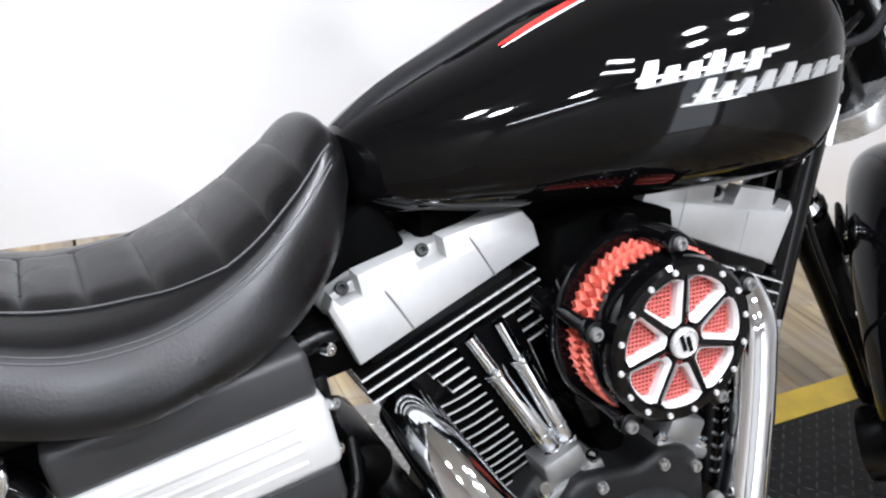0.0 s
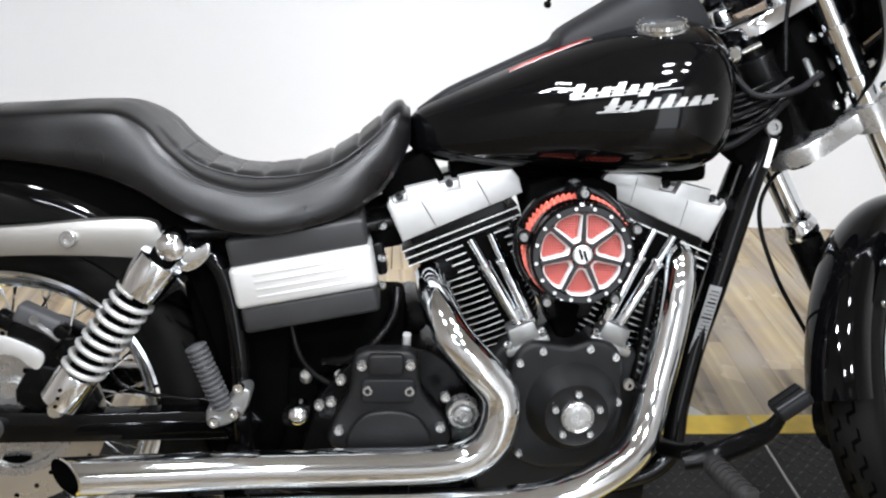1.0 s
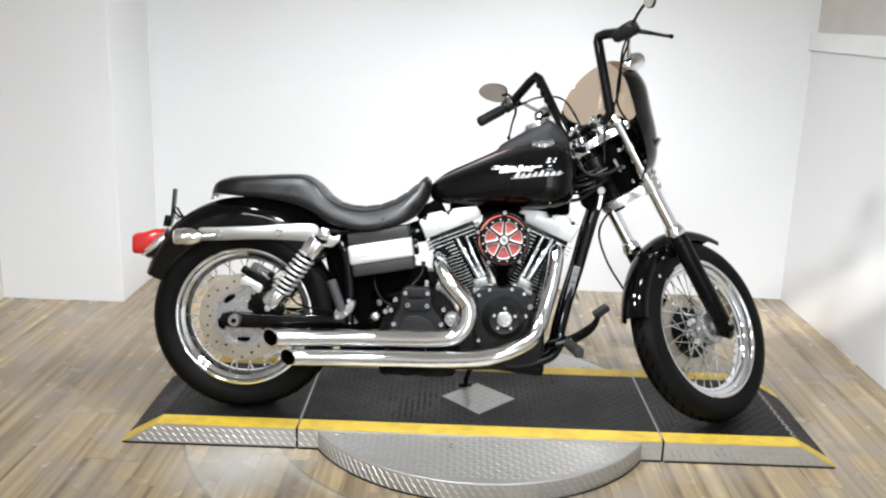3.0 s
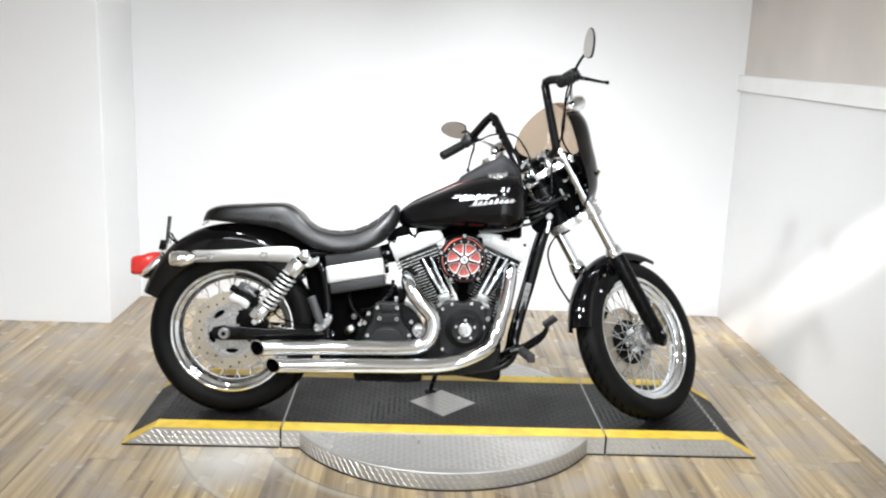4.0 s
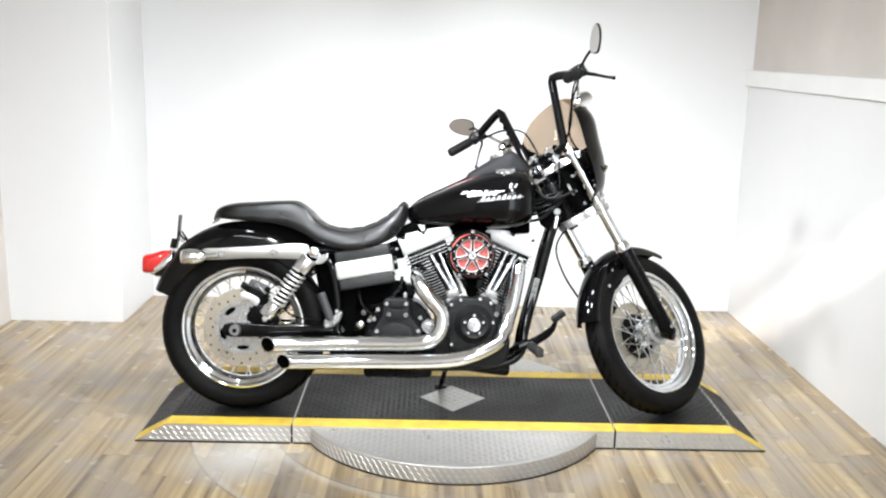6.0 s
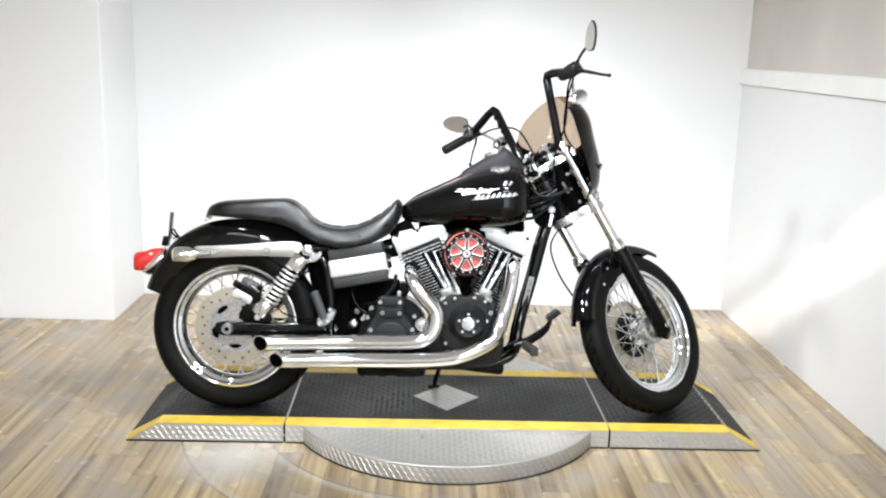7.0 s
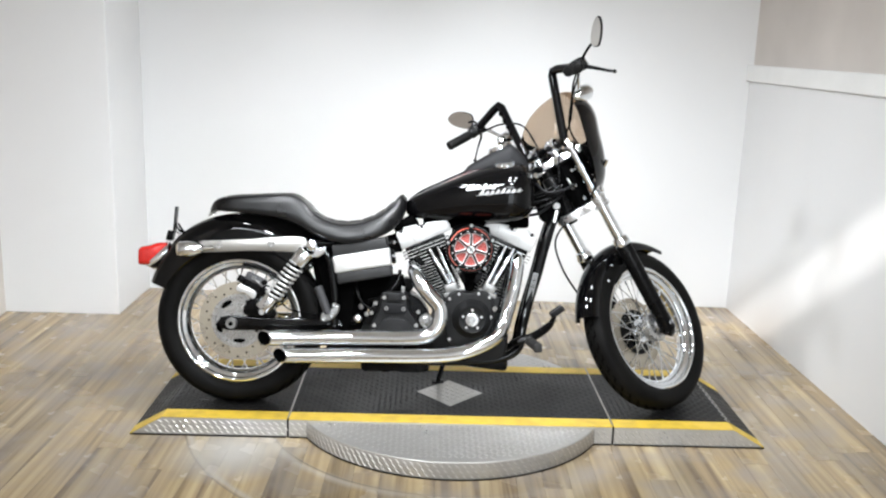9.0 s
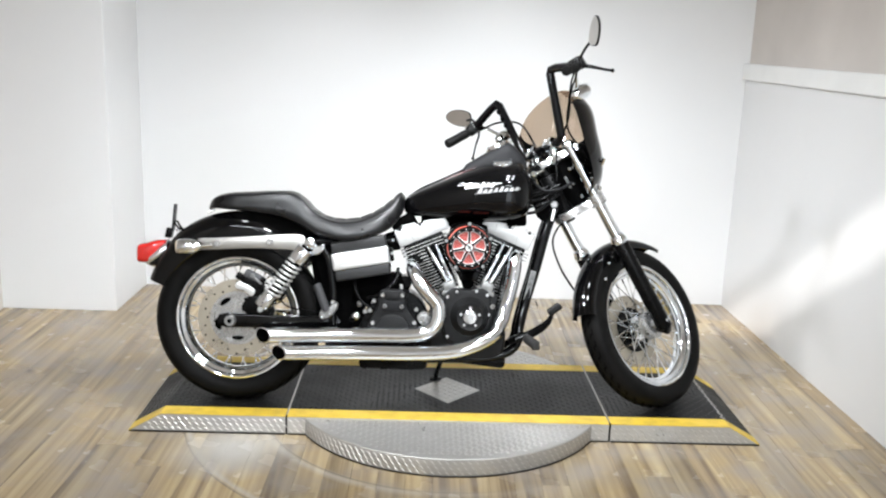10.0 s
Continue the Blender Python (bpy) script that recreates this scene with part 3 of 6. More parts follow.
for sx in (-0.626, 0.626):
    hinge = part("hinge_strip", box(bmesh.new(), (0.006, Y1 - Y0, 0.071), pose(sx, (Y0 + Y1) / 2, 0.0365)), GAPBLACK, smooth=False)
    tagged(hinge, "thin dark joint strip between two ramp sections", "strip", "joint strips")
    b = rod(bmesh.new(), (sx, Y0 + 0.02, TOP - 0.001), (sx, Y1, TOP - 0.001), 0.0032, seg=8)
    part("hinge_pin", b, STAINLESS, hinge, "dull steel hinge pin")

disc_thing = tagged(new("turntable", None), "round diamond plate turntable under the ramp", "turntable")
b = lathe(bmesh.new(), [(0, 0.001), (0.634, 0.001), (0.636, 0.004), (0.636, 0.0665), (0.633, 0.0695), (0, 0.0695)], None, 128)
part("drum", b, PLATE, disc_thing, "bare aluminium diamond plate drum")
# near-black ring paints the contact shadow round the drum
part("base_shade_strip", lathe(bmesh.new(), [(0.630, 0.0008), (0.638, 0.0008), (0.638, 0.005), (0.630, 0.005)], None, 128, True), GAPBLACK, disc_thing, "thin black strip painting the contact shadow along the base")
b = bmesh.new()
keep = lambda x, y: x * x + y * y < 0.612 ** 2 and (y < Y0 - 0.012 or y > Y1 + 0.012)
tread_marks(b, grid_spots(-0.645, 0.645, -0.645, 0.645, 0.0215, lambda x, y: Vector((x, y, 0.0697)), Vector((0, 0, 1)), D1, D2, keep), 0.025, 0.0066)
for i in range(150):
    for j in range(3):
        ang = 2 * math.pi * (i + 0.5 * (j % 2)) / 150
        r = Vector((math.cos(ang), math.sin(ang), 0))
        tread_marks(b, [(r * 0.6362 + Vector((0, 0, 0.015 + 0.0195 * j)), r, Vector((-r.y, r.x, -0.9)))], 0.028, 0.0052, 0.0017)
part("drum_treads", b, TREADS, disc_thing, "bright raised treads", smooth=False, kind="stuff")

# ---- the motorcycle ----
bike = tagged(new("motorcycle", None), "black cruiser motorcycle with chrome pipes and red air filter", "motorcycle")
bike.matrix_world = pose(0.01, -0.13, 0.075, -11.0, 0, 0)
RAKE, STEER_ANGLE = radians(30.3), radians(41.3)
AXIS = Vector((-math.sin(RAKE), 0, math.cos(RAKE)))
_e, _y = Vector((math.cos(RAKE), 0, math.sin(RAKE))), Vector((0, 1, 0))
_re = math.cos(STEER_ANGLE) * _e + math.sin(STEER_ANGLE) * _y
_ry = math.cos(STEER_ANGLE) * _y - math.sin(STEER_ANGLE) * _e
STEER = Matrix.Translation((0.7315, 0, 0.2896)) @ Matrix((_re, _ry, AXIS)).transposed().to_4x4()
FORK = 0.0816


def bp(name, bm, material, label="", parent=None, smooth=True, kind=""):
    return part(name, bm, material, parent or bike, label, smooth, kind)


def sp(name, bm, material, label="", parent=None, smooth=True, kind=""):
    """A part of the steered front end, given in the steering frame."""
    bm.transform(STEER)
    return part(name, bm, material, parent or bike, label, smooth, kind)


SIDE = Matrix(((1, 0, 0, 0), (0, 0, -1, 0), (0, 1, 0, 0), (0, 0, 0, 1)))  # outline x, z with depth towards the near side


def side_slab(outline, y_in, y_out, bevel=0.0, seg=3):
    """A plate whose outline is given in x and z, from depth y_in out to y_out."""
    return slab(bmesh.new(), outline, Matrix.Translation((0, y_in, 0)) @ SIDE, abs(y_out - y_in), bevel, seg)


def dense(rows, n=4):
    ps = [np.array(r, float) for r in rows]
    ps = [2 * ps[0] - ps[1]] + ps + [2 * ps[-1] - ps[-2]]
    out = []
    for i in range(1, len(ps) - 2):
        a, b, c, d = ps[i - 1], ps[i], ps[i + 1], ps[i + 2]
        for k in range(n):
            t = k / n
            out.append(0.5 * (2 * b + (c - a) * t + (2 * a - 5 * b + 4 * c - d) * t * t + (3 * b - a - 3 * c + d) * t ** 3))
    out.append(ps[-2])
    return out


# bolts share one mesh
def bolt_mesh(name, r, h, material):
    bm = lathe(bmesh.new(), [(r, 0), (r, h * 0.75), (r * 0.85, h), (r * 0.5, h), (r * 0.45, h * 0.5), (0, h * 0.5)], Matrix(), 16)
    ob = part(name, bm, material, bike)
    return ob


_bolts = {}


def bolt(place, way, parent=None, r=0.008, h=0.008, material=None, name="bolt"):
    material = material or CHROME
    key = (r, h, material.name, name)
    m = along(place, Vector(place) + Vector(way))
    if key not in _bolts:
        ob = bolt_mesh(name, r, h, material)
        ob.parent = parent or bike
        _bolts[key] = ob.data
    else:
        ob = twin(name, _bolts[key], parent or bike)
    ob.matrix_local = m
    return ob


# ---- wheels ----
def wheel(name, label, m, r_tyre, w_tyre, r_rim, w_rim, n_spokes, hub_r, grooves, tyre_label, blocks=False):
    """m: pose of the hub, z along the axle (towards the far side)."""
    def place(bm):
        bm.transform(m)
        return bm
    hw, rr = w_rim, r_rim
    prof = [(rr, hw), (rr + 0.001, hw + 0.003), (rr - 0.004, hw + 0.005), (rr - 0.009, hw + 0.003), (rr - 0.0125, hw - 0.003),
            (rr - 0.0135, hw - 0.013), (rr - 0.017, hw - 0.016), (rr - 0.025, hw - 0.0185), (rr - 0.0285, hw - 0.0225), (rr - 0.031, hw * 0.28), (rr - 0.038, hw * 0.2), (rr - 0.040, 0)]
    prof = prof + [(r, -h) for r, h in prof[-2::-1]]
    prof += [(rr - 0.004, -hw + 0.008), (rr - 0.016, -hw * 0.5), (rr - 0.024, 0), (rr - 0.016, hw * 0.5), (rr - 0.004, hw - 0.008)]
    rim = part(name, place(lathe(bmesh.new(), prof, None, 96, True)), CHROME, bike, label)
    wt = w_tyre
    tp = [(rr - 0.010, hw - 0.006), (rr + 0.004, hw + 0.001), (rr + (r_tyre - rr) * 0.22, wt * 0.93), (rr + (r_tyre - rr) * 0.45, wt),
          (rr + (r_tyre - rr) * 0.66, wt * 0.95), (rr + (r_tyre - rr) * 0.83, wt * 0.77), (rr + (r_tyre - rr) * 0.945, wt * 0.45), (r_tyre, 0)]
    tp = [tuple(p) for p in dense(tp, 3)]
    tp = tp + [(r, -h) for r, h in tp[-2::-1]]
    part("tyre", place(lathe(bmesh.new(), tp, None, 112)), RUBBER, rim, tyre_label)
    # tread grooves: flat strips just above the crown, groove shade painted near black
    bm = bmesh.new()
    for k in range(grooves):
        for s in (-1, 1):
            a0 = 2 * math.pi * (k + (0.5 if s > 0 else 0)) / grooves
            pts = []
            rad = [r for r, h in tp if h >= 0 and r > rr + (r_tyre - rr) * 0.45][::-1]
            hh = [h for r, h in tp if h >= 0 and r > rr + (r_tyre - rr) * 0.45][::-1]
            shape = [(0.40, 0.0), (0.40, 0.055), (0.16, 0.075), (0.16, 0.12)] if blocks else [(0.20 + 0.14 * q, 0.33 * (0.16 + 0.14 * q) ** 2) for q in range(6)]
            for f, da in shape:
                pts.append((float(np.interp(wt * f, hh, rad)) + 0.0006, s * wt * f, a0 + da * (1 if s > 0 else -1)))
            for (r1, h1, a1), (r2, h2, a2) in zip(pts, pts[1:]):
                d = (0.0028 if blocks else 0.0075) / r_tyre
                dh = 0.0022 if blocks else 0.0
                vs = [bm.verts.new((r * math.cos(a), r * math.sin(a), h)) for r, h, a in ((r1, h1 - dh, a1 - d), (r1, h1 + dh, a1 + d), (r2, h2 + dh, a2 + d), (r2, h2 - dh, a2 - d))]
                bm.faces.new(vs)
    part("tread_pattern", place(bm), GAPBLACK, rim, "flat dark strips painted for the shade in tread grooves", smooth=False, kind="stuff")
    # hub and spokes
    hp = [(0.0, hw * 0.95), (hub_r * 0.5, hw * 0.95), (hub_r * 0.55, hw * 0.8), (hub_r, hw * 0.72), (hub_r, hw * 0.58), (hub_r * 0.62, hw * 0.45), (hub_r * 0.55, 0)]
    hp = hp + [(r, -h) for r, h in hp[-2::-1]]
    part("hub", place(lathe(bmesh.new(), hp, None, 40)), CHROME, rim, "polished hub")
    protos = []
    for s in (-1, 1):
        for cross in (-1, 1):
            p0 = Vector((hub_r * 0.9 * math.cos(1.25 * cross), hub_r * 0.9 * math.sin(1.25 * cross), s * hw * 0.65))
            p1 = Vector((rr - 0.037, 0.004 * cross, s * 0.006))
            bm = rod(bmesh.new(), p0, p1, 0.0019, seg=6)
            rod(bm, p0 + (p1 - p0) * 0.90, p1, 0.0034, seg=6)
            protos.append((place(bm), (s + 1) * 0.5 + (cross + 1) * 0.25))
    minv = m.inverted()
    for bm, off in protos:
        first = None
        for k in range(n_spokes // 4):
            turn = m @ pose(0, 0, 0, 0, 0, 360 * (k + off * 0.5) / (n_spokes // 4)) @ minv
            if first is None:
                first = part("spoke", bm, CHROME, rim)
                first.matrix_local = turn
            else:
                twin("spoke", first.data, rim, turn)
    return rim


def brake_disc(rim, m, h, r0, r1, towards, carrier_mat=SILVER, slotted=False):
    """A disc and its carrier at height h along the axle; holes and slots are painted dark."""
    bm = lathe(bmesh.new(), [(r0, h - 0.0025), (r1, h - 0.0025), (r1, h + 0.0025), (r0, h + 0.0025)], None, 96, True)
    bm.transform(m)
    part("brake_disc", bm, DISC, rim, "straw-tinted steel brake disc")
    bm = bmesh.new()
    # flat near-black discs put the shade of drill holes into colour
    for k in range(24):
        a = 2 * math.pi * k / 24
        rad = r0 + (r1 - r0) * (0.25, 0.5, 0.75, 0.5)[k % 4]
        lathe(bm, [(0.0042, 0), (0, 0)], pose(rad * math.cos(a), rad * math.sin(a), h + 0.0028 * towards), 8)
    bm.transform(m)
    part("painted_disc_holes", bm, GAPBLACK, rim, smooth=False, kind="stuff")
    bm = lathe(bmesh.new(), [(0.022, h - 0.005), (0.060, h - 0.005), (0.060, h + 0.005), (0.022, h + 0.005)], None, 40, True)
    bm.transform(m)
    carrier = part("disc_carrier", bm, carrier_mat, rim, "disc carrier hub")
    # added backing disc; the unslotted one is dark to darken the arm gaps
    bm = lathe(bmesh.new(), [(0.030, h - 0.006 * towards), (r0 - 0.006, h - 0.006 * towards), (r0 - 0.006, h - 0.010 * towards), (0.030, h - 0.010 * towards)], None, 56, True)
    bm.transform(m)
    part("carrier_backing", bm, BRIGHT if slotted else SATIN, rim, "polished slotted carrier plate" if slotted else "added dark disc that darkens the gaps behind the carrier")
    bm = lathe(bmesh.new(), [(r0 - 0.012, h - 0.0035), (r0 + 0.002, h - 0.0035), (r0 + 0.002, h + 0.0035), (r0 - 0.012, h + 0.0035)], None, 64, True)
    bm.transform(m)
    part("carrier_ring", bm, carrier_mat, rim)
    # near-black bars paint the shade of the carrier slots
    for k in range(5 if slotted else 0):
        pts = [(0.080 * math.cos(a), 0.080 * math.sin(a), h - 0.004 * towards) for a in [radians(72 * k + 8 * q) for q in range(5)]]
        pipe(bm := bmesh.new(), pts, [0.006, 0.0125, 0.0125, 0.006], 10, 4, flat=0.45)
        bm.transform(m)
        part("carrier_slot", bm, GAPBLACK, rim, "black bar painting the shade of a curved slot")
    for k in range(0 if slotted else 7):
        bm = slab(bmesh.new(), [(0.056, -0.011), (r0 - 0.010, -0.018), (r0 - 0.010, 0.002), (0.056, 0.011)], pose(0, 0, h - 0.003, 0, 0, 360 * k / 7), 0.006, 0.001)
        bm.transform(m)
        part("carrier_arm", bm, carrier_mat, rim)


REAR_HUB = Matrix.Translation((-0.850, -0.012, 0.328)) @ pose(0, 0, 0, -90)
FRONT_HUB = STEER @ Matrix.Translation((FORK, 0, 0)) @ pose(0, 0, 0, -90)
rear_wheel = wheel("rear_wheel", "chrome laced rear wheel rim", REAR_HUB, 0.329, 0.077, 0.239, 0.058, 40, 0.062, 38, "worn black rear tyre")
brake_disc(rear_wheel, REAR_HUB, -0.070, 0.103, 0.153, -1, BRIGHT, True)
front_wheel = wheel("front_wheel", "chrome laced front wheel rim", FRONT_HUB, 0.332, 0.050, 0.252, 0.040, 40, 0.048, 44, "black front tyre with block tread", True)
brake_disc(front_wheel, FRONT_HUB, 0.058, 0.100, 0.146, 1, DISC)
bm = lathe(bmesh.new(), [(0.0, -0.086), (0.020, -0.086), (0.022, -0.083), (0.023, -0.070), (0.030, -0.067), (0.054, -0.066), (0.059, -0.062), (0.060, -0.034), (0.056, -0.028), (0.046, -0.024), (0, -0.022)], None, 40)
bm.transform(FRONT_HUB)
part("hub_cover", bm, BRIGHT, front_wheel, "bright hub cover")

# ---- rear fender, struts, lamps ----
WC = Vector((-0.850, 0, 0.330))


def arc_fender(centre, m, r_top, r_edge, half, a0, a1, n, thick, crown=False, tail=None):
    """A fender round a wheel: rings from angle a0 to a1 in the wheel's plane; crown: a fully round section."""
    rings = []
    for k in range(n + 1):
        a = radians(a0 + (a1 - a0) * k / n)
        rt, re, hf = r_top, r_edge, half
        if tail:
            rt, re, hf = tail(k / n)
        sec = []
        for q in range(21):
            t = -1 + 2 * q / 20
            if crown:
                th = radians(86 * min(1, abs(t) / 0.8))
                y = math.copysign(hf * math.sin(th), t)
                r = rt - (rt - re) * (0.85 * (1 - math.cos(th)) + 0.20 * max(0, abs(t) - 0.8) / 0.2)
            elif abs(t) < 0.72:
                y = hf * math.copysign((abs(t) / 0.72) ** 0.9, t)
                r = rt - (rt - re) * 0.38 * (abs(t) / 0.72) ** 3.2
            else:
                y = math.copysign(hf * (1 + 0.03 * (abs(t) - 0.72)), t)
                r = rt - (rt - re) * (0.38 + 0.62 * (abs(t) - 0.72) / 0.28)
            sec.append((r, y))
        inner = [(r - thick, y * (1 - thick / hf)) for r, y in sec[::-1]]
        rings.append([m @ (centre + Vector((r * math.cos(a), y, r * math.sin(a)))) for r, y in sec + inner])
    return skin(bmesh.new(), rings)


tail_shape = lambda f: (0.403 + 0.016 * math.sin(math.pi * min(1, max(0, (f - 0.15) / 0.7))) - 0.020 * max(0, (f - 0.75) / 0.25), 0.300 + 0.012 * max(0, (f - 0.70) / 0.30), 0.100 - 0.012 * f)
rear_fender = bp("rear_fender", arc_fender(WC, Matrix(), 0.40, 0.30, 0.1, 38, 158, 40, 0.004, tail=tail_shape), GLOSS, "gloss black rear fender")

for s in (-1, 1):
    bm = bmesh.new()
    outline = dense([(-1.000, 0.592), (-1.002, 0.634), (-0.94, 0.640), (-0.80, 0.650), (-0.68, 0.662), (-0.605, 0.662), (-0.588, 0.645), (-0.584, 0.620), (-0.600, 0.602), (-0.68, 0.604), (-0.80, 0.604), (-0.92, 0.596)], 3)
    slab(bm, [tuple(p) for p in outline], Matrix.Translation((0, s * 0.106, 0)) @ (SIDE if s < 0 else Matrix(((1, 0, 0, 0), (0, 0, 1, 0), (0, 1, 0, 0), (0, 0, 0, 1)))), 0.016, 0.004)
    strut = bp("fender_strut", bm, STAINLESS, "brushed steel fender strut")
    for x, z in ((-0.724, 0.632), (-0.925, 0.619)):
        bolt((x, s * 0.122, z), (0, s, 0), strut, 0.013, 0.009, BRIGHT)
    # bullet turn signal
    bm = lathe(bmesh.new(), [(0, 0.0), (0.027, 0.0), (0.030, 0.004), (0.0305, 0.030), (0.028, 0.055), (0.020, 0.078), (0.010, 0.090), (0, 0.092)], along((-1.068, s * 0.15, 0.604), (-0.97, s * 0.15, 0.609)), 32)
    rod(bm, (-0.985, s * 0.15, 0.609), (-0.945, s * 0.128, 0.613), 0.009, seg=12)
    sig = bp("rear_turn_signal", bm, CHROME, "chrome bullet turn signal")
    part("lens", lathe(bmesh.new(), [(0.0265, 0.002), (0.024, -0.006), (0.012, -0.009), (0, -0.0095)], along((-1.068, s * 0.15, 0.604), (-0.97, s * 0.15, 0.609)), 24), AMBER, sig, "smoked lens")

bm = bmesh.new()
rows = [(-1.255, 0.568, 0.034, 0.050), (-1.245, 0.570, 0.038, 0.056), (-1.215, 0.574, 0.040, 0.058), (-1.185, 0.588, 0.036, 0.056), (-1.150, 0.604, 0.022, 0.048)]
skin(bm, [[Vector((x, hw * math.copysign(abs(math.cos(a)) ** 0.5, math.cos(a)), zc + hz * math.copysign(abs(math.sin(a)) ** 0.5, math.sin(a)))) for a in [2 * math.pi * k / 28 for k in range(28)]] for x, zc, hz, hw in dense(rows, 3)])
tail = bp("tail_light", bm, LENS, "red tail light lens")
bm = bmesh.new()
skin(bm, [[Vector((x, hw * math.cos(a), zc + hz * math.sin(a))) for a in [2 * math.pi * k / 24 for k in range(24)]] for x, zc, hz, hw in ((-1.228, 0.530, 0.004, 0.03), (-1.205, 0.545, 0.030, 0.062), (-1.165, 0.572, 0.044, 0.064), (-1.140, 0.598, 0.034, 0.056))])
part("lamp_base", bm, CHROME, tail, "chrome tail light base")

bm = box(bmesh.new(), (0.004, 0.045, 0.105), pose(-1.124, 0, 0.715, 0, 4, 0), 0.001)
plate = bp("number_plate_holder", bm, SATIN, "black number plate holder, seen edge on")
bm = pipe(bmesh.new(), [(-1.122, 0.03, 0.70), (-1.10, 0.02, 0.672), (-1.075, 0.0, 0.664)], 0.004, 8)
pipe(bm, [(-1.122, -0.03, 0.70), (-1.10, -0.02, 0.672), (-1.075, 0.0, 0.664)], 0.004, 8)
box(bm, (0.022, 0.05, 0.040), pose(-1.142, 0, 0.652, 0, 12, 0), 0.004)
part("bracket", bm, SATIN, plate)
bolt((-1.105, -0.012, 0.662), (-0.3, -0.4, 1), plate, 0.008, 0.007)

# ---- seat ----
SEAT = dense([(-0.978, 0.752, 0.750, 0.742, 0.040), (-0.955, 0.785, 0.776, 0.748, 0.080), (-0.90, 0.803, 0.792, 0.744, 0.104), (-0.80, 0.812, 0.800, 0.737, 0.115),
              (-0.70, 0.819, 0.807, 0.724, 0.124), (-0.645, 0.817, 0.806, 0.707, 0.130), (-0.605, 0.790, 0.786, 0.690, 0.136), (-0.573, 0.754, 0.753, 0.672, 0.142),
              (-0.53, 0.727, 0.722, 0.654, 0.152), (-0.47, 0.713, 0.704, 0.641, 0.164), (-0.42, 0.713, 0.702, 0.638, 0.166), (-0.37, 0.723, 0.710, 0.646, 0.160),
              (-0.31, 0.752, 0.737, 0.662, 0.143), (-0.26, 0.790, 0.775, 0.690, 0.118), (-0.228, 0.818, 0.805, 0.728, 0.094), (-0.207, 0.812, 0.797, 0.770, 0.060)], 5)
SEAT = [np.array((x, zt + lift, zw + lift, zb + 0.5 * lift, hw)) for x, zt, zw, zb, hw in SEAT for lift in [float(np.interp(x, (-0.95, -0.5, -0.25), (0.017, 0.013, 0.018)))]]


def seat_top(zt, zw, f):
    return zt + (zw - zt) * min(1, abs(f) / 0.80) ** 2.4


rings = []
for x, zt, zw, zb, hw in SEAT:
    sec = [(-0.86, zb), (-0.945, zb + 0.05 * (zw - zb)), (-0.978, zb + 0.18 * (zw - zb)), (-0.968, zb + 0.38 * (zw - zb)), (-0.936, zb + 0.60 * (zw - zb)), (-0.888, zb + 0.82 * (zw - zb)), (-0.83, zb + 0.96 * (zw - zb))]
    sec += [(f, seat_top(zt, zw, f)) for f in (-0.80, -0.65, -0.48, -0.3, -0.15)]
    ring = [Vector((x, f * hw, z)) for f, z in sec] + [Vector((x, 0, zt))] + [Vector((x, -f * hw, z)) for f, z in sec[::-1]]
    rings.append(ring)
seat = bp("seat", skin(bmesh.new(), rings), LEATHER, "black leather two-up seat with stitched pads")

seat_at = lambda x: lerp_table([tuple(r) for r in SEAT], x)
SEAMS = [-0.214, -0.254, -0.290, -0.332, -0.384, -0.436, -0.483, -0.525, -0.565, -0.602]
pad_edge = lambda x: float(np.interp(x, [-0.60, -0.46, -0.40, -0.33, -0.22], [0.46, 0.46, 0.52, 0.72, 0.76]))
for xa, xb in zip(SEAMS, SEAMS[1:]):
    bm = bmesh.new()
    grid = []
    for i in range(9):
        row = []
        for j in range(13):
            s = i / 8
            x = xa + (xb - xa) * s
            f = pad_edge(x) * (-1 + 2 * j / 12)
            zt, zw, zb, hw = seat_at(x)
            edge = min(1, 6 * min(s, 1 - s), 10 * min(j, 12 - j) / 12) * (1 if xb > -0.59 else 1 - s)
            row.append(bm.verts.new((x, f * hw, seat_top(zt, zw, f) + 0.0004 + 0.0048 * max(0, edge) ** 0.5)))
        grid.append(row)
    for a, b in zip(grid, grid[1:]):
        for p, q, r, t in zip(a, a[1:], b[1:], b):
            bm.faces.new((p, q, r, t))
    part("pad", bm, LEATHER, seat, "stitched leather pad")
SIDE_F, SIDE_H = [0.83, 0.888, 0.936, 0.968], [0.96, 0.82, 0.60, 0.38]
for s in (-1, 1):
    for off in (0.858, 0.880):
        h = float(np.interp(off, SIDE_F, SIDE_H))
        pts = [(x, s * off * hw, zb + h * (zw - zb) + 0.0002) for x, zt, zw, zb, hw in SEAT if -0.56 < x < -0.225]
        part("stitched_seam", pipe(bmesh.new(), pts, 0.0009, 6, 1), SEAM, seat, "stitched seam of the leather cover")
for s in (-1, 1):
    pts = []
    for k in range(30):
        x = -0.225 - 0.340 * k / 29
        zt, zw, zb, hw = seat_at(x)
        f = pad_edge(x) + 0.025
        pts.append((x, s * f * hw, seat_top(zt, zw, f) + 0.0012))
    part("stitched_seam", pipe(bmesh.new(), pts, 0.0011, 6, 1), SEAM, seat, "stitched seam along the pads")
bm = box(bmesh.new(), (0.03, 0.03, 0.006), pose(-0.978, 0, 0.742, 0, -25, 0), 0.002)
part("seat_tab", bm, CHROME, seat, "chrome seat tab")
bolt((-0.982, 0, 0.744), (-0.4, 0, 1), seat, 0.007, 0.008)

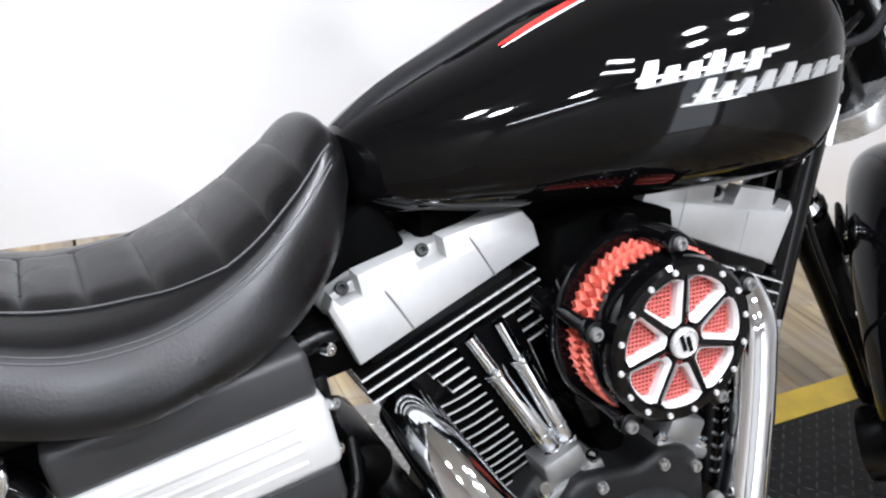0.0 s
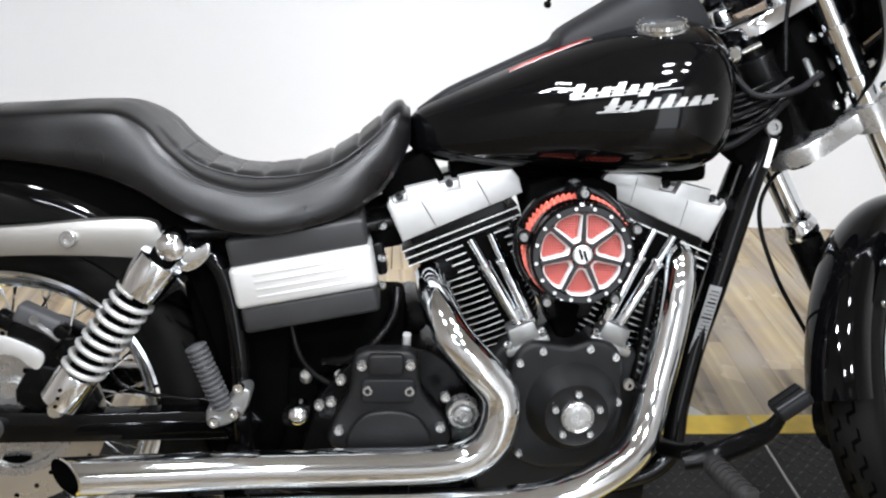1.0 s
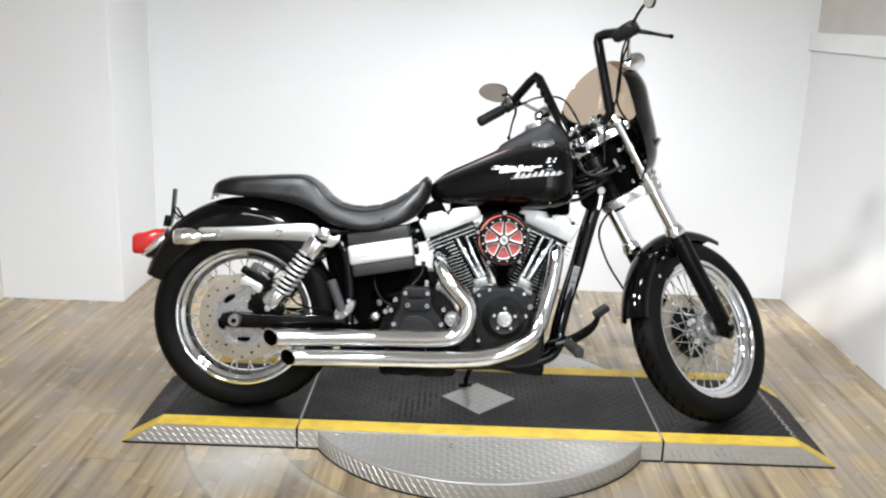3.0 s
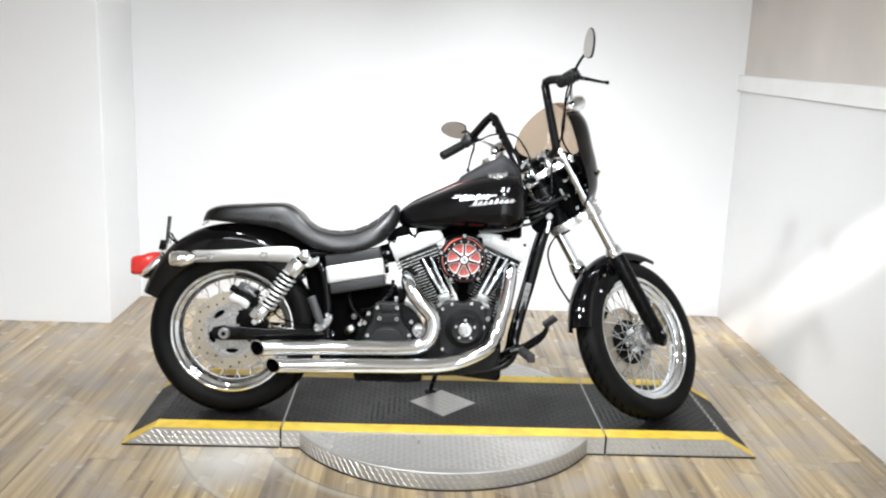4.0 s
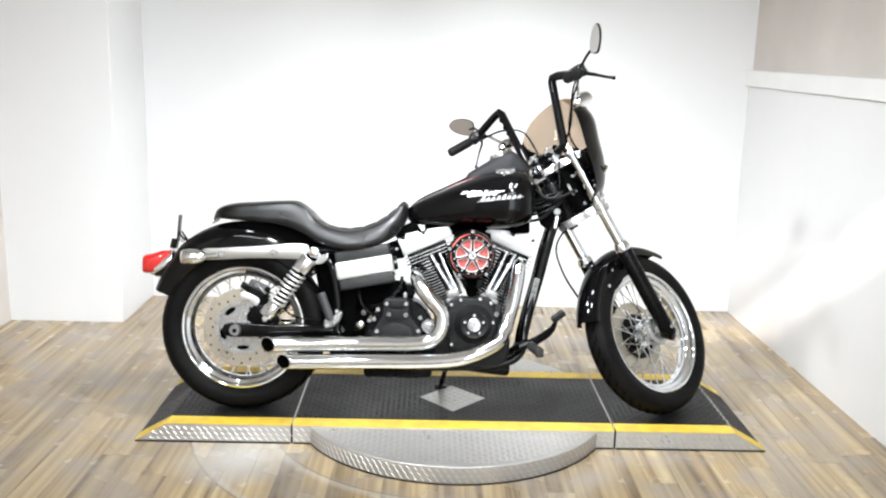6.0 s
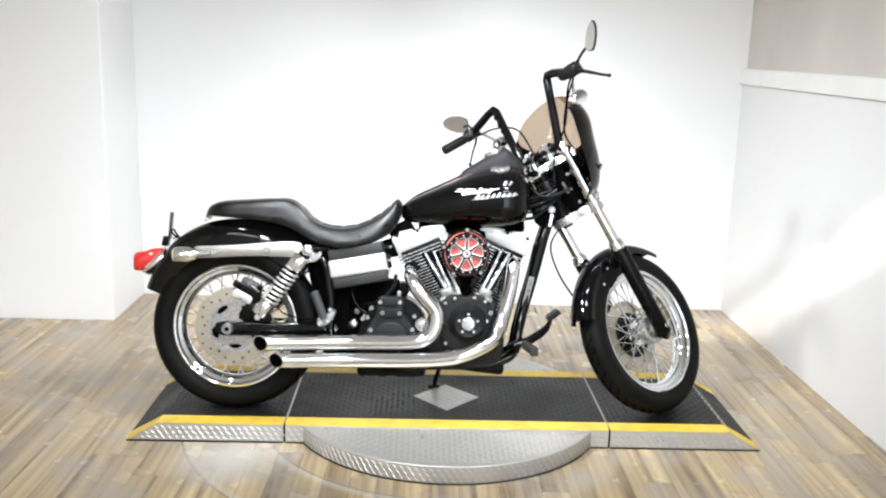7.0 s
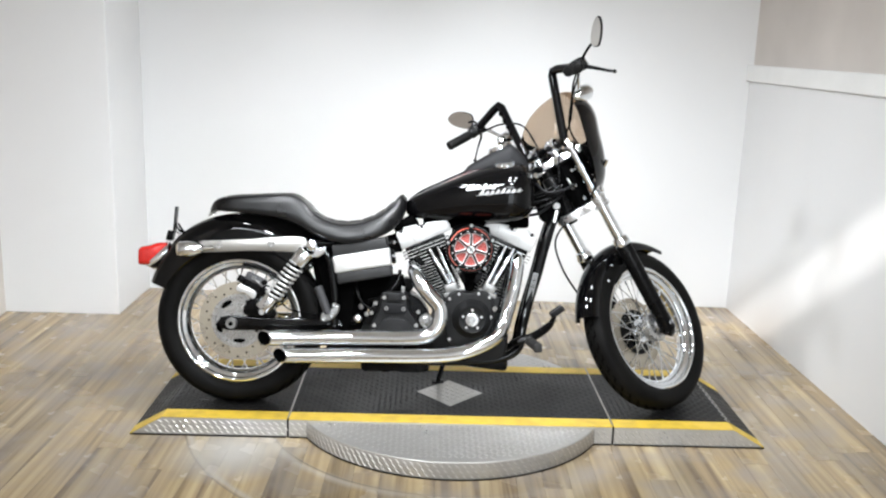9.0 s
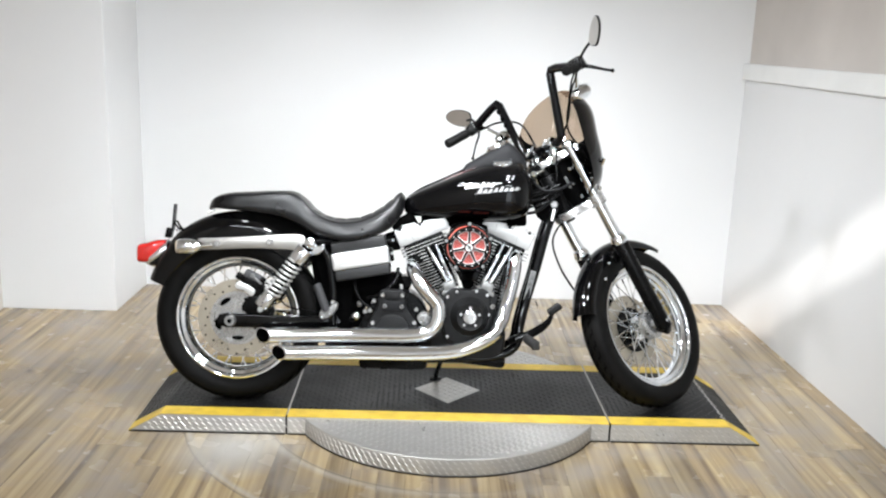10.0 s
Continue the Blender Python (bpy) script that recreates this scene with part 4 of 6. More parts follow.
# ---- tank ----
TANK = dense([(-0.207, 0.792, 0.772, 0.022, 0.782), (-0.190, 0.810, 0.758, 0.055, 0.784), (-0.150, 0.833, 0.751, 0.088, 0.792), (-0.09, 0.862, 0.747, 0.121, 0.808),
              (0.0, 0.903, 0.745, 0.157, 0.830), (0.09, 0.938, 0.744, 0.184, 0.846), (0.17, 0.957, 0.744, 0.195, 0.856), (0.225, 0.960, 0.748, 0.190, 0.857),
              (0.262, 0.948, 0.762, 0.168, 0.857), (0.284, 0.922, 0.786, 0.130, 0.856), (0.297, 0.882, 0.826, 0.060, 0.855)], 4)
TANK = [np.array((x, zt + 0.021, zb - 0.004, hw, zc + 0.012)) for x, zt, zb, hw, zc in TANK]
rings = []
for x, zt, zb, hw, zc in TANK:
    ring = []
    for k in range(48):
        a = 2 * math.pi * k / 48
        c, s = math.cos(a), math.sin(a)
        ring.append(Vector((x, hw * math.copysign(abs(c) ** (0.88 if s > 0 else 0.50), c), zc + ((zt - zc) if s > 0 else (zc - zb)) * math.copysign(abs(s) ** (0.92 if s > 0 else 0.62), s))))
    rings.append(ring)
tank_bm = skin(bmesh.new(), rings)
from mathutils.bvhtree import BVHTree
TANK_TREE = BVHTree.FromBMesh(tank_bm)
tank = bp("fuel_tank", tank_bm, GLOSS, "gloss black fuel tank")


def on_tank(x, z):
    hit, nrm, _, _ = TANK_TREE.ray_cast(Vector((x, -1, z)), Vector((0, 1, 0)))
    return (hit, nrm) if hit else (Vector((x, -0.05, z)), Vector((0, -1, 0)))


def on_tank_top(x, y):
    hit, nrm, _, _ = TANK_TREE.ray_cast(Vector((x, y, 2)), Vector((0, 0, -1)))
    return (hit, nrm) if hit else (Vector((x, y, 0.9)), Vector((0, 0, 1)))


def tank_shape(bm, outline, lift=0.004, sub=4):
    """A raised plain shape laid on the tank's near side; outline in x and z."""
    top, low = [], []
    k = len(outline)
    for i in range(k):
        a, b = outline[i], outline[(i + 1) % k]
        for j in range(sub):
            x, z = a[0] + (b[0] - a[0]) * j / sub, a[1] + (b[1] - a[1]) * j / sub
            p, nrm = on_tank(x, z)
            top.append(bm.verts.new(p + nrm * lift))
            low.append(bm.verts.new(p - nrm * 0.002))
    bm.faces.new(top)
    for i in range(len(top)):
        j = (i + 1) % len(top)
        bm.faces.new((top[i], low[i], low[j], top[j]))


def badge_piece(outline, lift=0.0035, sub=3, material=None):
    bm = bmesh.new()
    tank_shape(bm, outline, lift, sub)
    bmesh.ops.recalc_face_normals(bm, faces=bm.faces)
    return part("badge_bar", bm, material or BADGE, tank, "raised silver badge bar", smooth=False)


def badge_row(x0, x1, z0, z1, heights, slant=0.42):
    """Slanted plain bars in a row that rises from (x0, z0) to (x1, z1), tied by a cross bar."""
    n = len(heights)
    for k, (lo, hi) in enumerate(heights):
        f0, f1 = k / n, (k + 0.80) / n
        def at(f, h):
            x, z = x0 + (x1 - x0) * f, z0 + (z1 - z0) * f
            return (x + slant * h, z + h)
        badge_piece([at(f0, lo), at(f1, lo), at(f1 - 0.012, hi), at(f0 + 0.03, hi)])
    badge_piece([(x0, z0 + 0.0050), (x1 + 0.006, z1 + 0.0050), (x1 + 0.007, z1 + 0.0078), (x0 + 0.002, z0 + 0.0078)], 0.003, 8)
    badge_piece([(x0 + 0.004, z0 - 0.0006), (x1 - 0.004, z1 - 0.0006), (x1 - 0.003, z1 + 0.0022), (x0 + 0.005, z0 + 0.0022)], 0.003, 8)


badge_row(0.022, 0.137, 0.8575, 0.8720, [(0, 0.020), (0, 0.0135), (0, 0.0135), (0, 0.019), (0, 0.0135), (-0.004, 0.0135)])
badge_row(0.070, 0.228, 0.8425, 0.8585, [(0, 0.019), (0, 0.0135), (0, 0.0135), (0, 0.016), (0, 0.019), (0, 0.0135), (0, 0.0135), (0, 0.0135)])
for piece in ([(0.003, 0.8605), (0.024, 0.8615), (0.026, 0.8640), (0.006, 0.8632)], [(0.138, 0.8625), (0.160, 0.8655), (0.164, 0.8690), (0.142, 0.8665)], [(-0.004, 0.8525), (0.022, 0.8540), (0.024, 0.8560), (-0.001, 0.8545)],
              [(0.060, 0.8225), (0.120, 0.8280), (0.121, 0.8300), (0.062, 0.8248)]):
    badge_piece([(x, z + 0.017) for x, z in piece], 0.003)

# pinstripe beside the dash
for y, w, material, label in ((-0.062, 0.007, REDPAINT, "red pinstripe"), (-0.0685, 0.0013, WHITEPAINT, "thin white pinstripe"), (0.062, 0.007, REDPAINT, "red pinstripe")):
    bm = bmesh.new()
    rows = []
    for k in range(19):
        x = -0.055 + 0.125 * k / 18
        ww = w * math.sin(math.pi * (0.06 + 0.88 * k / 18)) + 0.0005
        row = []
        for d in (-ww, ww):
            p, nrm = on_tank_top(x, y * (1.0 + 0.9 * (x + 0.055)) + d)
            row.append(bm.verts.new(p + nrm * 0.0008))
        rows.append(row)
    for a, b in zip(rows, rows[1:]):
        bm.faces.new((a[0], a[1], b[1], b[0]))
    part("pinstripe", bm, material, tank, label, smooth=False)

DASH = dense([(-0.198, 0.806, 0.020, 0.020), (-0.15, 0.840, 0.024, 0.024), (-0.08, 0.874, 0.028, 0.026), (0.0, 0.912, 0.034, 0.028), (0.020, 0.926, 0.048, 0.032),
              (0.03, 0.940, 0.058, 0.050), (0.075, 0.968, 0.064, 0.060), (0.13, 1.002, 0.067, 0.08), (0.185, 1.032, 0.066, 0.10), (0.215, 1.020, 0.062, 0.09), (0.250, 0.985, 0.055, 0.06), (0.268, 0.955, 0.045, 0.03)], 3)
DASH = [np.array((x, zt + 0.023, hw, h)) for x, zt, hw, h in DASH]
rings = []
for x, zt, hw, h in DASH:
    rings.append([Vector((x + 0.004 * math.sin(a), hw * math.copysign(abs(math.cos(a)) ** 0.6, math.cos(a)), zt - h + h * abs(math.sin(a)) ** 0.55)) for a in [math.pi * k / 20 for k in range(21)]] + [Vector((x, 0, zt - h - 0.02))])
dash = bp("dash_console", skin(bmesh.new(), rings), PLASTIC, "matt black tank console")
dm = along((0.158, 0.0, 1.032), (0.158 - 0.045, 0.0, 1.032 + 0.10))
part("speedometer", lathe(bmesh.new(), [(0.0, 0.012), (0.040, 0.012), (0.042, 0.016), (0.048, 0.014), (0.050, 0.004), (0.046, -0.012), (0, -0.012)], dm, 40), CHROME, dash, "chrome ringed speedometer")
part("speedometer_glass", lathe(bmesh.new(), [(0.039, 0.0125), (0.0, 0.0145)], dm, 32), GLOSS, dash, "dark dial glass")
for y in (-0.098, 0.098):
    p, nrm = on_tank_top(0.172, y)
    cap_m = along(p - nrm * 0.004, p + nrm)
    bm = lathe(bmesh.new(), [(0.041, 0.0), (0.041, 0.004), (0.037, 0.006), (0.036, 0.011), (0.030, 0.0135), (0, 0.0145)], cap_m, 48)
    for k in range(24):
        box(bm, (0.003, 0.003, 0.007), cap_m @ pose(0.0365 * math.cos(k * math.pi / 12), 0.0365 * math.sin(k * math.pi / 12), 0.0085, 0, 0, 15 * k))
    part("filler_cap", bm, CHROME, tank, "knurled chrome filler cap")

# ---- engine ----
CRANK = Vector((0.034, 0, 0.258))
TILT_V = radians(22.5)


def cyl_frame(s):
    """Pose of a cylinder: x across it to the front, y to the far side, z along its bore. s: -1 rear, 1 front."""
    return Matrix.Translation(CRANK) @ pose(0, 0, 0, 0, s * 22.5, 0)


engine = bp("crankcase", side_slab(smooth_outline([(-0.09, 0.20), (-0.10, 0.32), (-0.075, 0.425), (-0.03, 0.470), (0.05, 0.455), (0.125, 0.470), (0.185, 0.425), (0.205, 0.32), (0.19, 0.215), (0.10, 0.186), (-0.03, 0.182)], 4), 0.13, -0.105, 0.012), WRINKLE, "black engine crankcase")
for s in (-1, 1):
    m = cyl_frame(s)
    # barrel core and fins
    bm = lathe(bmesh.new(), [(0, 0.17), (0.062, 0.17), (0.060, 0.35), (0, 0.35)], m @ pose(0, 0.0, 0), 40)
    cylinder = bp("cylinder", bm, SATIN, "black finned engine cylinder")
    for k in range(12):
        z = 0.212 + 0.0118 * k
        grow = 0.072 + 0.010 * min(1, k / 5)
        outline = [(math.copysign(abs(math.cos(a)) ** 0.72, math.cos(a)) * grow, math.copysign(abs(math.sin(a)) ** 0.72, math.sin(a)) * (grow + 0.004)) for a in [2 * math.pi * q / 40 for q in range(40)]]
        part("fin", slab(bmesh.new(), outline, m @ pose(0, 0, z), 0.0030), SATIN, cylinder, smooth=False)
        part("fin_edge", slab(bmesh.new(), [(x * 1.012, y * 1.012) for x, y in outline], m @ pose(0, 0, z + 0.0008), 0.0013), FINEDGE, cylinder, "bright machined fin edge", smooth=False)
    # head with long fins
    bm = box(bmesh.new(), (0.165, 0.150, 0.092), m @ pose(0, 0.0, 0.391), 0.006)
    head = bp("cylinder_head", bm, SATIN, "black finned cylinder head")
    for k in range(6):
        z = 0.354 + 0.0130 * k
        w = 0.166 + 0.032 * min(1, k / 3)
        cut = 0.0 if k > 2 else 0.055
        part("fin", box(bmesh.new(), (w - cut, 0.172, 0.0042), m @ pose(-s * cut * -0.5 * -1, 0, z), 0.0008), SATIN, head, smooth=False)
        part("fin_edge", box(bmesh.new(), (w - cut + 0.001, 0.1745, 0.0018), m @ pose(-s * cut * -0.5 * -1, 0, z)), FINEDGE, head, "bright machined fin edge", smooth=False)
    # rocker box: full case, and a near layer whose top edge is notched for the bolts
    hw = 0.099
    def mirror(rows):
        return [(x, z) for x, z in rows] if s < 0 else [(-x, z) for x, z in rows[::-1]]
    prof = mirror([(-0.093, 0.434), (0.113, 0.438), (0.116, 0.462), (0.110, 0.484), (0.055, 0.489), (-0.060, 0.505), (-0.086, 0.503), (-0.097, 0.492)])
    near = mirror([(-0.093, 0.434), (0.113, 0.438), (0.116, 0.462), (0.110, 0.480), (0.060, 0.494), (0.027, 0.500), (0.023, 0.481), (-0.004, 0.485), (-0.006, 0.506), (-0.058, 0.514), (-0.062, 0.494), (-0.082, 0.496), (-0.086, 0.508), (-0.095, 0.498)])
    bm = slab(bmesh.new(), prof, m @ Matrix.Translation((0, 0.088 + 0.018 * (s > 0), 0)) @ SIDE, 0.158, 0.006, 2)
    slab(bm, near, m @ Matrix.Translation((0, -0.069 + 0.018 * (s > 0), 0)) @ SIDE, 0.020, 0.004, 2)
    rocker = bp("rocker_box", bm, SILVER, "silver powder-coated rocker box")
    for x in (-0.035, 0.058):
        xs = x * (-s)
        bm = bmesh.new()
        near_y = -0.0888 + 0.018 * (s > 0)
        pts = [(xs + 0.001, near_y, 0.438), (xs - 0.003, near_y, 0.465), (xs - 0.006, near_y, 0.482), (xs - 0.008, near_y + 0.003, 0.494)]
        part("joint", pipe(bm, [m @ Vector(p) for p in pts], 0.0011, 6), CAST, rocker, "thin casting joint")
    for x, z in ((0.010, 0.490), (-0.072, 0.500)):
        xs = x * (-s)
        bolt(m @ Vector((xs, -0.066 + 0.018 * (s > 0), z)), m.to_3x3() @ Vector((0, -0.9, 0.45)), rocker, 0.0065, 0.010, WRINKLE)
    # pushrod tubes and tappet block
    base = m @ Vector((0.0, 0, 0.255))
    tops = ((-0.106, 0.622), (-0.075, 0.631)) if s < 0 else ((0.182, 0.640), (0.214, 0.630))
    feet = ((-0.026, 0.490), (-0.010, 0.496)) if s < 0 else ((0.110, 0.492), (0.132, 0.486))
    for (tx, tz), (fx, fz) in zip(tops, feet):
        a, b = Vector((tx, -0.092, tz)), Vector((fx, -0.106, fz))
        bm = rod(bmesh.new(), a - (b - a) * 0.06, b, 0.0068, seg=20)
        rod(bm, a + (b - a) * 0.24, b, 0.0100, seg=20, bevel=0.001)
        rod(bm, a + (b - a) * 0.22, a + (b - a) * 0.27, 0.0118, seg=20, bevel=0.001)
        rod(bm, a + (b - a) * 0.80, a + (b - a) * 0.83, 0.0105, seg=20, bevel=0.001)
        rod(bm, a + (b - a) * 0.94, b, 0.0118, seg=20, bevel=0.001)
        bp("pushrod_tube", bm, CHROME, "chrome pushrod tube")
    # solid near-black slab before the fins paints the recess shade
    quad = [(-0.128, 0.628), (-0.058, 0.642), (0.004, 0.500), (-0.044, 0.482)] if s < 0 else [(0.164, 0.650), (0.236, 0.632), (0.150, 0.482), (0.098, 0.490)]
    bp("pushrod_shade", side_slab(quad, -0.060, -0.0885, 0.003), GAPBLACK, "solid black slab for the shade behind the pushrod tubes")
    cx, cz = (-0.020, 0.474) if s < 0 else (0.122, 0.474)
    tm = Matrix.Translation((cx, -0.104, cz)) @ pose(0, 0, 0, 0, s * 22.5, 0)
    bm = box(bmesh.new(), (0.074, 0.052, 0.014), tm @ pose(0, 0, -0.012), 0.004)
    box(bm, (0.048, 0.044, 0.034), tm @ pose(0, 0, 0.008), 0.006)
    tap = bp("tappet_block", bm, CAST, "cast aluminium tappet block")
    for dx in (-0.029, 0.029):
        bolt(tm @ Vector((dx, -0.016, -0.006)), tm.to_3x3() @ Vector((0, -0.5, 0.85)), tap, 0.0075, 0.010)

cam_case = bp("cam_cover", side_slab(smooth_outline([(-0.042, 0.300), (-0.046, 0.380), (-0.040, 0.445), (-0.008, 0.474), (0.05, 0.468), (0.085, 0.478), (0.128, 0.462), (0.142, 0.405), (0.142, 0.330), (0.118, 0.272), (0.05, 0.255), (-0.012, 0.262)], 4), -0.09, -0.142, 0.010, 4), WRINKLE, "black wrinkle-coated cam cover")
bm = lathe(bmesh.new(), [(0.076, -0.029), (0.070, -0.018), (0.060, -0.004), (0.054, 0.006), (0.051, 0.0105), (0.047, 0.0085), (0.026, 0.0085), (0, 0.0085)], along((0.058, -0.170, 0.366), (0.058, -1, 0.366)), 56)
part("cam_dome", bm, WRINKLE, cam_case, "domed black cover ring")
bm = lathe(bmesh.new(), [(0.026, 0.0), (0.026, 0.010), (0.023, 0.012), (0.021, 0.010), (0.014, 0.0105), (0.013, 0.012), (0.008, 0.012), (0.007, 0.0105), (0, 0.0105)], along((0.058, -0.180, 0.366), (0.058, -1, 0.366)), 40)
part("cam_medallion", bm, BRIGHT, cam_case, "round chrome medallion")
for k in range(5):
    a = radians(90 + 72 * k)
    bolt((0.058 + 0.037 * math.cos(a), -0.180, 0.366 + 0.037 * math.sin(a)), (0, -1, 0), cam_case, 0.0060, 0.008, BRIGHT)
for x, z in ((-0.030, 0.440), (0.006, 0.460), (0.082, 0.464), (0.124, 0.450), (0.132, 0.374), (-0.026, 0.285), (0.128, 0.285), (-0.038, 0.365)):
    bolt((x, -0.140, z), (0, -1, 0), cam_case, 0.0066, 0.008, BRIGHT)
bp("intake_manifold", rod(bmesh.new(), (0.05, 0.0, 0.60), (0.05, -0.12, 0.635), 0.030), SATIN, "black intake under the air cleaner")
bp("engine_bracket", side_slab([(0.0, 0.54), (0.10, 0.54), (0.085, 0.50), (0.02, 0.50)], -0.02, -0.10, 0.004), SATIN, "black engine bracket")

# added filler blocks, near black in place of the shade round the engine
bp("tank_shade_block", box(bmesh.new(), (0.42, 0.11, 0.055), pose(0.07, 0.0, 0.742, 0, -2, 0), 0.012), GAPBLACK, "added block under the tank, near black for shade")
bp("seat_nose_shade_block", box(bmesh.new(), (0.10, 0.10, 0.09), pose(-0.20, 0.0, 0.705, 0, -30, 0), 0.012), GAPBLACK, "added block under the seat nose, near black for shade")
bp("engine_valley_shade_block", side_slab(smooth_outline([(-0.02, 0.72), (0.12, 0.72), (0.095, 0.60), (0.065, 0.47), (0.035, 0.47), (0.005, 0.60)], 3), 0.03, -0.10, 0.008), GAPBLACK, "added block between the cylinders, near black for shade")
bp("engine_rear_shade_block", box(bmesh.new(), (0.05, 0.05, 0.06), pose(-0.245, -0.05, 0.64, 0, -10, 0), 0.008), GAPBLACK, "added block behind the engine, near black for shade")
# ---- air cleaner ----
AC = Vector((0.044, 0, 0.635))
acm = lambda y: along((AC.x, y, AC.z), (AC.x, y - 1, AC.z))
bm = lathe(bmesh.new(), [(0, 0), (0.070, 0), (0.084, 0.006), (0.087, 0.026), (0.080, 0.031), (0, 0.031)], acm(-0.108), 56)
EARS = []
for a in (90, 165, 238, 308, 24):
    EARS.append(bmesh.new())
    rod(EARS[-1], (AC.x + 0.086 * math.cos(radians(a)), -0.108, AC.z + 0.086 * math.sin(radians(a))), (AC.x + 0.086 * math.cos(radians(a)), -0.126, AC.z + 0.086 * math.sin(radians(a))), 0.014)
air = bp("air_cleaner", bm, GLOSS, "black air cleaner with red filter")
for ear in EARS:
    part("mount_ear", ear, GLOSS, air)
bm = bmesh.new()
rings = []
for j in range(18):
    ring = []
    for k in range(112):
        a = 2 * math.pi * k / 112
        r = 0.0825 if k % 2 else 0.0735
        b = a + 0.040 * math.sin(j * 0.85 + 0.8 * math.sin(a)) + 0.008 * math.sin(j * 0.5 + a * 5)
        ring.append(Vector((AC.x + r * math.cos(b), -0.136 - 0.00273 * j, AC.z + r * math.sin(b))))
    rings.append(ring)
skin(bm, rings)
part("filter", bm, RED, air, "pleated red filter element", smooth=False)
bm = lathe(bmesh.new(), [(0.078, 0.0), (0.0930, 0.0), (0.0940, 0.004), (0.0920, 0.009), (0.086, 0.010), (0.078, 0.008)], acm(-0.137), 72, True)
part("rear_ring", bm, GLOSS, air, "black rear filter ring")
bm = lathe(bmesh.new(), [(0.064, 0.0), (0.0775, 0.0), (0.0795, 0.003), (0.0800, 0.016), (0.0780, 0.022), (0.064, 0.022)], acm(-0.174), 72, True)
for a in (90, 165, 238, 308, 24):
    c, s = math.cos(radians(a)), math.sin(radians(a))
    part("clamp_ear", rod(bmesh.new(), (AC.x + 0.088 * c, -0.188, AC.z + 0.088 * s), (AC.x + 0.088 * c, -0.201, AC.z + 0.088 * s), 0.0115, seg=20, bevel=0.001), GLOSS, air)
part("clamp_ring", bm, GLOSS, air, "black clamp ring with ears")
for a in (90, 165, 238, 308, 24):
    c, s = math.cos(radians(a)), math.sin(radians(a))
    part("ear_post", rod(bmesh.new(), (AC.x + 0.086 * c, -0.124, AC.z + 0.086 * s), (AC.x + 0.087 * c, -0.190, AC.z + 0.087 * s), 0.0075, seg=16), GLOSS, air)
for a in (90, 165, 238, 308, 24):
    c, s = math.cos(radians(a)), math.sin(radians(a))
    bolt((AC.x + 0.090 * c, -0.200, AC.z + 0.090 * s), (0, -1, 0), air, 0.0062, 0.007, CAST)
# face plate with seven windows: rim, hub and spokes
bm = lathe(bmesh.new(), [(0.0625, 0.0), (0.0768, 0.0), (0.0785, 0.004), (0.0772, 0.015), (0.0735, 0.018), (0.0650, 0.018), (0.0625, 0.014)], acm(-0.196), 72, True)
face = part("face_plate", bm, GLOSS, air, "black face plate with seven windows")
fm = acm(-0.196)
for k in range(7):
    part("plate_spoke", slab(bmesh.new(), [(0.010, -0.0026), (0.0635, -0.0034), (0.0635, 0.0034), (0.010, 0.0026)], fm @ pose(0, 0, 0, 0, 0, 360 * k / 7 + 90), 0.0145), GLOSS, air, smooth=False)
part("plate_hub", lathe(bmesh.new(), [(0.0, 0.0), (0.0165, 0.0), (0.0165, 0.016), (0, 0.016)], fm, 32), GLOSS, air)


def window_outline(r0, r1, h0, h1, n=8, corner=0.35):
    pts = []
    for q in range(n + 1):
        t = radians(-h1 + 2 * h1 * q / n)
        f = 1 - 0.06 * (abs(q - n / 2) / (n / 2)) ** 6
        pts.append((r1 * f * math.cos(t), r1 * f * math.sin(t)))
    for q in range(5):
        t = radians(h0 - 2 * h0 * q / 4)
        f = 1 + 0.10 * (abs(q - 2) / 2) ** 4
        pts.append((r0 * f * math.cos(t), r0 * f * math.sin(t)))
    return pts


outer, inner = window_outline(0.0200, 0.0632, 15, 22.8), window_outline(0.0246, 0.0608, 10.6, 20.2)
for k in range(7):
    bm = bmesh.new()
    mm = fm @ pose(0, 0, 0, 0, 0, 360 * (k + 0.5) / 7 + 90)
    vo = [bm.verts.new(mm @ Vector((x, y, 0.0172))) for x, y in outer]
    vm = [bm.verts.new(mm @ Vector((x * 0.72 + u * 0.28, y * 0.72 + w * 0.28, 0.0168))) for (x, y), (u, w) in zip(outer, inner)]
    vi = [bm.verts.new(mm @ Vector((x, y, 0.0125))) for x, y in inner]
    vb = [bm.verts.new(mm @ Vector((x, y, 0.0035))) for x, y in inner]
    ct = len(vo)
    for ring1, ring2 in ((vo, vm), (vm, vi), (vi, vb)):
        for q in range(ct):
            p = (q + 1) % ct
            bm.faces.new((ring1[q], ring1[p], ring2[p], ring2[q]))
    part("window_bezel", bm, BEZEL, air, "machined silver bevel", smooth=False)
bm = bmesh.new()
step = 0.0041
for i in range(-15, 16):
    for along_x in (0, 1):
        p = i * step
        half = math.sqrt(max(0, 0.0615 ** 2 - p * p))
        if half > 0.004:
            box(bm, (2 * half, 0.0012, 0.0012) if along_x else (0.0012, 2 * half, 0.0012), fm @ pose(*((0, p) if along_x else (p, 0)), 0.0050 + 0.0006 * along_x))
part("window_mesh", bm, REDMESH, air, "red woven wire mesh", smooth=False, kind="stuff")
part("mesh_backing", lathe(bmesh.new(), [(0, 0), (0.0640, 0), (0.0640, 0.001), (0, 0.001)], acm(-0.1975), 40), REDDARK, air, "red gauze darkened for the shade behind the mesh")
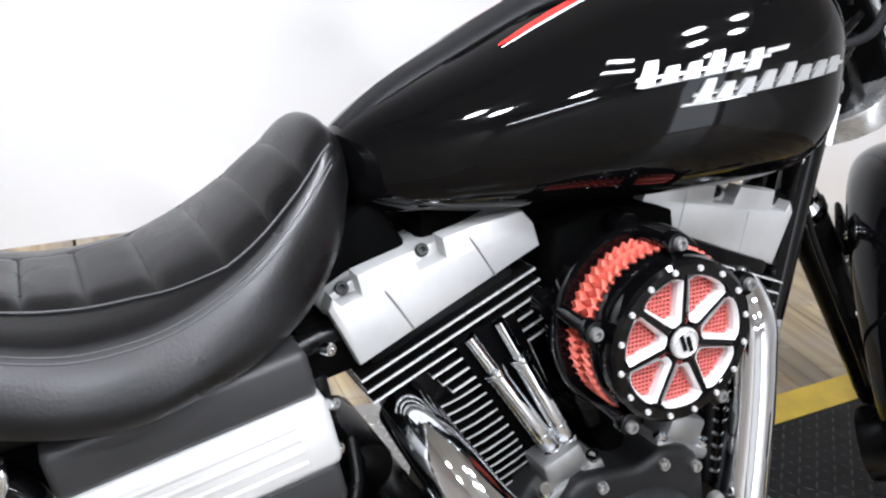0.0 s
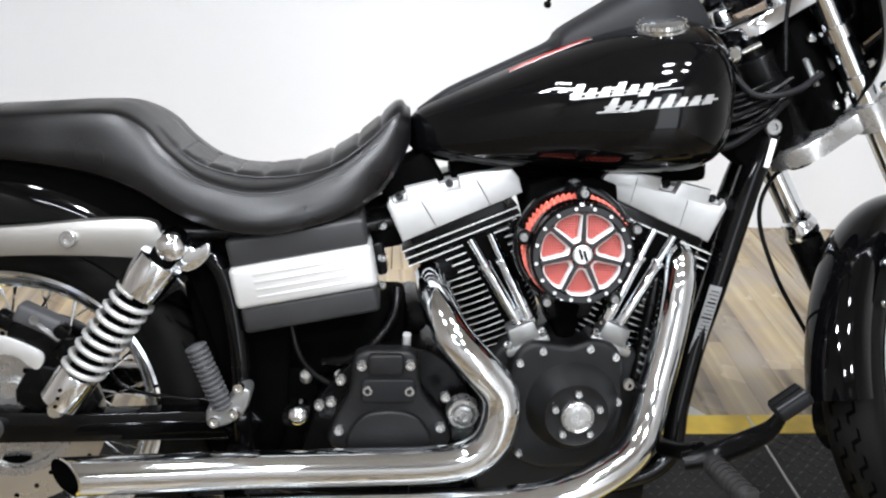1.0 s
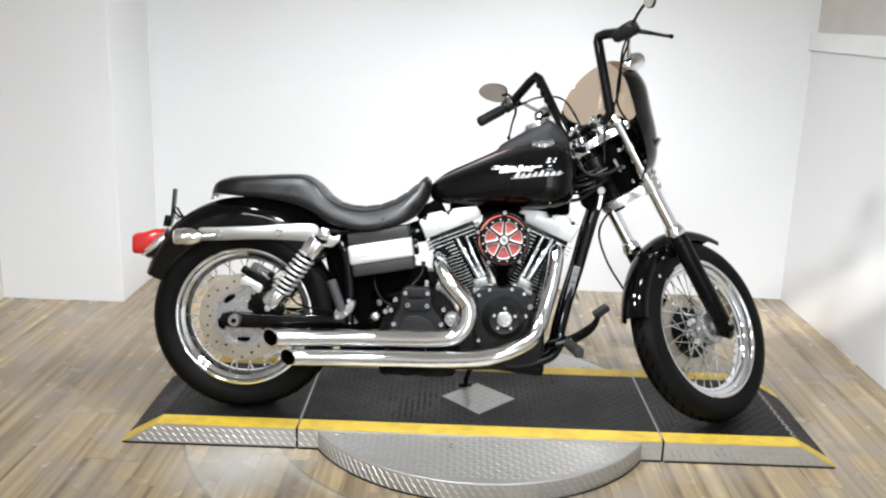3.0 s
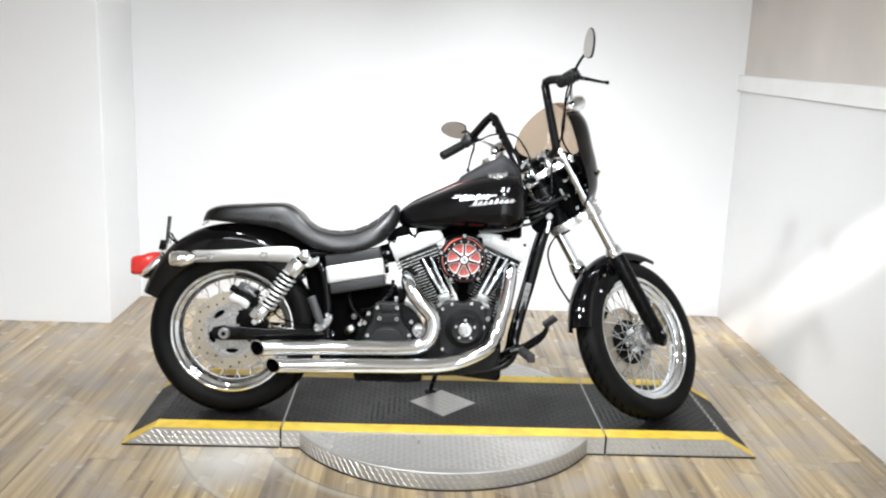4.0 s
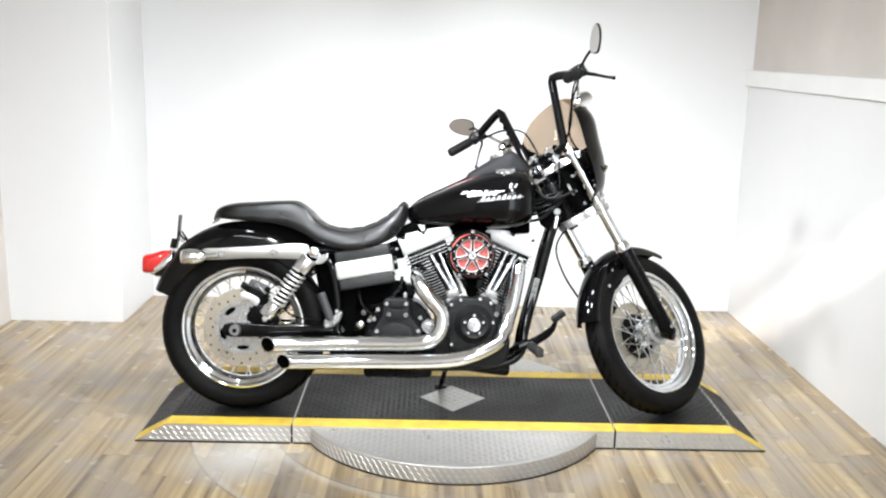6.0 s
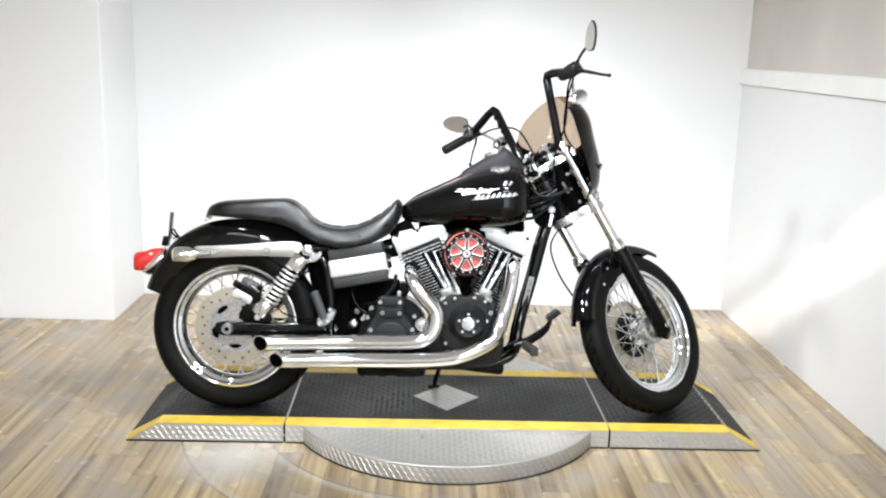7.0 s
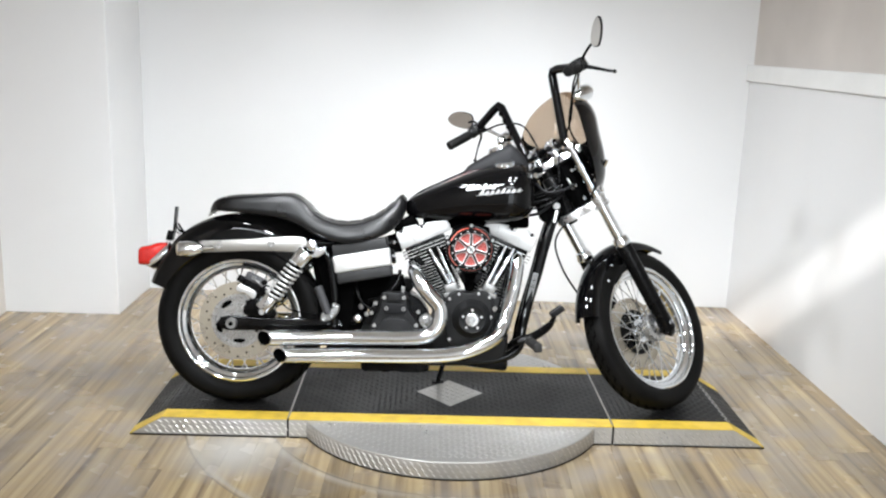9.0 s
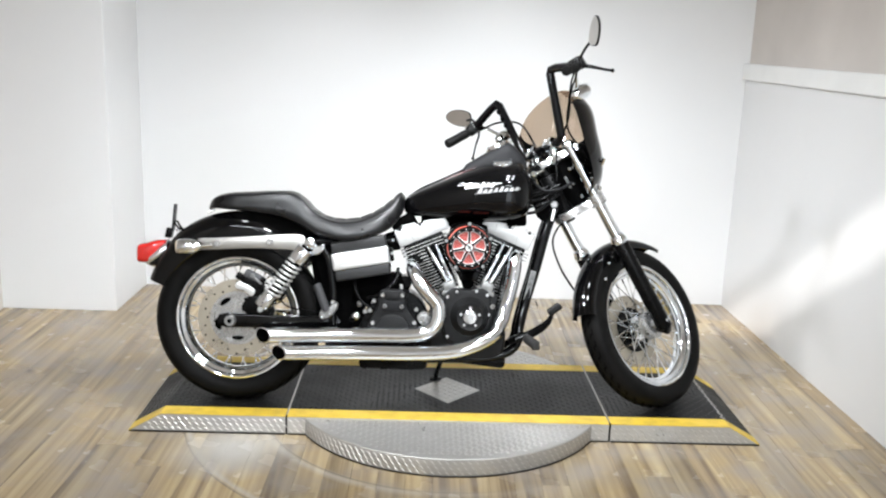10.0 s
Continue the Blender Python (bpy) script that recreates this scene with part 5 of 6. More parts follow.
bm = lathe(bmesh.new(), [(0, 0.0), (0.0145, 0.0), (0.0145, 0.019), (0.0125, 0.021), (0.0115, 0.0195), (0, 0.0195)], fm, 32)
hubcap = part("centre_cap", bm, FINEDGE, air, "machined centre cap")
bm = bmesh.new()
box(bm, (0.004, 0.016, 0.001), fm @ pose(-0.003, 0.001, 0.0202, 0, 0, 20))
box(bm, (0.004, 0.016, 0.001), fm @ pose(0.004, -0.001, 0.0202, 0, 0, 20))
part("cap_strokes", bm, SATIN, hubcap, smooth=False)
for k in range(16):
    a = radians(22.5 * k + 11.25)
    bolt((AC.x + 0.0700 * math.cos(a), -0.2135, AC.z + 0.0700 * math.sin(a)), (0, -1, 0), air, 0.0028, 0.003, FINEDGE, "rivet")

# ---- transmission and lower engine ----
trans = bp("gearbox", side_slab(smooth_outline([(-0.36, 0.24), (-0.36, 0.34), (-0.325, 0.40), (-0.27, 0.445), (-0.18, 0.450), (-0.12, 0.40), (-0.09, 0.30), (-0.11, 0.22)], 4), 0.10, -0.105, 0.004), SATIN, "black gearbox case")
part("side_cover", side_slab(smooth_outline([(-0.330, 0.300), (-0.325, 0.345), (-0.300, 0.395), (-0.290, 0.455), (-0.240, 0.462), (-0.195, 0.455), (-0.185, 0.395), (-0.148, 0.345), (-0.145, 0.300), (-0.24, 0.290)], 3), -0.12, -0.150, 0.008), WRINKLE, trans, "black gearbox side cover")
part("cover_plate", side_slab([(x - 0.239, z + 0.398) for x, z in rounded(0.086, 0.040, 0.010)], -0.148, -0.158, 0.004), PLASTIC, trans, "small rectangular cover plate")
part("cover_block", side_slab([(x - 0.243, z + 0.442) for x, z in rounded(0.056, 0.034, 0.008)], -0.140, -0.160, 0.004), WRINKLE, trans)
part("cover_bulge", side_slab(smooth_outline([(-0.300, 0.300), (-0.285, 0.352), (-0.24, 0.366), (-0.19, 0.352), (-0.175, 0.300)], 4), -0.148, -0.160, 0.006), WRINKLE, trans)
for x, z in ((-0.281, 0.440), (-0.205, 0.441), (-0.272, 0.399), (-0.206, 0.398), (-0.317, 0.332), (-0.156, 0.336), (-0.149, 0.388), (-0.347, 0.375), (-0.329, 0.380), (-0.314, 0.417)):
    bolt((x, -0.150, z), (0, -1, 0), trans, 0.0085, 0.010, BRIGHT)
bm = lathe(bmesh.new(), [(0.0265, 0.0), (0.0265, 0.019), (0.0240, 0.023), (0.0190, 0.023), (0.0175, 0.019), (0.0160, 0.019), (0.0150, 0.028), (0.0105, 0.029), (0.0090, 0.024), (0, 0.024)], along((-0.119, -0.125, 0.355), (-0.119, -1, 0.355)), 36)
bp("pivot_nut", bm, BRIGHT, "large bright pivot nut")
bm = lathe(bmesh.new(), [(0.0175, -0.030), (0.0175, 0.0), (0.0160, 0.006), (0.0115, 0.0115), (0.005, 0.0140), (0, 0.0143)], along((-0.381, -0.150, 0.356), (-0.391, -1, 0.376)), 28)
bp("pivot_cap", bm, CHROME, "domed chrome swingarm pivot cap")
bp("oil_pan", box(bmesh.new(), (0.27, 0.20, 0.075), pose(-0.235, 0.0, 0.178), 0.02), SATIN, "black oil pan")
bp("skid_rail", box(bmesh.new(), (0.26, 0.18, 0.05), pose(0.08, 0, 0.192, 0, 6, 0), 0.015), SATIN, "black lower frame rail")
bp("starter", rod(bmesh.new(), (-0.20, -0.03, 0.480), (-0.20, 0.10, 0.480), 0.030, bevel=0.006), SATIN, "black starter motor")
bm = rod(bmesh.new(), (-0.395, -0.10, 0.345), (-0.395, -0.140, 0.345), 0.014, bevel=0.004)
bp("cable_boss", bm, SATIN, "black domed boss")
bp("voltage_regulator", box(bmesh.new(), (0.05, 0.12, 0.10), pose(0.205, -0.03, 0.44, 0, 12, 0), 0.01), WRINKLE, "black finned regulator")
bm = lathe(bmesh.new(), [(0, 0), (0.034, 0), (0.038, 0.006), (0.038, 0.07), (0.032, 0.078), (0, 0.078)], along((0.160, 0.02, 0.43), (0.172, -0.08, 0.440)), 32)
bp("oil_filter", bm, SATIN, "black oil filter")

# ---- side box ----
bxm = Matrix.Translation((-0.372, -0.076, 0.578)) @ pose(0, 0, 0, 0, -10.5, 0)
sbox = bp("side_box", box(bmesh.new(), (0.205, 0.105, 0.148), bxm, 0.010, 3), PLASTIC, "black side box with brushed band")
bm = box(bmesh.new(), (0.214, 0.124, 0.046), bxm @ pose(0.001, -0.001, 0.054), 0.008, 3)
part("box_top", bm, BOXCOAT, sbox)
bm = box(bmesh.new(), (0.214, 0.122, 0.044), bxm @ pose(0.001, -0.001, -0.054), 0.008, 3)
part("box_foot", bm, BOXCOAT, sbox)
bm = box(bmesh.new(), (0.222, 0.138, 0.068), bxm @ pose(0.001, -0.001, 0.0), 0.010, 3)
part("silver_band", bm, BAND, sbox, "brushed silver band")
for k in range(4):
    bm = box(bmesh.new(), (0.156, 0.003, 0.0062), bxm @ pose(0.004, -0.0690, -0.018 + 0.012 * k), 0.0015)
    part("rib", bm, BAND, sbox, "low pressed rib")
bm = box(bmesh.new(), (0.018, 0.05, 0.055), pose(-0.254, -0.062, 0.595, 0, -10, 0), 0.006)
part("box_hinge", bm, SATIN, sbox)
for z in (0.555, 0.600, 0.652):
    bolt((-0.252, -0.096, z), (0.5, -1, 0), sbox, 0.0065, 0.008)

# ---- exhaust ----
def exhaust(points, r, label, tip):
    bm = pipe(bmesh.new(), points, r, 28, 10, cap=False)
    ob = bp("exhaust_pipe", bm, CHROME, label)
    # slash-cut end: inner dark bore and rim
    end, before = Vector(points[-1]), Vector(points[-2])
    d = (end - before).normalized()
    bm = bmesh.new()
    rr = r if not isinstance(r, list) else r[-1]
    side = Vector((0, 1, 0))
    up = d.cross(side).normalized()
    rings = []
    for rad, depth in ((rr, 0.0), (rr * 0.99, 0.0), (rr * 0.90, 0.002), (rr * 0.88, -0.10)):
        ring = []
        for k in range(32):
            a = 2 * math.pi * k / 32
            off = rad * (math.cos(a) * side + math.sin(a) * up)
            slash = tip * (0.95 * off.y + 0.05 * off.z) / rr if depth > -0.05 else 0
            ring.append(end + off + d * (slash + depth + (0.035 if depth > -0.05 else 0)))
        rings.append(ring)
    body = [[end + rr * (math.cos(2 * math.pi * k / 32) * side + math.sin(2 * math.pi * k / 32) * up) for k in range(32)]]
    skin(bm, body + rings[:3], caps=False)
    part("slash_tip", bm, CHROME, ob, "slash-cut chrome tip")
    bm = bmesh.new()
    skin(bm, rings[2:], caps=False)
    bm.faces.new([bm.verts.new(p) for p in rings[-1]])
    part("bore", bm, GAPBLACK, ob, "near-black pipe bore")
    return ob


up_pipe = exhaust([(-0.172, -0.070, 0.564), (-0.163, -0.140, 0.537), (-0.142, -0.182, 0.499), (-0.104, -0.196, 0.456), (-0.070, -0.195, 0.415), (-0.064, -0.197, 0.375), (-0.078, -0.198, 0.330), (-0.115, -0.198, 0.302), (-0.18, -0.198, 0.292), (-0.30, -0.198, 0.2895), (-0.45, -0.198, 0.287), (-0.60, -0.198, 0.282), (-0.693, -0.198, 0.279)],
                  [0.027, 0.029, 0.0295, 0.0295, 0.030, 0.030, 0.030, 0.030, 0.030], "polished chrome upper exhaust pipe", 0.034)
low_pipe = exhaust([(0.222, -0.020, 0.622), (0.232, -0.068, 0.606), (0.232, -0.096, 0.578), (0.226, -0.108, 0.530), (0.217, -0.118, 0.482), (0.206, -0.128, 0.437), (0.193, -0.139, 0.392), (0.180, -0.154, 0.347), (0.153, -0.178, 0.302), (0.100, -0.200, 0.272), (0.040, -0.212, 0.250), (-0.03, -0.213, 0.235), (-0.16, -0.213, 0.2265), (-0.32, -0.213, 0.224), (-0.50, -0.213, 0.220), (-0.630, -0.213, 0.2165)],
                   [0.027, 0.028, 0.0285, 0.0285, 0.0285, 0.0285, 0.0285, 0.0285, 0.0285], "polished chrome lower exhaust pipe", 0.033)
# louvred heat shield edge behind the front pipe
shield = bp("heat_shield", pipe(bmesh.new(), [(0.204, -0.072, 0.568), (0.193, -0.086, 0.520), (0.181, -0.096, 0.460), (0.170, -0.108, 0.400)], 0.010, 10), SATIN, "slotted black heat shield")
for k in range(12):
    f = k / 11
    p = Vector((0.203, -0.082, 0.562)) + (Vector((0.173, -0.116, 0.415)) - Vector((0.203, -0.082, 0.562))) * f
    part("louvre", box(bmesh.new(), (0.010, 0.003, 0.0035), Matrix.Translation(p) @ pose(0, 0, 0, 0, 35, 0), 0.001), CAST, shield)
for x in (-0.22, -0.48):
    bp("pipe_bracket", box(bmesh.new(), (0.03, 0.06, 0.07), pose(x, -0.155, 0.262), 0.004), SATIN, "black exhaust bracket")
# two added boxes close the gaps behind, coloured near black as shade
bp("gearbox_shade_block", box(bmesh.new(), (0.12, 0.13, 0.26), pose(-0.415, 0.0, 0.33), 0.012), GAPBLACK, "added block behind the gearbox, near black for shade")
bp("side_box_shade_block", box(bmesh.new(), (0.25, 0.13, 0.13), pose(-0.335, 0.0, 0.455), 0.012), GAPBLACK, "added block behind the side box, near black for shade")

# ---- frame ----
frame_tube = bp("frame", pipe(bmesh.new(), [(0.40, 0, 0.86), (0.25, 0, 0.815), (0.05, 0, 0.765), (-0.20, 0, 0.68), (-0.42, 0, 0.60), (-0.60, 0, 0.59)], 0.024, 14), SATIN, "black steel frame")
for s in (-1, 1):
    bm = pipe(bmesh.new(), [(0.392, s * 0.020, 0.800), (0.368, s * 0.024, 0.735), (0.345, s * 0.027, 0.650), (0.319, s * 0.030, 0.540), (0.289, s * 0.036, 0.430), (0.266, s * 0.052, 0.330), (0.247, s * 0.074, 0.245), (0.17, s * 0.085, 0.205), (0.0, s * 0.09, 0.190), (-0.25, s * 0.09, 0.190), (-0.42, s * 0.10, 0.215), (-0.47, s * 0.115, 0.30), (-0.475, s * 0.115, 0.45), (-0.50, s * 0.11, 0.58), (-0.56, s * 0.10, 0.63)], [0.022, 0.023, 0.021, 0.0185, 0.0165, 0.0165, 0.0165, 0.0165], 16)
    part("down_tube", bm, GLOSS, frame_tube, "gloss black frame tube")
    bm = pipe(bmesh.new(), [(-0.20, s * 0.06, 0.66), (-0.35, s * 0.085, 0.635), (-0.50, s * 0.10, 0.64), (-0.62, s * 0.105, 0.635), (-0.80, s * 0.10, 0.63)], 0.013, 10)
    part("rear_rail", bm, SATIN, frame_tube)
rod_bm = rod(bmesh.new(), (0.446, 0, 0.778), (0.360, 0, 0.925), 0.033, seg=24, bevel=0.004)
part("steering_head", rod_bm, SATIN, frame_tube, "black steering head")
part("neck_gusset", side_slab([(0.30, 0.845), (0.40, 0.88), (0.43, 0.80), (0.375, 0.725), (0.33, 0.76)], 0.03, -0.036, 0.006), GAPBLACK, frame_tube, "black neck gusset")
bolt((0.388, -0.037, 0.812), (0, -1, 0), frame_tube, 0.014, 0.010, CAST)
lm = pose(0.2995, -0.0535, 0.482) @ pose(0, 0, 0, 0, 12.5, 0)
lab = part("frame_label", box(bmesh.new(), (0.022, 0.001, 0.128), lm), PAPER, frame_tube, "grey sticker with unreadable dark bars", smooth=False)
for k in range(17):
    thick = (0.0012, 0.0030, 0.0016, 0.0009)[k % 4]
    part("label_bar", box(bmesh.new(), (0.018 - 0.003 * (k % 3), 0.0006, thick), lm @ pose(0.001 * (k % 3), -0.0008, -0.056 + 0.0069 * k)), SATIN, lab, smooth=False)
# inner covers and an added seat-gap filler, shade put into their near-black colour
bp("seat_post_cover", side_slab(smooth_outline([(-0.53, 0.26), (-0.55, 0.45), (-0.57, 0.60), (-0.50, 0.62), (-0.40, 0.56), (-0.40, 0.42), (-0.42, 0.26)], 4), 0.07, -0.075, 0.01), GAPBLACK, "inner cover, near black for the shade ahead of the rear wheel")
bp("inner_fender", side_slab(smooth_outline([(-0.50, 0.24), (-0.52, 0.44), (-0.57, 0.60), (-0.545, 0.62), (-0.49, 0.50), (-0.46, 0.24)], 4), 0.09, -0.09, 0.01), GAPBLACK, "inner fender, near black for the shade there")
bp("seat_gap_filler", side_slab(smooth_outline([(-0.86, 0.715), (-0.86, 0.745), (-0.70, 0.735), (-0.56, 0.680), (-0.42, 0.655), (-0.42, 0.610), (-0.56, 0.600), (-0.66, 0.640)], 4), 0.088, -0.088, 0.006), GAPBLACK, "added filler between seat and fender, near black for shade")

# ---- swingarm, shocks, rear brake ----
for s in (-1, 1):
    bm = bmesh.new()
    out = [(-0.925, 0.322), (-0.915, 0.343), (-0.885, 0.350), (-0.70, 0.345), (-0.46, 0.352), (-0.44, 0.33), (-0.46, 0.300), (-0.70, 0.296), (-0.885, 0.294), (-0.915, 0.300)]
    bm = slab(bmesh.new(), out, Matrix.Translation((0, s * 0.088, 0)) @ (SIDE if s < 0 else Matrix(((1, 0, 0, 0), (0, 0, 1, 0), (0, 1, 0, 0), (0, 0, 0, 1)))), 0.030, 0.005)
    arm = bp("swingarm", bm, GLOSS, "black swingarm")
    bm = lathe(bmesh.new(), [(0.0, 0.020), (0.008, 0.020), (0.009, 0.026), (0.019, 0.026), (0.022, 0.014), (0.022, 0.0), (0, 0)], along((-0.869, s * 0.116, 0.322), (-0.869, s, 0.322)), 32)
    part("axle_nut", bm, CAST, arm, "bare steel axle nut")
    # solid near-black plug paints the shade inside the axle
    part("axle_shade_plug", rod(bmesh.new(), (-0.869, s * 0.130, 0.322), (-0.869, s * 0.1435, 0.322), 0.0085, seg=20), GAPBLACK, arm, "black plug painting the shade in the hollow axle end")
    # shock absorber
    ys = s * 0.158
    a, b = Vector((-0.562, ys, 0.633)), Vector((-0.750, ys, 0.374))
    at = lambda f: a + (b - a) * f
    shock = bp("shock_absorber", rod(bmesh.new(), at(0.06), at(0.97), 0.020), GAPBLACK, "chrome coil-over shock absorber")
    part("upper_cover", rod(bmesh.new(), at(0.09), at(0.285), 0.0345, seg=36, bevel=0.003), CHROME, shock, "chrome shock cover")
    part("lower_cover", rod(bmesh.new(), at(0.775), at(0.965), 0.0315, seg=36, bevel=0.003), CHROME, shock, "chrome lower shock cover")
    # near-black pegs stand in for the shade of the adjuster holes
    for f in (0.83, 0.88, 0.93):
        part("adjuster_hole_shade", rod(bmesh.new(), at(f) + Vector((-0.012 + 0.1 * (f - 0.83), -0.0300 * -s, -0.004)), at(f) + Vector((-0.012 + 0.1 * (f - 0.83), -0.0322 * -s, -0.004)), 0.003, seg=8), GAPBLACK, shock)
    sm = along(at(0.285), at(0.775))
    ln = (at(0.775) - at(0.285)).length
    pts = [sm @ Vector((0.0300 * math.cos(t), 0.0300 * math.sin(t), ln * t / (2 * math.pi * 8.4))) for t in [k * 2 * math.pi / 20 for k in range(int(20 * 8.4) + 1)]]
    part("spring", pipe(bmesh.new(), pts, 0.0046, 12, 1, smooth=False), FINEDGE, shock, "silver coil spring")
    bm = lathe(bmesh.new(), [(0.0, 0.016), (0.012, 0.016), (0.020, 0.010), (0.0225, 0.0), (0.0225, -0.03), (0, -0.03)], along((a.x, ys + s * 0.012, a.z), (a.x, ys + s, a.z)), 32)
    part("upper_bolt", bm, CHROME, shock, "domed chrome shock bolt")
    bm = lathe(bmesh.new(), [(0.0, 0.014), (0.010, 0.014), (0.014, 0.008), (0.014, -0.03), (0, -0.03)], along((b.x + 0.004, ys + s * 0.004, b.z), (b.x + 0.004, ys + s, b.z)), 24)
    part("lower_bolt", bm, CHROME, shock, "chrome shock bolt")
    bm = side_slab(smooth_outline([(-0.575, 0.600), (-0.545, 0.585), (-0.515, 0.606), (-0.512, 0.632), (-0.535, 0.622), (-0.555, 0.640)], 3), -0.118 if s < 0 else 0.140, -0.140 if s < 0 else 0.118, 0.004)
    part("shock_bracket", bm, CHROME, shock, "chrome shock bracket")
bm = side_slab(smooth_outline([(-0.838, 0.468), (-0.815, 0.498), (-0.770, 0.478), (-0.742, 0.445), (-0.760, 0.415), (-0.812, 0.432)], 4), -0.060, -0.104, 0.006)
box(bm, (0.030, 0.030, 0.026), pose(-0.842, -0.085, 0.492, 0, 30, 0), 0.005)
cal = bp("rear_brake_caliper", bm, SATIN, "black rear brake caliper")
bm = slab(bmesh.new(), smooth_outline([(-0.031, -0.006), (-0.027, 0.009), (0.0, 0.012), (0.026, 0.010), (0.031, -0.004), (0.024, -0.013), (0.0, -0.007), (-0.022, -0.013)], 4), Matrix.Translation((-0.817, -0.106, 0.447)) @ Matrix.Scale(1.30, 4) @ pose(0, 0, 0, 90, 0, 0) @ pose(0, 0, 0, 0, 0, -26), 0.004, 0.001)
part("caliper_badge", bm, BAND, cal, "silver kidney-shaped caliper inset")
for x, z in ((-0.790, 0.498), (-0.752, 0.480)):
    bolt((x, -0.100, z), (0, -1, 0), cal, 0.0085, 0.012, CAST)
part("caliper_block", box(bmesh.new(), (0.080, 0.034, 0.032), pose(-0.786, -0.088, 0.492, 0, 26, 0), 0.007, 3), GREYRUBBER, cal, "dull grey caliper half")
part("bleed_bridge", pipe(bmesh.new(), [(-0.800, -0.100, 0.500), (-0.775, -0.112, 0.485), (-0.750, -0.108, 0.462)], 0.0045, 8), CAST, cal, "dull metal bridge pipe")
part("banjo", rod(bmesh.new(), (-0.748, -0.098, 0.482), (-0.748, -0.122, 0.482), 0.011, bevel=0.002), SATIN, cal)
part("caliper_arm", side_slab(smooth_outline([(-0.83, 0.36), (-0.80, 0.42), (-0.74, 0.41), (-0.70, 0.36), (-0.74, 0.335)], 3), -0.085, -0.108, 0.006), SATIN, cal)
bp("brake_pipe", pipe(bmesh.new(), [(-0.765, -0.115, 0.452), (-0.735, -0.115, 0.470), (-0.70, -0.10, 0.44), (-0.66, -0.10, 0.385), (-0.58, -0.10, 0.365), (-0.50, -0.10, 0.362)], 0.0032, 8), SATIN, "thin black brake pipe")
bm = lathe(bmesh.new(), [(0.05, 0.075), (0.118, 0.075), (0.121, 0.082), (0.121, 0.106), (0.118, 0.112), (0.05, 0.112)], None, 64, True)
bm.transform(REAR_HUB)
part("belt_pulley", bm, SATIN, rear_wheel, "black belt pulley")

# ---- pegs and pedals ----
peg = bp("passenger_peg", rod(bmesh.new(), (-0.535, -0.160, 0.476), (-0.494, -0.160, 0.372), 0.0125, bevel=0.003), GREYRUBBER, "folded grey rubber passenger peg")
for k in range(13):
    f = k / 12
    p = Vector((-0.5335, -0.160, 0.472)) + Vector((0.0370, 0, -0.094)) * f
    d = Vector((0.037, 0, -0.094)).normalized() * 0.002
    part("peg_rib", rod(bmesh.new(), p - d, p + d, 0.0172, seg=18, bevel=0.0008), GREYRUBBER, peg)
part("peg_clevis", side_slab(smooth_outline([(-0.520, 0.345), (-0.518, 0.375), (-0.495, 0.378), (-0.470, 0.405), (-0.452, 0.400), (-0.462, 0.368), (-0.492, 0.344)], 3), -0.125, -0.165, 0.005), CAST, peg, "cast peg bracket")
for x, z in ((-0.509, 0.352), (-0.478, 0.366), (-0.470, 0.408)):
    bolt((x, -0.163, z), (0, -1, 0), peg, 0.009, 0.009)
pedal = bp("brake_pedal", pipe(bmesh.new(), [(0.235, -0.185, 0.288), (0.265, -0.19, 0.298), (0.295, -0.195, 0.311), (0.335, -0.215, 0.342), (0.355, -0.228, 0.366), (0.366, -0.236, 0.394)], [0.015, 0.018, 0.019, 0.018, 0.014, 0.010], 16, 6, flat=0.62), SATIN, "black brake pedal")
pm = Matrix.Translation((0.374, -0.238, 0.412)) @ pose(0, 0, 0, 0, -37, 0)
part("pedal_pad", box(bmesh.new(), (0.057, 0.050, 0.022), pm, 0.007, 3), PLASTIC, pedal, "ribbed black pedal pad")
for k in range(3):
    part("pad_rib", box(bmesh.new(), (0.050, 0.004, 0.003), pm @ pose(0, -0.016 + 0.016 * k, 0.0112), 0.001), GREYRUBBER if k == 0 else RUBBER, pedal)
peg_a, peg_b = Vector((0.276, -0.195, 0.292)), Vector((0.297, -0.300, 0.284))
fp = bp("rider_peg", rod(bmesh.new(), peg_a, peg_b, 0.0165, bevel=0.005), PEGRUBBER, "worn dark rubber rider peg")
for k in range(7):
    p = peg_a + (peg_b - peg_a) * (0.16 + 0.11 * k)
    part("peg_rib", rod(bmesh.new(), p, p + (peg_b - peg_a) * 0.06, 0.0182, seg=18), PEGRUBBER, fp)
part("peg_stop", box(bmesh.new(), (0.030, 0.018, 0.034), Matrix.Translation(peg_b) @ pose(0.002, 0.006, -0.004, -5, 0, 10), 0.006, 3), PEGRUBBER, fp, "raised peg end")
part("peg_collar", rod(bmesh.new(), peg_a + Vector((-0.004, 0.020, 0.002)), peg_a + Vector((0, -0.004, 0)), 0.013, seg=18, bevel=0.002), CAST, fp, "bare metal peg collar")
bp("peg_mount", pipe(bmesh.new(), [(0.23, -0.09, 0.27), (0.245, -0.14, 0.285), (0.265, -0.18, 0.305)], 0.014, 12), SATIN, "black peg mount")
stand = bp("side_stand", pipe(bmesh.new(), [(-0.03, 0.09, 0.185), (-0.045, 0.160, 0.120), (-0.058, 0.235, 0.056)], 0.010, 12), SATIN, "black side stand, down")
part("stand_foot", box(bmesh.new(), (0.05, 0.034, 0.008), pose(-0.058, 0.240, 0.0515, 11, 0, 0), 0.003), SATIN, stand)

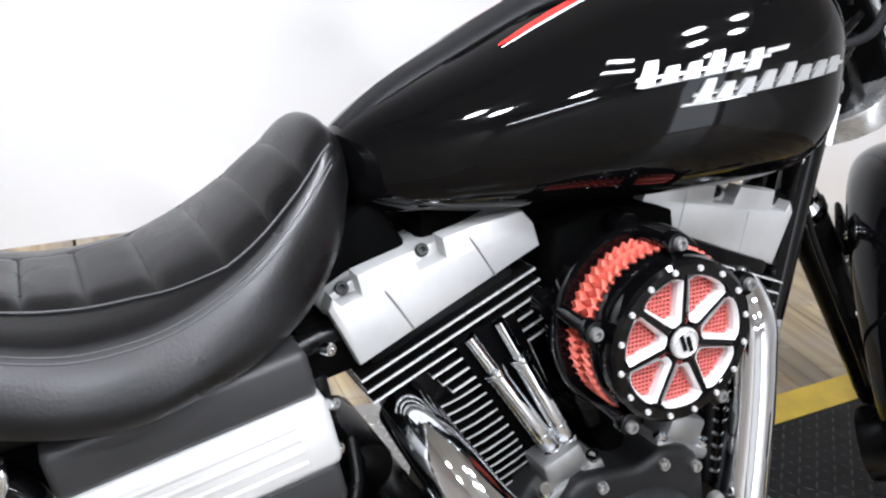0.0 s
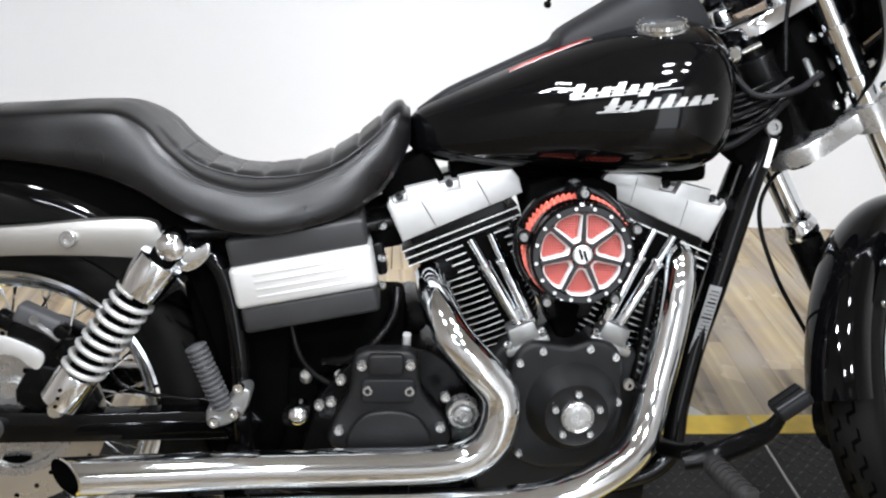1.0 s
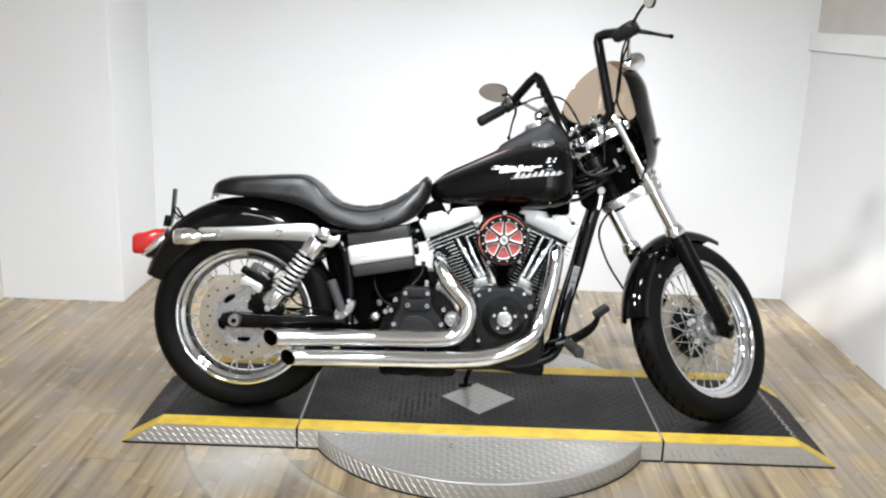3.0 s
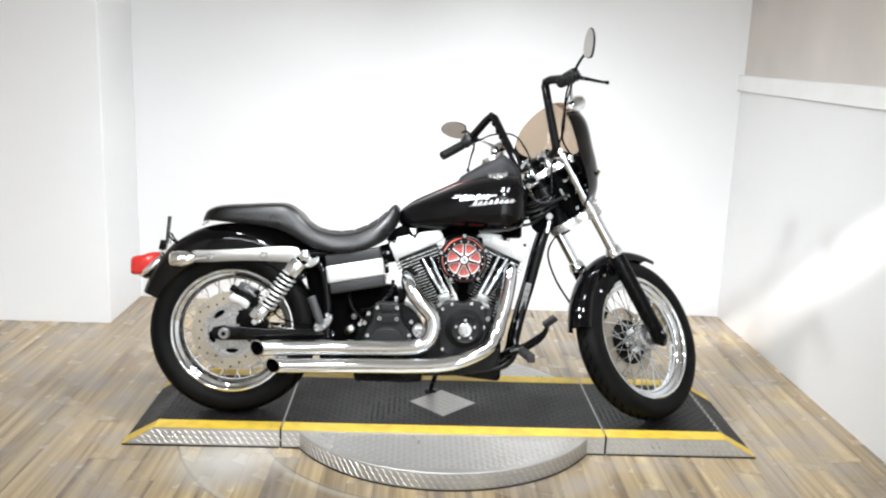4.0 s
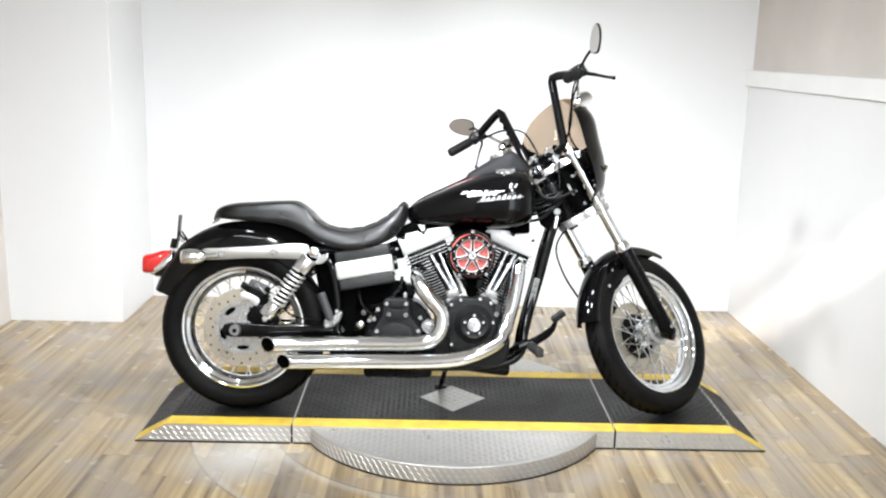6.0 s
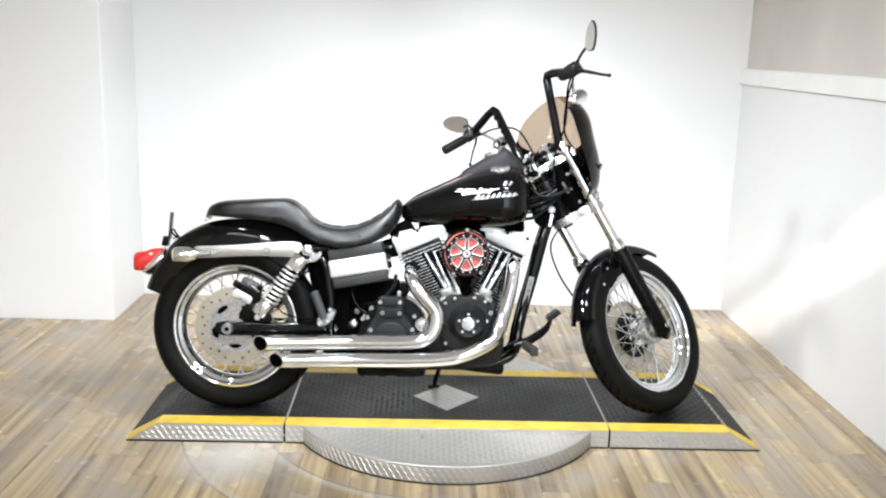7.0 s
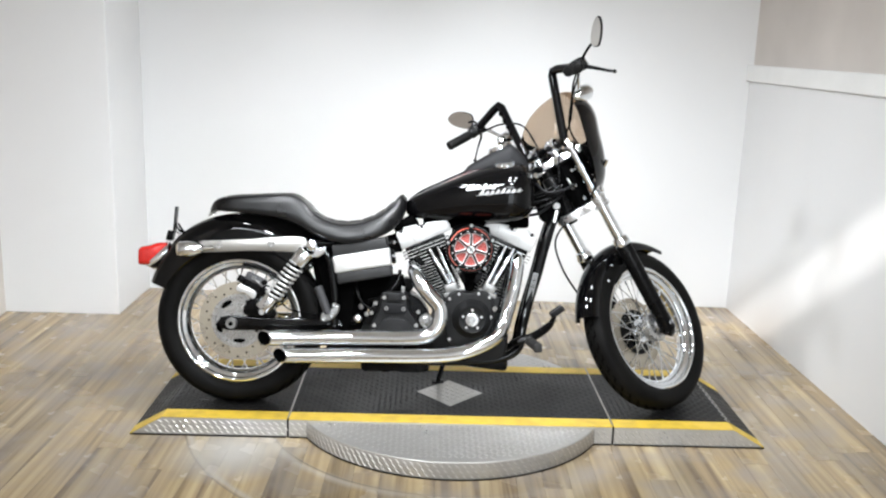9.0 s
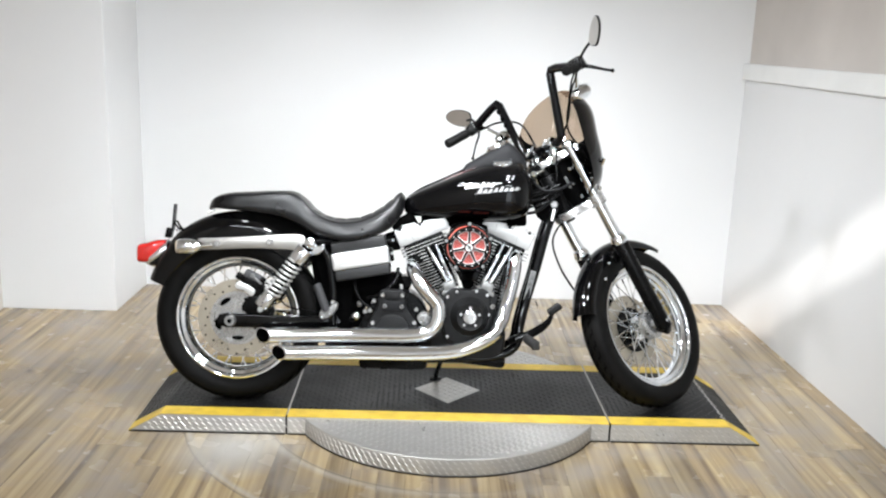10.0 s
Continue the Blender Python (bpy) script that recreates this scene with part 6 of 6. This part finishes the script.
# ---- front end ----
for s in (-1, 1):
    v = s * 0.104
    bm = rod(bmesh.new(), (FORK, v, 0.33), (FORK, v, 0.80), 0.0225, seg=32)
    tube = sp("fork_tube", bm, CHROME, "chrome fork tube")
    bm = rod(bmesh.new(), (FORK, v, -0.030), (FORK, v, 0.362), 0.0315, seg=32, bevel=0.004)
    rod(bm, (FORK + 0.010, v + s * 0.006, -0.046), (FORK + 0.010, v - s * 0.03, -0.046 + 0.02), 0.020, seg=20, bevel=0.003)
    box(bm, (0.05, 0.034, 0.05), pose(FORK, v - s * 0.012, -0.012), 0.012, 3)
    slider = sp("fork_slider", bm, SATIN, "satin black fork slider")
    bm = lathe(bmesh.new(), [(0.0235, 0.0), (0.033, 0.0), (0.035, 0.006), (0.034, 0.020), (0.030, 0.026), (0.0295, 0.036), (0.0235, 0.040)], pose(FORK, v, 0.358), 36, True)
    sp("fork_collar", bm, CHROME, "chrome fork collar")
    bm = lathe(bmesh.new(), [(0.0, 0.022), (0.012, 0.022), (0.022, 0.016), (0.027, 0.004), (0.027, -0.006), (0, -0.006)], pose(FORK, v, 0.805), 28)
    sp("fork_cap", bm, CHROME, "chrome fork cap")
    bm = lathe(bmesh.new(), [(0.024, 0), (0.032, 0), (0.032, 0.045), (0.024, 0.045)], pose(FORK, v, 0.535), 32, True)
    sp("lower_clamp", bm, BRIGHT, "satin metal fork clamp")
bm = slab(bmesh.new(), smooth_outline([(-0.03, -0.035), (0.04, -0.085), (FORK + 0.02, -0.138), (FORK + 0.036, -0.10), (FORK + 0.02, -0.05), (FORK + 0.016, 0.05), (FORK + 0.036, 0.10), (FORK + 0.02, 0.138), (0.04, 0.085), (-0.03, 0.035)], 3), pose(0, 0, 0.772), 0.026, 0.005)
sp("upper_triple_clamp", bm, CHROME, "chrome upper triple clamp")
bm = slab(bmesh.new(), smooth_outline([(-0.035, -0.04), (0.04, -0.085), (FORK + 0.01, -0.136), (FORK + 0.034, -0.10), (FORK + 0.01, -0.05), (FORK + 0.006, 0.05), (FORK + 0.034, 0.10), (FORK + 0.01, 0.136), (0.04, 0.085), (-0.035, 0.04)], 3), pose(0, 0, 0.542), 0.032, 0.006)
sp("lower_triple_clamp", bm, BRIGHT, "satin metal lower triple clamp")
sp("steering_stem", rod(bmesh.new(), (0, 0, 0.53), (0, 0, 0.80), 0.022), SATIN, "black steering stem")
sp("axle", rod(bmesh.new(), (FORK, -0.135, 0), (FORK, 0.135, 0), 0.010), CHROME, "chrome front axle")

bm = arc_fender(Vector((FORK, 0, 0)), Matrix(), 0.373, 0.326, 0.054, 40, 147, 36, 0.003, True,
                tail=lambda f: (0.373 + 0.004 * max(0, (f - 0.8) / 0.2), 0.340 - 0.018 * min(1, f / 0.3) + 0.004 * max(0, (f - 0.85) / 0.15), 0.054))
ff = sp("front_fender", bm, GLOSS, "gloss black front fender")
for s in (-1, 1):
    bm = box(bmesh.new(), (0.075, 0.010, 0.050), pose(FORK + 0.005, s * 0.064, 0.315), 0.006)
    bm.transform(STEER)
    part("fender_bracket", bm, SATIN, ff, "black fender bracket")
    for du, dw in ((-0.065, 0.31), (-0.13, 0.268), (-0.022, 0.322), (0.03, 0.30)):
        bolt(STEER @ Vector((FORK + du, s * 0.0545, dw)), STEER.to_3x3() @ Vector((0, s, 0)), ff, 0.0065, 0.006)
    bm = rod(bmesh.new(), (FORK - 0.215, s * 0.068, 0.252), (FORK - 0.205, s * 0.072, 0.180), 0.006, seg=10)
bm = side_slab(smooth_outline([(-0.075, -0.01), (-0.135, 0.02), (-0.150, 0.085), (-0.105, 0.125), (-0.055, 0.095), (-0.045, 0.03)], 4), 0.105, 0.050, 0.01)
sp("front_brake_caliper", bm, SATIN, "black front brake caliper")

# handlebar, grips, levers, mirrors, signals
bar_r = 0.0175
LIFT = 0.012
pts = [(-0.050, -0.362, 1.041), (0.085, -0.319, 1.044), (0.126, -0.200, 1.083), (0.132, -0.166, 1.088), (0.128, -0.156, 1.076), (0.062, -0.112, 0.850), (0.056, -0.095, 0.838), (0.052, 0.0, 0.838)]
right = smooth_path(pts[:2], 4) + [Vector(p) for p in pts[2:]]
right = [p + Vector((0, 0, LIFT if p.z > 0.9 else 0)) for p in right]
full = right + [Vector((p.x, -p.y, p.z)) for p in right[-2::-1]]
bars = sp("handlebar", pipe(bmesh.new(), full, bar_r, 18, 1, smooth=False), GLOSS, "black tall handlebar")
bm = bmesh.new()
for s in (-1, 1):
    rod(bm, (0.045, s * 0.050, 0.785), (0.050, s * 0.050, 0.825), 0.019, 0.017, seg=24, bevel=0.002)
    rod(bm, (0.052, s * 0.028, 0.840), (0.052, s * 0.072, 0.840), 0.0265, seg=28, bevel=0.004)
    for du in (-0.017, 0.017):
        rod(bm, (0.052 + du, s * 0.050, 0.852), (0.052 + du, s * 0.050, 0.868), 0.0055, seg=12, bevel=0.001)
for s in (1,):
    top, low = Vector((0.128, s * 0.156, 1.076 + LIFT)), Vector((0.062, s * 0.112, 0.850))
    for k, f in enumerate((0.10, 0.24, 0.37, 0.49)):
        p = top + (low - top) * f + Vector((-0.0185 + 0.001 * k, 0, 0))
        ring = lathe(bmesh.new(), [(0.0066 - 0.0006 * k, -0.006), (0.0100 - 0.0006 * k, -0.006), (0.0100 - 0.0006 * k, 0.006), (0.0066 - 0.0006 * k, 0.006)], along(p, p + Vector((0, -1, 0))), 20, True)
        sp("gusset_ring", ring, GLOSS, "pierced black gusset of the bar", bars)
riser = sp("handlebar_riser", bm, CHROME, "chrome handlebar riser clamp")
for s in (-1, 1):
    S3 = lambda u, v, w: (u, s * v, w + LIFT)
    a, b = Vector(S3(-0.052, 0.3626, 1.041)), Vector(S3(0.060, 0.327, 1.0435))
    grip = sp("grip", rod(bmesh.new(), a, b, 0.0185, seg=24, bevel=0.004), RUBBER, "black rubber grip", bars)
    for k in range(9):
        p, q = a + (b - a) * (0.06 + 0.1 * k), a + (b - a) * (0.10 + 0.1 * k)
        sp("grip_ring", rod(bmesh.new(), p, q, 0.0200, seg=20), RUBBER, "", bars)
    bm = rod(bmesh.new(), Vector(S3(0.062, 0.3265, 1.044)), Vector(S3(0.100, 0.300, 1.050)), 0.024, seg=20, bevel=0.005)
    box(bm, (0.040, 0.050, 0.046), pose(*S3(0.088, 0.312, 1.050), 0, 0, s * -25), 0.008, 3)
    box(bm, (0.050, 0.030, 0.030), pose(*S3(0.118, 0.318, 1.040), 0, 0, s * -25), 0.006, 3)
    if s < 0:
        box(bm, (0.060, 0.055, 0.040), pose(*S3(0.125, 0.295, 1.058), 0, 0, 20), 0.010, 3)
    ctl = sp("switch_housing", bm, SATIN, "black switch and lever housing", bars)
    lf = 0.022 if s < 0 else 0.0
    bm = pipe(bmesh.new(), [S3(0.122, 0.318, 1.036), S3(0.128, 0.345, 1.010 + 0.25 * lf), S3(0.120, 0.375, 0.985 + 0.55 * lf), S3(0.116, 0.405, 0.958 + 0.85 * lf), S3(0.116, 0.424, 0.943 + lf)], [0.009, 0.008, 0.0065, 0.006, 0.006], 10, 5, flat=0.6)
    bmesh.ops.create_uvsphere(bm, u_segments=12, v_segments=8, radius=0.008, matrix=Matrix.Translation(S3(0.116, 0.428, 0.940 + lf)))
    sp("lever", bm, SATIN, "black hand lever", bars)
    # mirror
    foot, mid_ = Vector(S3(0.125, 0.318, 1.066)), Vector(S3(0.141 if s < 0 else 0.150, 0.421, 1.126))
    bm = pipe(bmesh.new(), [foot, foot + (mid_ - foot) * 0.35 + Vector((0.014, 0, 0.004)), foot + (mid_ - foot) * (0.84 if s < 0 else 0.72) + Vector((0.036 if s < 0 else 0.016, 0, -0.002 if s < 0 else -0.010))], 0.0055, 10)
    stem = sp("mirror_stem", bm, SATIN, "black mirror stem")
    long_ = Vector((0, 0.103, 0.060) if s > 0 else (0.25, -0.5, 0.82))
    long_.normalize()
    face = Vector((-0.93, -0.30, 0.10) if s > 0 else (-0.86, 0.25, 0.41)).normalized()
    short = face.cross(long_).normalized()
    long_ = short.cross(face).normalized()
    mm = Matrix((long_, short, face)).transposed().to_4x4()
    mm.translation = mid_
    out = smooth_outline([(-0.060, -0.016), (-0.045, -0.033), (0.0, -0.039), (0.040, -0.030), (0.064, -0.006), (0.054, 0.015), (0.02, 0.030), (-0.03, 0.034), (-0.058, 0.018)], 4)
    if s < 0:
        out = [(x * 0.90, y * 0.90) for x, y in out]
    bm = slab(bmesh.new(), out, mm @ pose(0, 0, -0.006), 0.008, 0.002)
    sp("mirror_shell", bm, SATIN, "black mirror shell", stem)
    bm = slab(bmesh.new(), [(x * 0.95, y * 0.94) for x, y in out], mm @ pose(0, 0, 0.0022), 0.0008)
    sp("mirror_glass", bm, MIRROR, "mirror glass", stem, smooth=False)
    # front turn signal
    sm = along(S3(0.178, 0.231, 0.952), S3(0.098, 0.231, 0.952))
    bm = lathe(bmesh.new(), [(0, 0.0), (0.027, 0.0), (0.030, 0.004), (0.0305, 0.030), (0.027, 0.055), (0.018, 0.076), (0.008, 0.086), (0, 0.087)], sm, 32)
    rod(bm, S3(0.130, 0.231, 0.965), S3(0.118, 0.280, 1.030), 0.007, seg=12)
    sig = sp("front_turn_signal", bm, CHROME, "chrome bullet turn signal")
    sp("lens", lathe(bmesh.new(), [(0.0265, 0.002), (0.024, -0.006), (0.012, -0.009), (0, -0.0095)], sm, 24), AMBER, "smoked lens", sig)

# ---- quarter fairing and screen ----
FAIR = dense([(0.585, 0.050, 0.095, 0.170), (0.63, 0.055, 0.155, 0.185), (0.70, 0.058, 0.188, 0.224), (0.78, 0.080, 0.193, 0.240), (0.86, 0.118, 0.186, 0.248), (0.92, 0.158, 0.164, 0.205), (0.970, 0.195, 0.122, 0.150), (0.998, 0.240, 0.070, 0.080), (1.008, 0.270, 0.020, 0.03)], 4)
PH = 36
FAIR_ROWS = [(r[0] + (0.016 if r[0] > 0.75 else 0.016 * (r[0] - 0.585) / 0.165), r[1], r[2], r[3]) for r in FAIR]


def fair_at(w, phi):
    ur, hw, D = lerp_table(FAIR_ROWS, w)
    return Vector((ur + D * math.cos(radians(phi)), hw * math.sin(radians(phi)), w))


screen_bm, shell_bm = bmesh.new(), bmesh.new()
for bm, want in ((screen_bm, True), (shell_bm, False)):
    grid = []
    for q in range(PH + 1):
        phi = -90 + 180 * q / PH
        edge = 0.788 + (0.155 * (phi / 90) ** 2 if phi > 0 else 0.165 * min(1, abs(phi) / 62) ** 1.15)
        lo, hi = (edge, FAIR_ROWS[-1][0]) if want else (FAIR_ROWS[0][0], edge)
        grid.append([bm.verts.new(fair_at(lo + (hi - lo) * k / 24, phi)) for k in range(25)])
    for a, b in zip(grid, grid[1:]):
        for p, q, r, t in zip(a, a[1:], b[1:], b):
            bm.faces.new((p, q, r, t))
    bmesh.ops.recalc_face_normals(bm, faces=bm.faces)
    bmesh.ops.solidify(bm, geom=bm.faces[:] + bm.edges[:] + bm.verts[:], thickness=0.004 if not want else 0.003)
fairing = sp("quarter_fairing", shell_bm, GLOSS, "gloss black quarter fairing")
screen = sp("windscreen", screen_bm, SCREEN, "brown smoked windscreen", fairing)
bm = lathe(bmesh.new(), [(0, 0.0), (0.05, 0.0), (0.085, 0.05), (0.092, 0.10), (0.092, 0.13), (0, 0.14)], along((0.10, 0, 0.695), (0.245, 0, 0.72)), 36)
sp("headlamp", bm, SATIN, "black headlamp shell")
for s in (-1, 1):
    bm = pipe(bmesh.new(), [(FORK + 0.02, s * 0.118, 0.66), (FORK + 0.06, s * 0.150, 0.67), (FORK + 0.07, s * 0.180, 0.69)], 0.008, 8)
    sp("fairing_mount", bm, CHROME, "chrome fairing mount", fairing)
    for w in (0.61, 0.70):
        bm = lathe(bmesh.new(), [(0.0225, 0), (0.029, 0), (0.029, 0.022), (0.0225, 0.022)], pose(FORK, s * 0.104, w), 28, True)
        box(bm, (0.018, 0.022, 0.018), pose(FORK + 0.030, s * 0.115, w + 0.011), 0.003)
        sp("mount_clamp", bm, CHROME, "chrome fairing clamp", fairing)

# ---- cables and clutter round the neck ----
def cable(name, points, r, material=SATIN, label="", steer=True):
    bm = pipe(bmesh.new(), points, r, 8, 8)
    return (sp if steer else bp)(name, bm, material, label)


cable("brake_hose", [(0.11, -0.285, 1.035), (0.100, -0.20, 0.96), (0.090, -0.135, 0.86), (0.112, -0.132, 0.74), (0.128, -0.095, 0.662), (0.139, -0.070, 0.590), (0.090, -0.060, 0.548), (0.0, -0.01, 0.548), (-0.045, 0.04, 0.530), (-0.094, 0.060, 0.485), (-0.121, 0.060, 0.383), (-0.105, 0.065, 0.27), (-0.08, 0.075, 0.15)], 0.0040, SATIN, "black front brake hose")
cable("clutch_cable", [(0.10, 0.29, 1.04), (0.150, 0.225, 1.03), (0.170, 0.14, 0.98), (0.120, 0.08, 0.88), (0.07, 0.05, 0.76), (0.02, 0.05, 0.64)], 0.0042, SATIN, "black clutch cable")
cable("throttle_cable", [(0.095, -0.29, 1.045), (0.105, -0.23, 1.00), (0.095, -0.16, 0.90), (0.03, -0.08, 0.80), (-0.02, -0.05, 0.70)], 0.0040, SATIN, "black throttle cable")
for k, (dy, dz) in enumerate(((-0.042, 0.0), (-0.052, -0.022), (-0.046, -0.045), (-0.056, 0.026))):
    bp("wiring_loom", pipe(bmesh.new(), [(0.27, dy + 0.01, 0.815 + dz), (0.32, dy, 0.828 + dz), (0.365, dy - 0.006, 0.850 + dz * 0.7), (0.405, dy, 0.880 + dz * 0.5)], 0.005 if k % 2 else 0.0065, 8), SATIN if k % 2 else PLASTIC, "black wiring loom")
bp("wiring_loom", pipe(bmesh.new(), [(0.30, -0.06, 0.90), (0.34, -0.075, 0.865), (0.40, -0.075, 0.872), (0.455, -0.05, 0.90)], 0.0055, 10), PLASTIC, "black wiring loom")
for k in range(4):
    p0 = Vector((0.296, -0.062, 0.858 - 0.020 * k))
    bp("cooling_fin", pipe(bmesh.new(), [p0, p0 + Vector((0.035, -0.006, 0.012)), p0 + Vector((0.075, 0.0, 0.030))], 0.0032, 8), SATIN, "thin black edge at the neck")
bp("ignition_lock", lathe(bmesh.new(), [(0.0, 0.016), (0.008, 0.016), (0.013, 0.010), (0.014, -0.01), (0, -0.01)], along((0.297, -0.075, 0.925), (0.27, -0.2, 0.96)), 24), CHROME, "small chrome ignition lock")
bp("choke_lever", rod(bmesh.new(), (0.300, -0.078, 0.926), (0.335, -0.085, 0.945), 0.004), CHROME, "small chrome lever")
sp("cable_spring", pipe(bmesh.new(), [(0.012 + 0.0042 * math.cos(t), -0.072 + 0.0042 * math.sin(t), 0.70 - 0.00055 * t) for t in [k * 0.6 for k in range(150)]], 0.0011, 6, 1, smooth=False), CAST, "wound wire cable sleeve")
sp("lamp_ring", pipe(bmesh.new(), [(0.10 + 0.012 * math.cos(t), 0.075 * math.sin(t) - 0.01, 0.645 - 0.070 * math.cos(t)) for t in [0.15 * k - 0.9 for k in range(13)]], 0.0055, 10, 1, smooth=False), CHROME, "chrome ring under the headlamp")
for u, v, w in ((0.085, -0.135, 0.595), (0.080, -0.134, 0.64), (0.05, -0.065, 0.60), (0.045, -0.06, 0.66), (0.055, -0.07, 0.72), (0.06, -0.02, 0.68)):
    bolt(STEER @ Vector((u, v, w)), STEER.to_3x3() @ Vector((0, -1, 0.1)), bike, 0.009, 0.010)
# added block hides the wall between the forks, near black as shade
sp("fork_shade_block", box(bmesh.new(), (0.085, 0.130, 0.19), pose(0.062, 0.0, 0.665), 0.012), GAPBLACK, "added block between the forks, near black for shade")
bp("key_tag", box(bmesh.new(), (0.010, 0.002, 0.048), pose(0.384, -0.050, 0.770, 0, 10, 0), 0.0009), TRIM, "small white tag hanging at the neck")

# hoses and fittings under the side box
for place in ((-0.373, -0.085, 0.392), (-0.317, -0.090, 0.394)):
    bolt(place, (0, -0.6, 0.8), bike, 0.010, 0.014, STAINLESS)
bp("breather_hose", pipe(bmesh.new(), [(-0.225, -0.060, 0.540), (-0.232, -0.085, 0.500), (-0.262, -0.105, 0.460), (-0.300, -0.100, 0.432), (-0.345, -0.085, 0.420)], 0.0075, 10), SATIN, "black rubber breather hose")
bp("vent_hose", pipe(bmesh.new(), [(-0.400, -0.070, 0.500), (-0.385, -0.090, 0.440), (-0.360, -0.095, 0.405), (-0.330, -0.095, 0.385)], 0.0055, 10), SATIN, "thin black vent hose")
bp("speed_sensor", rod(bmesh.new(), (-0.210, -0.110, 0.455), (-0.210, -0.118, 0.480), 0.007, bevel=0.001), BAND, "small pale sensor plug")
bp("oil_line", pipe(bmesh.new(), [(0.147, -0.150, 0.407), (0.165, -0.150, 0.400), (0.180, -0.120, 0.395), (0.190, -0.060, 0.400)], 0.0075, 10), SATIN, "black oil line")
bolt((0.147, -0.148, 0.407), (-0.2, -1, 0), bike, 0.009, 0.010, STAINLESS)

boards()
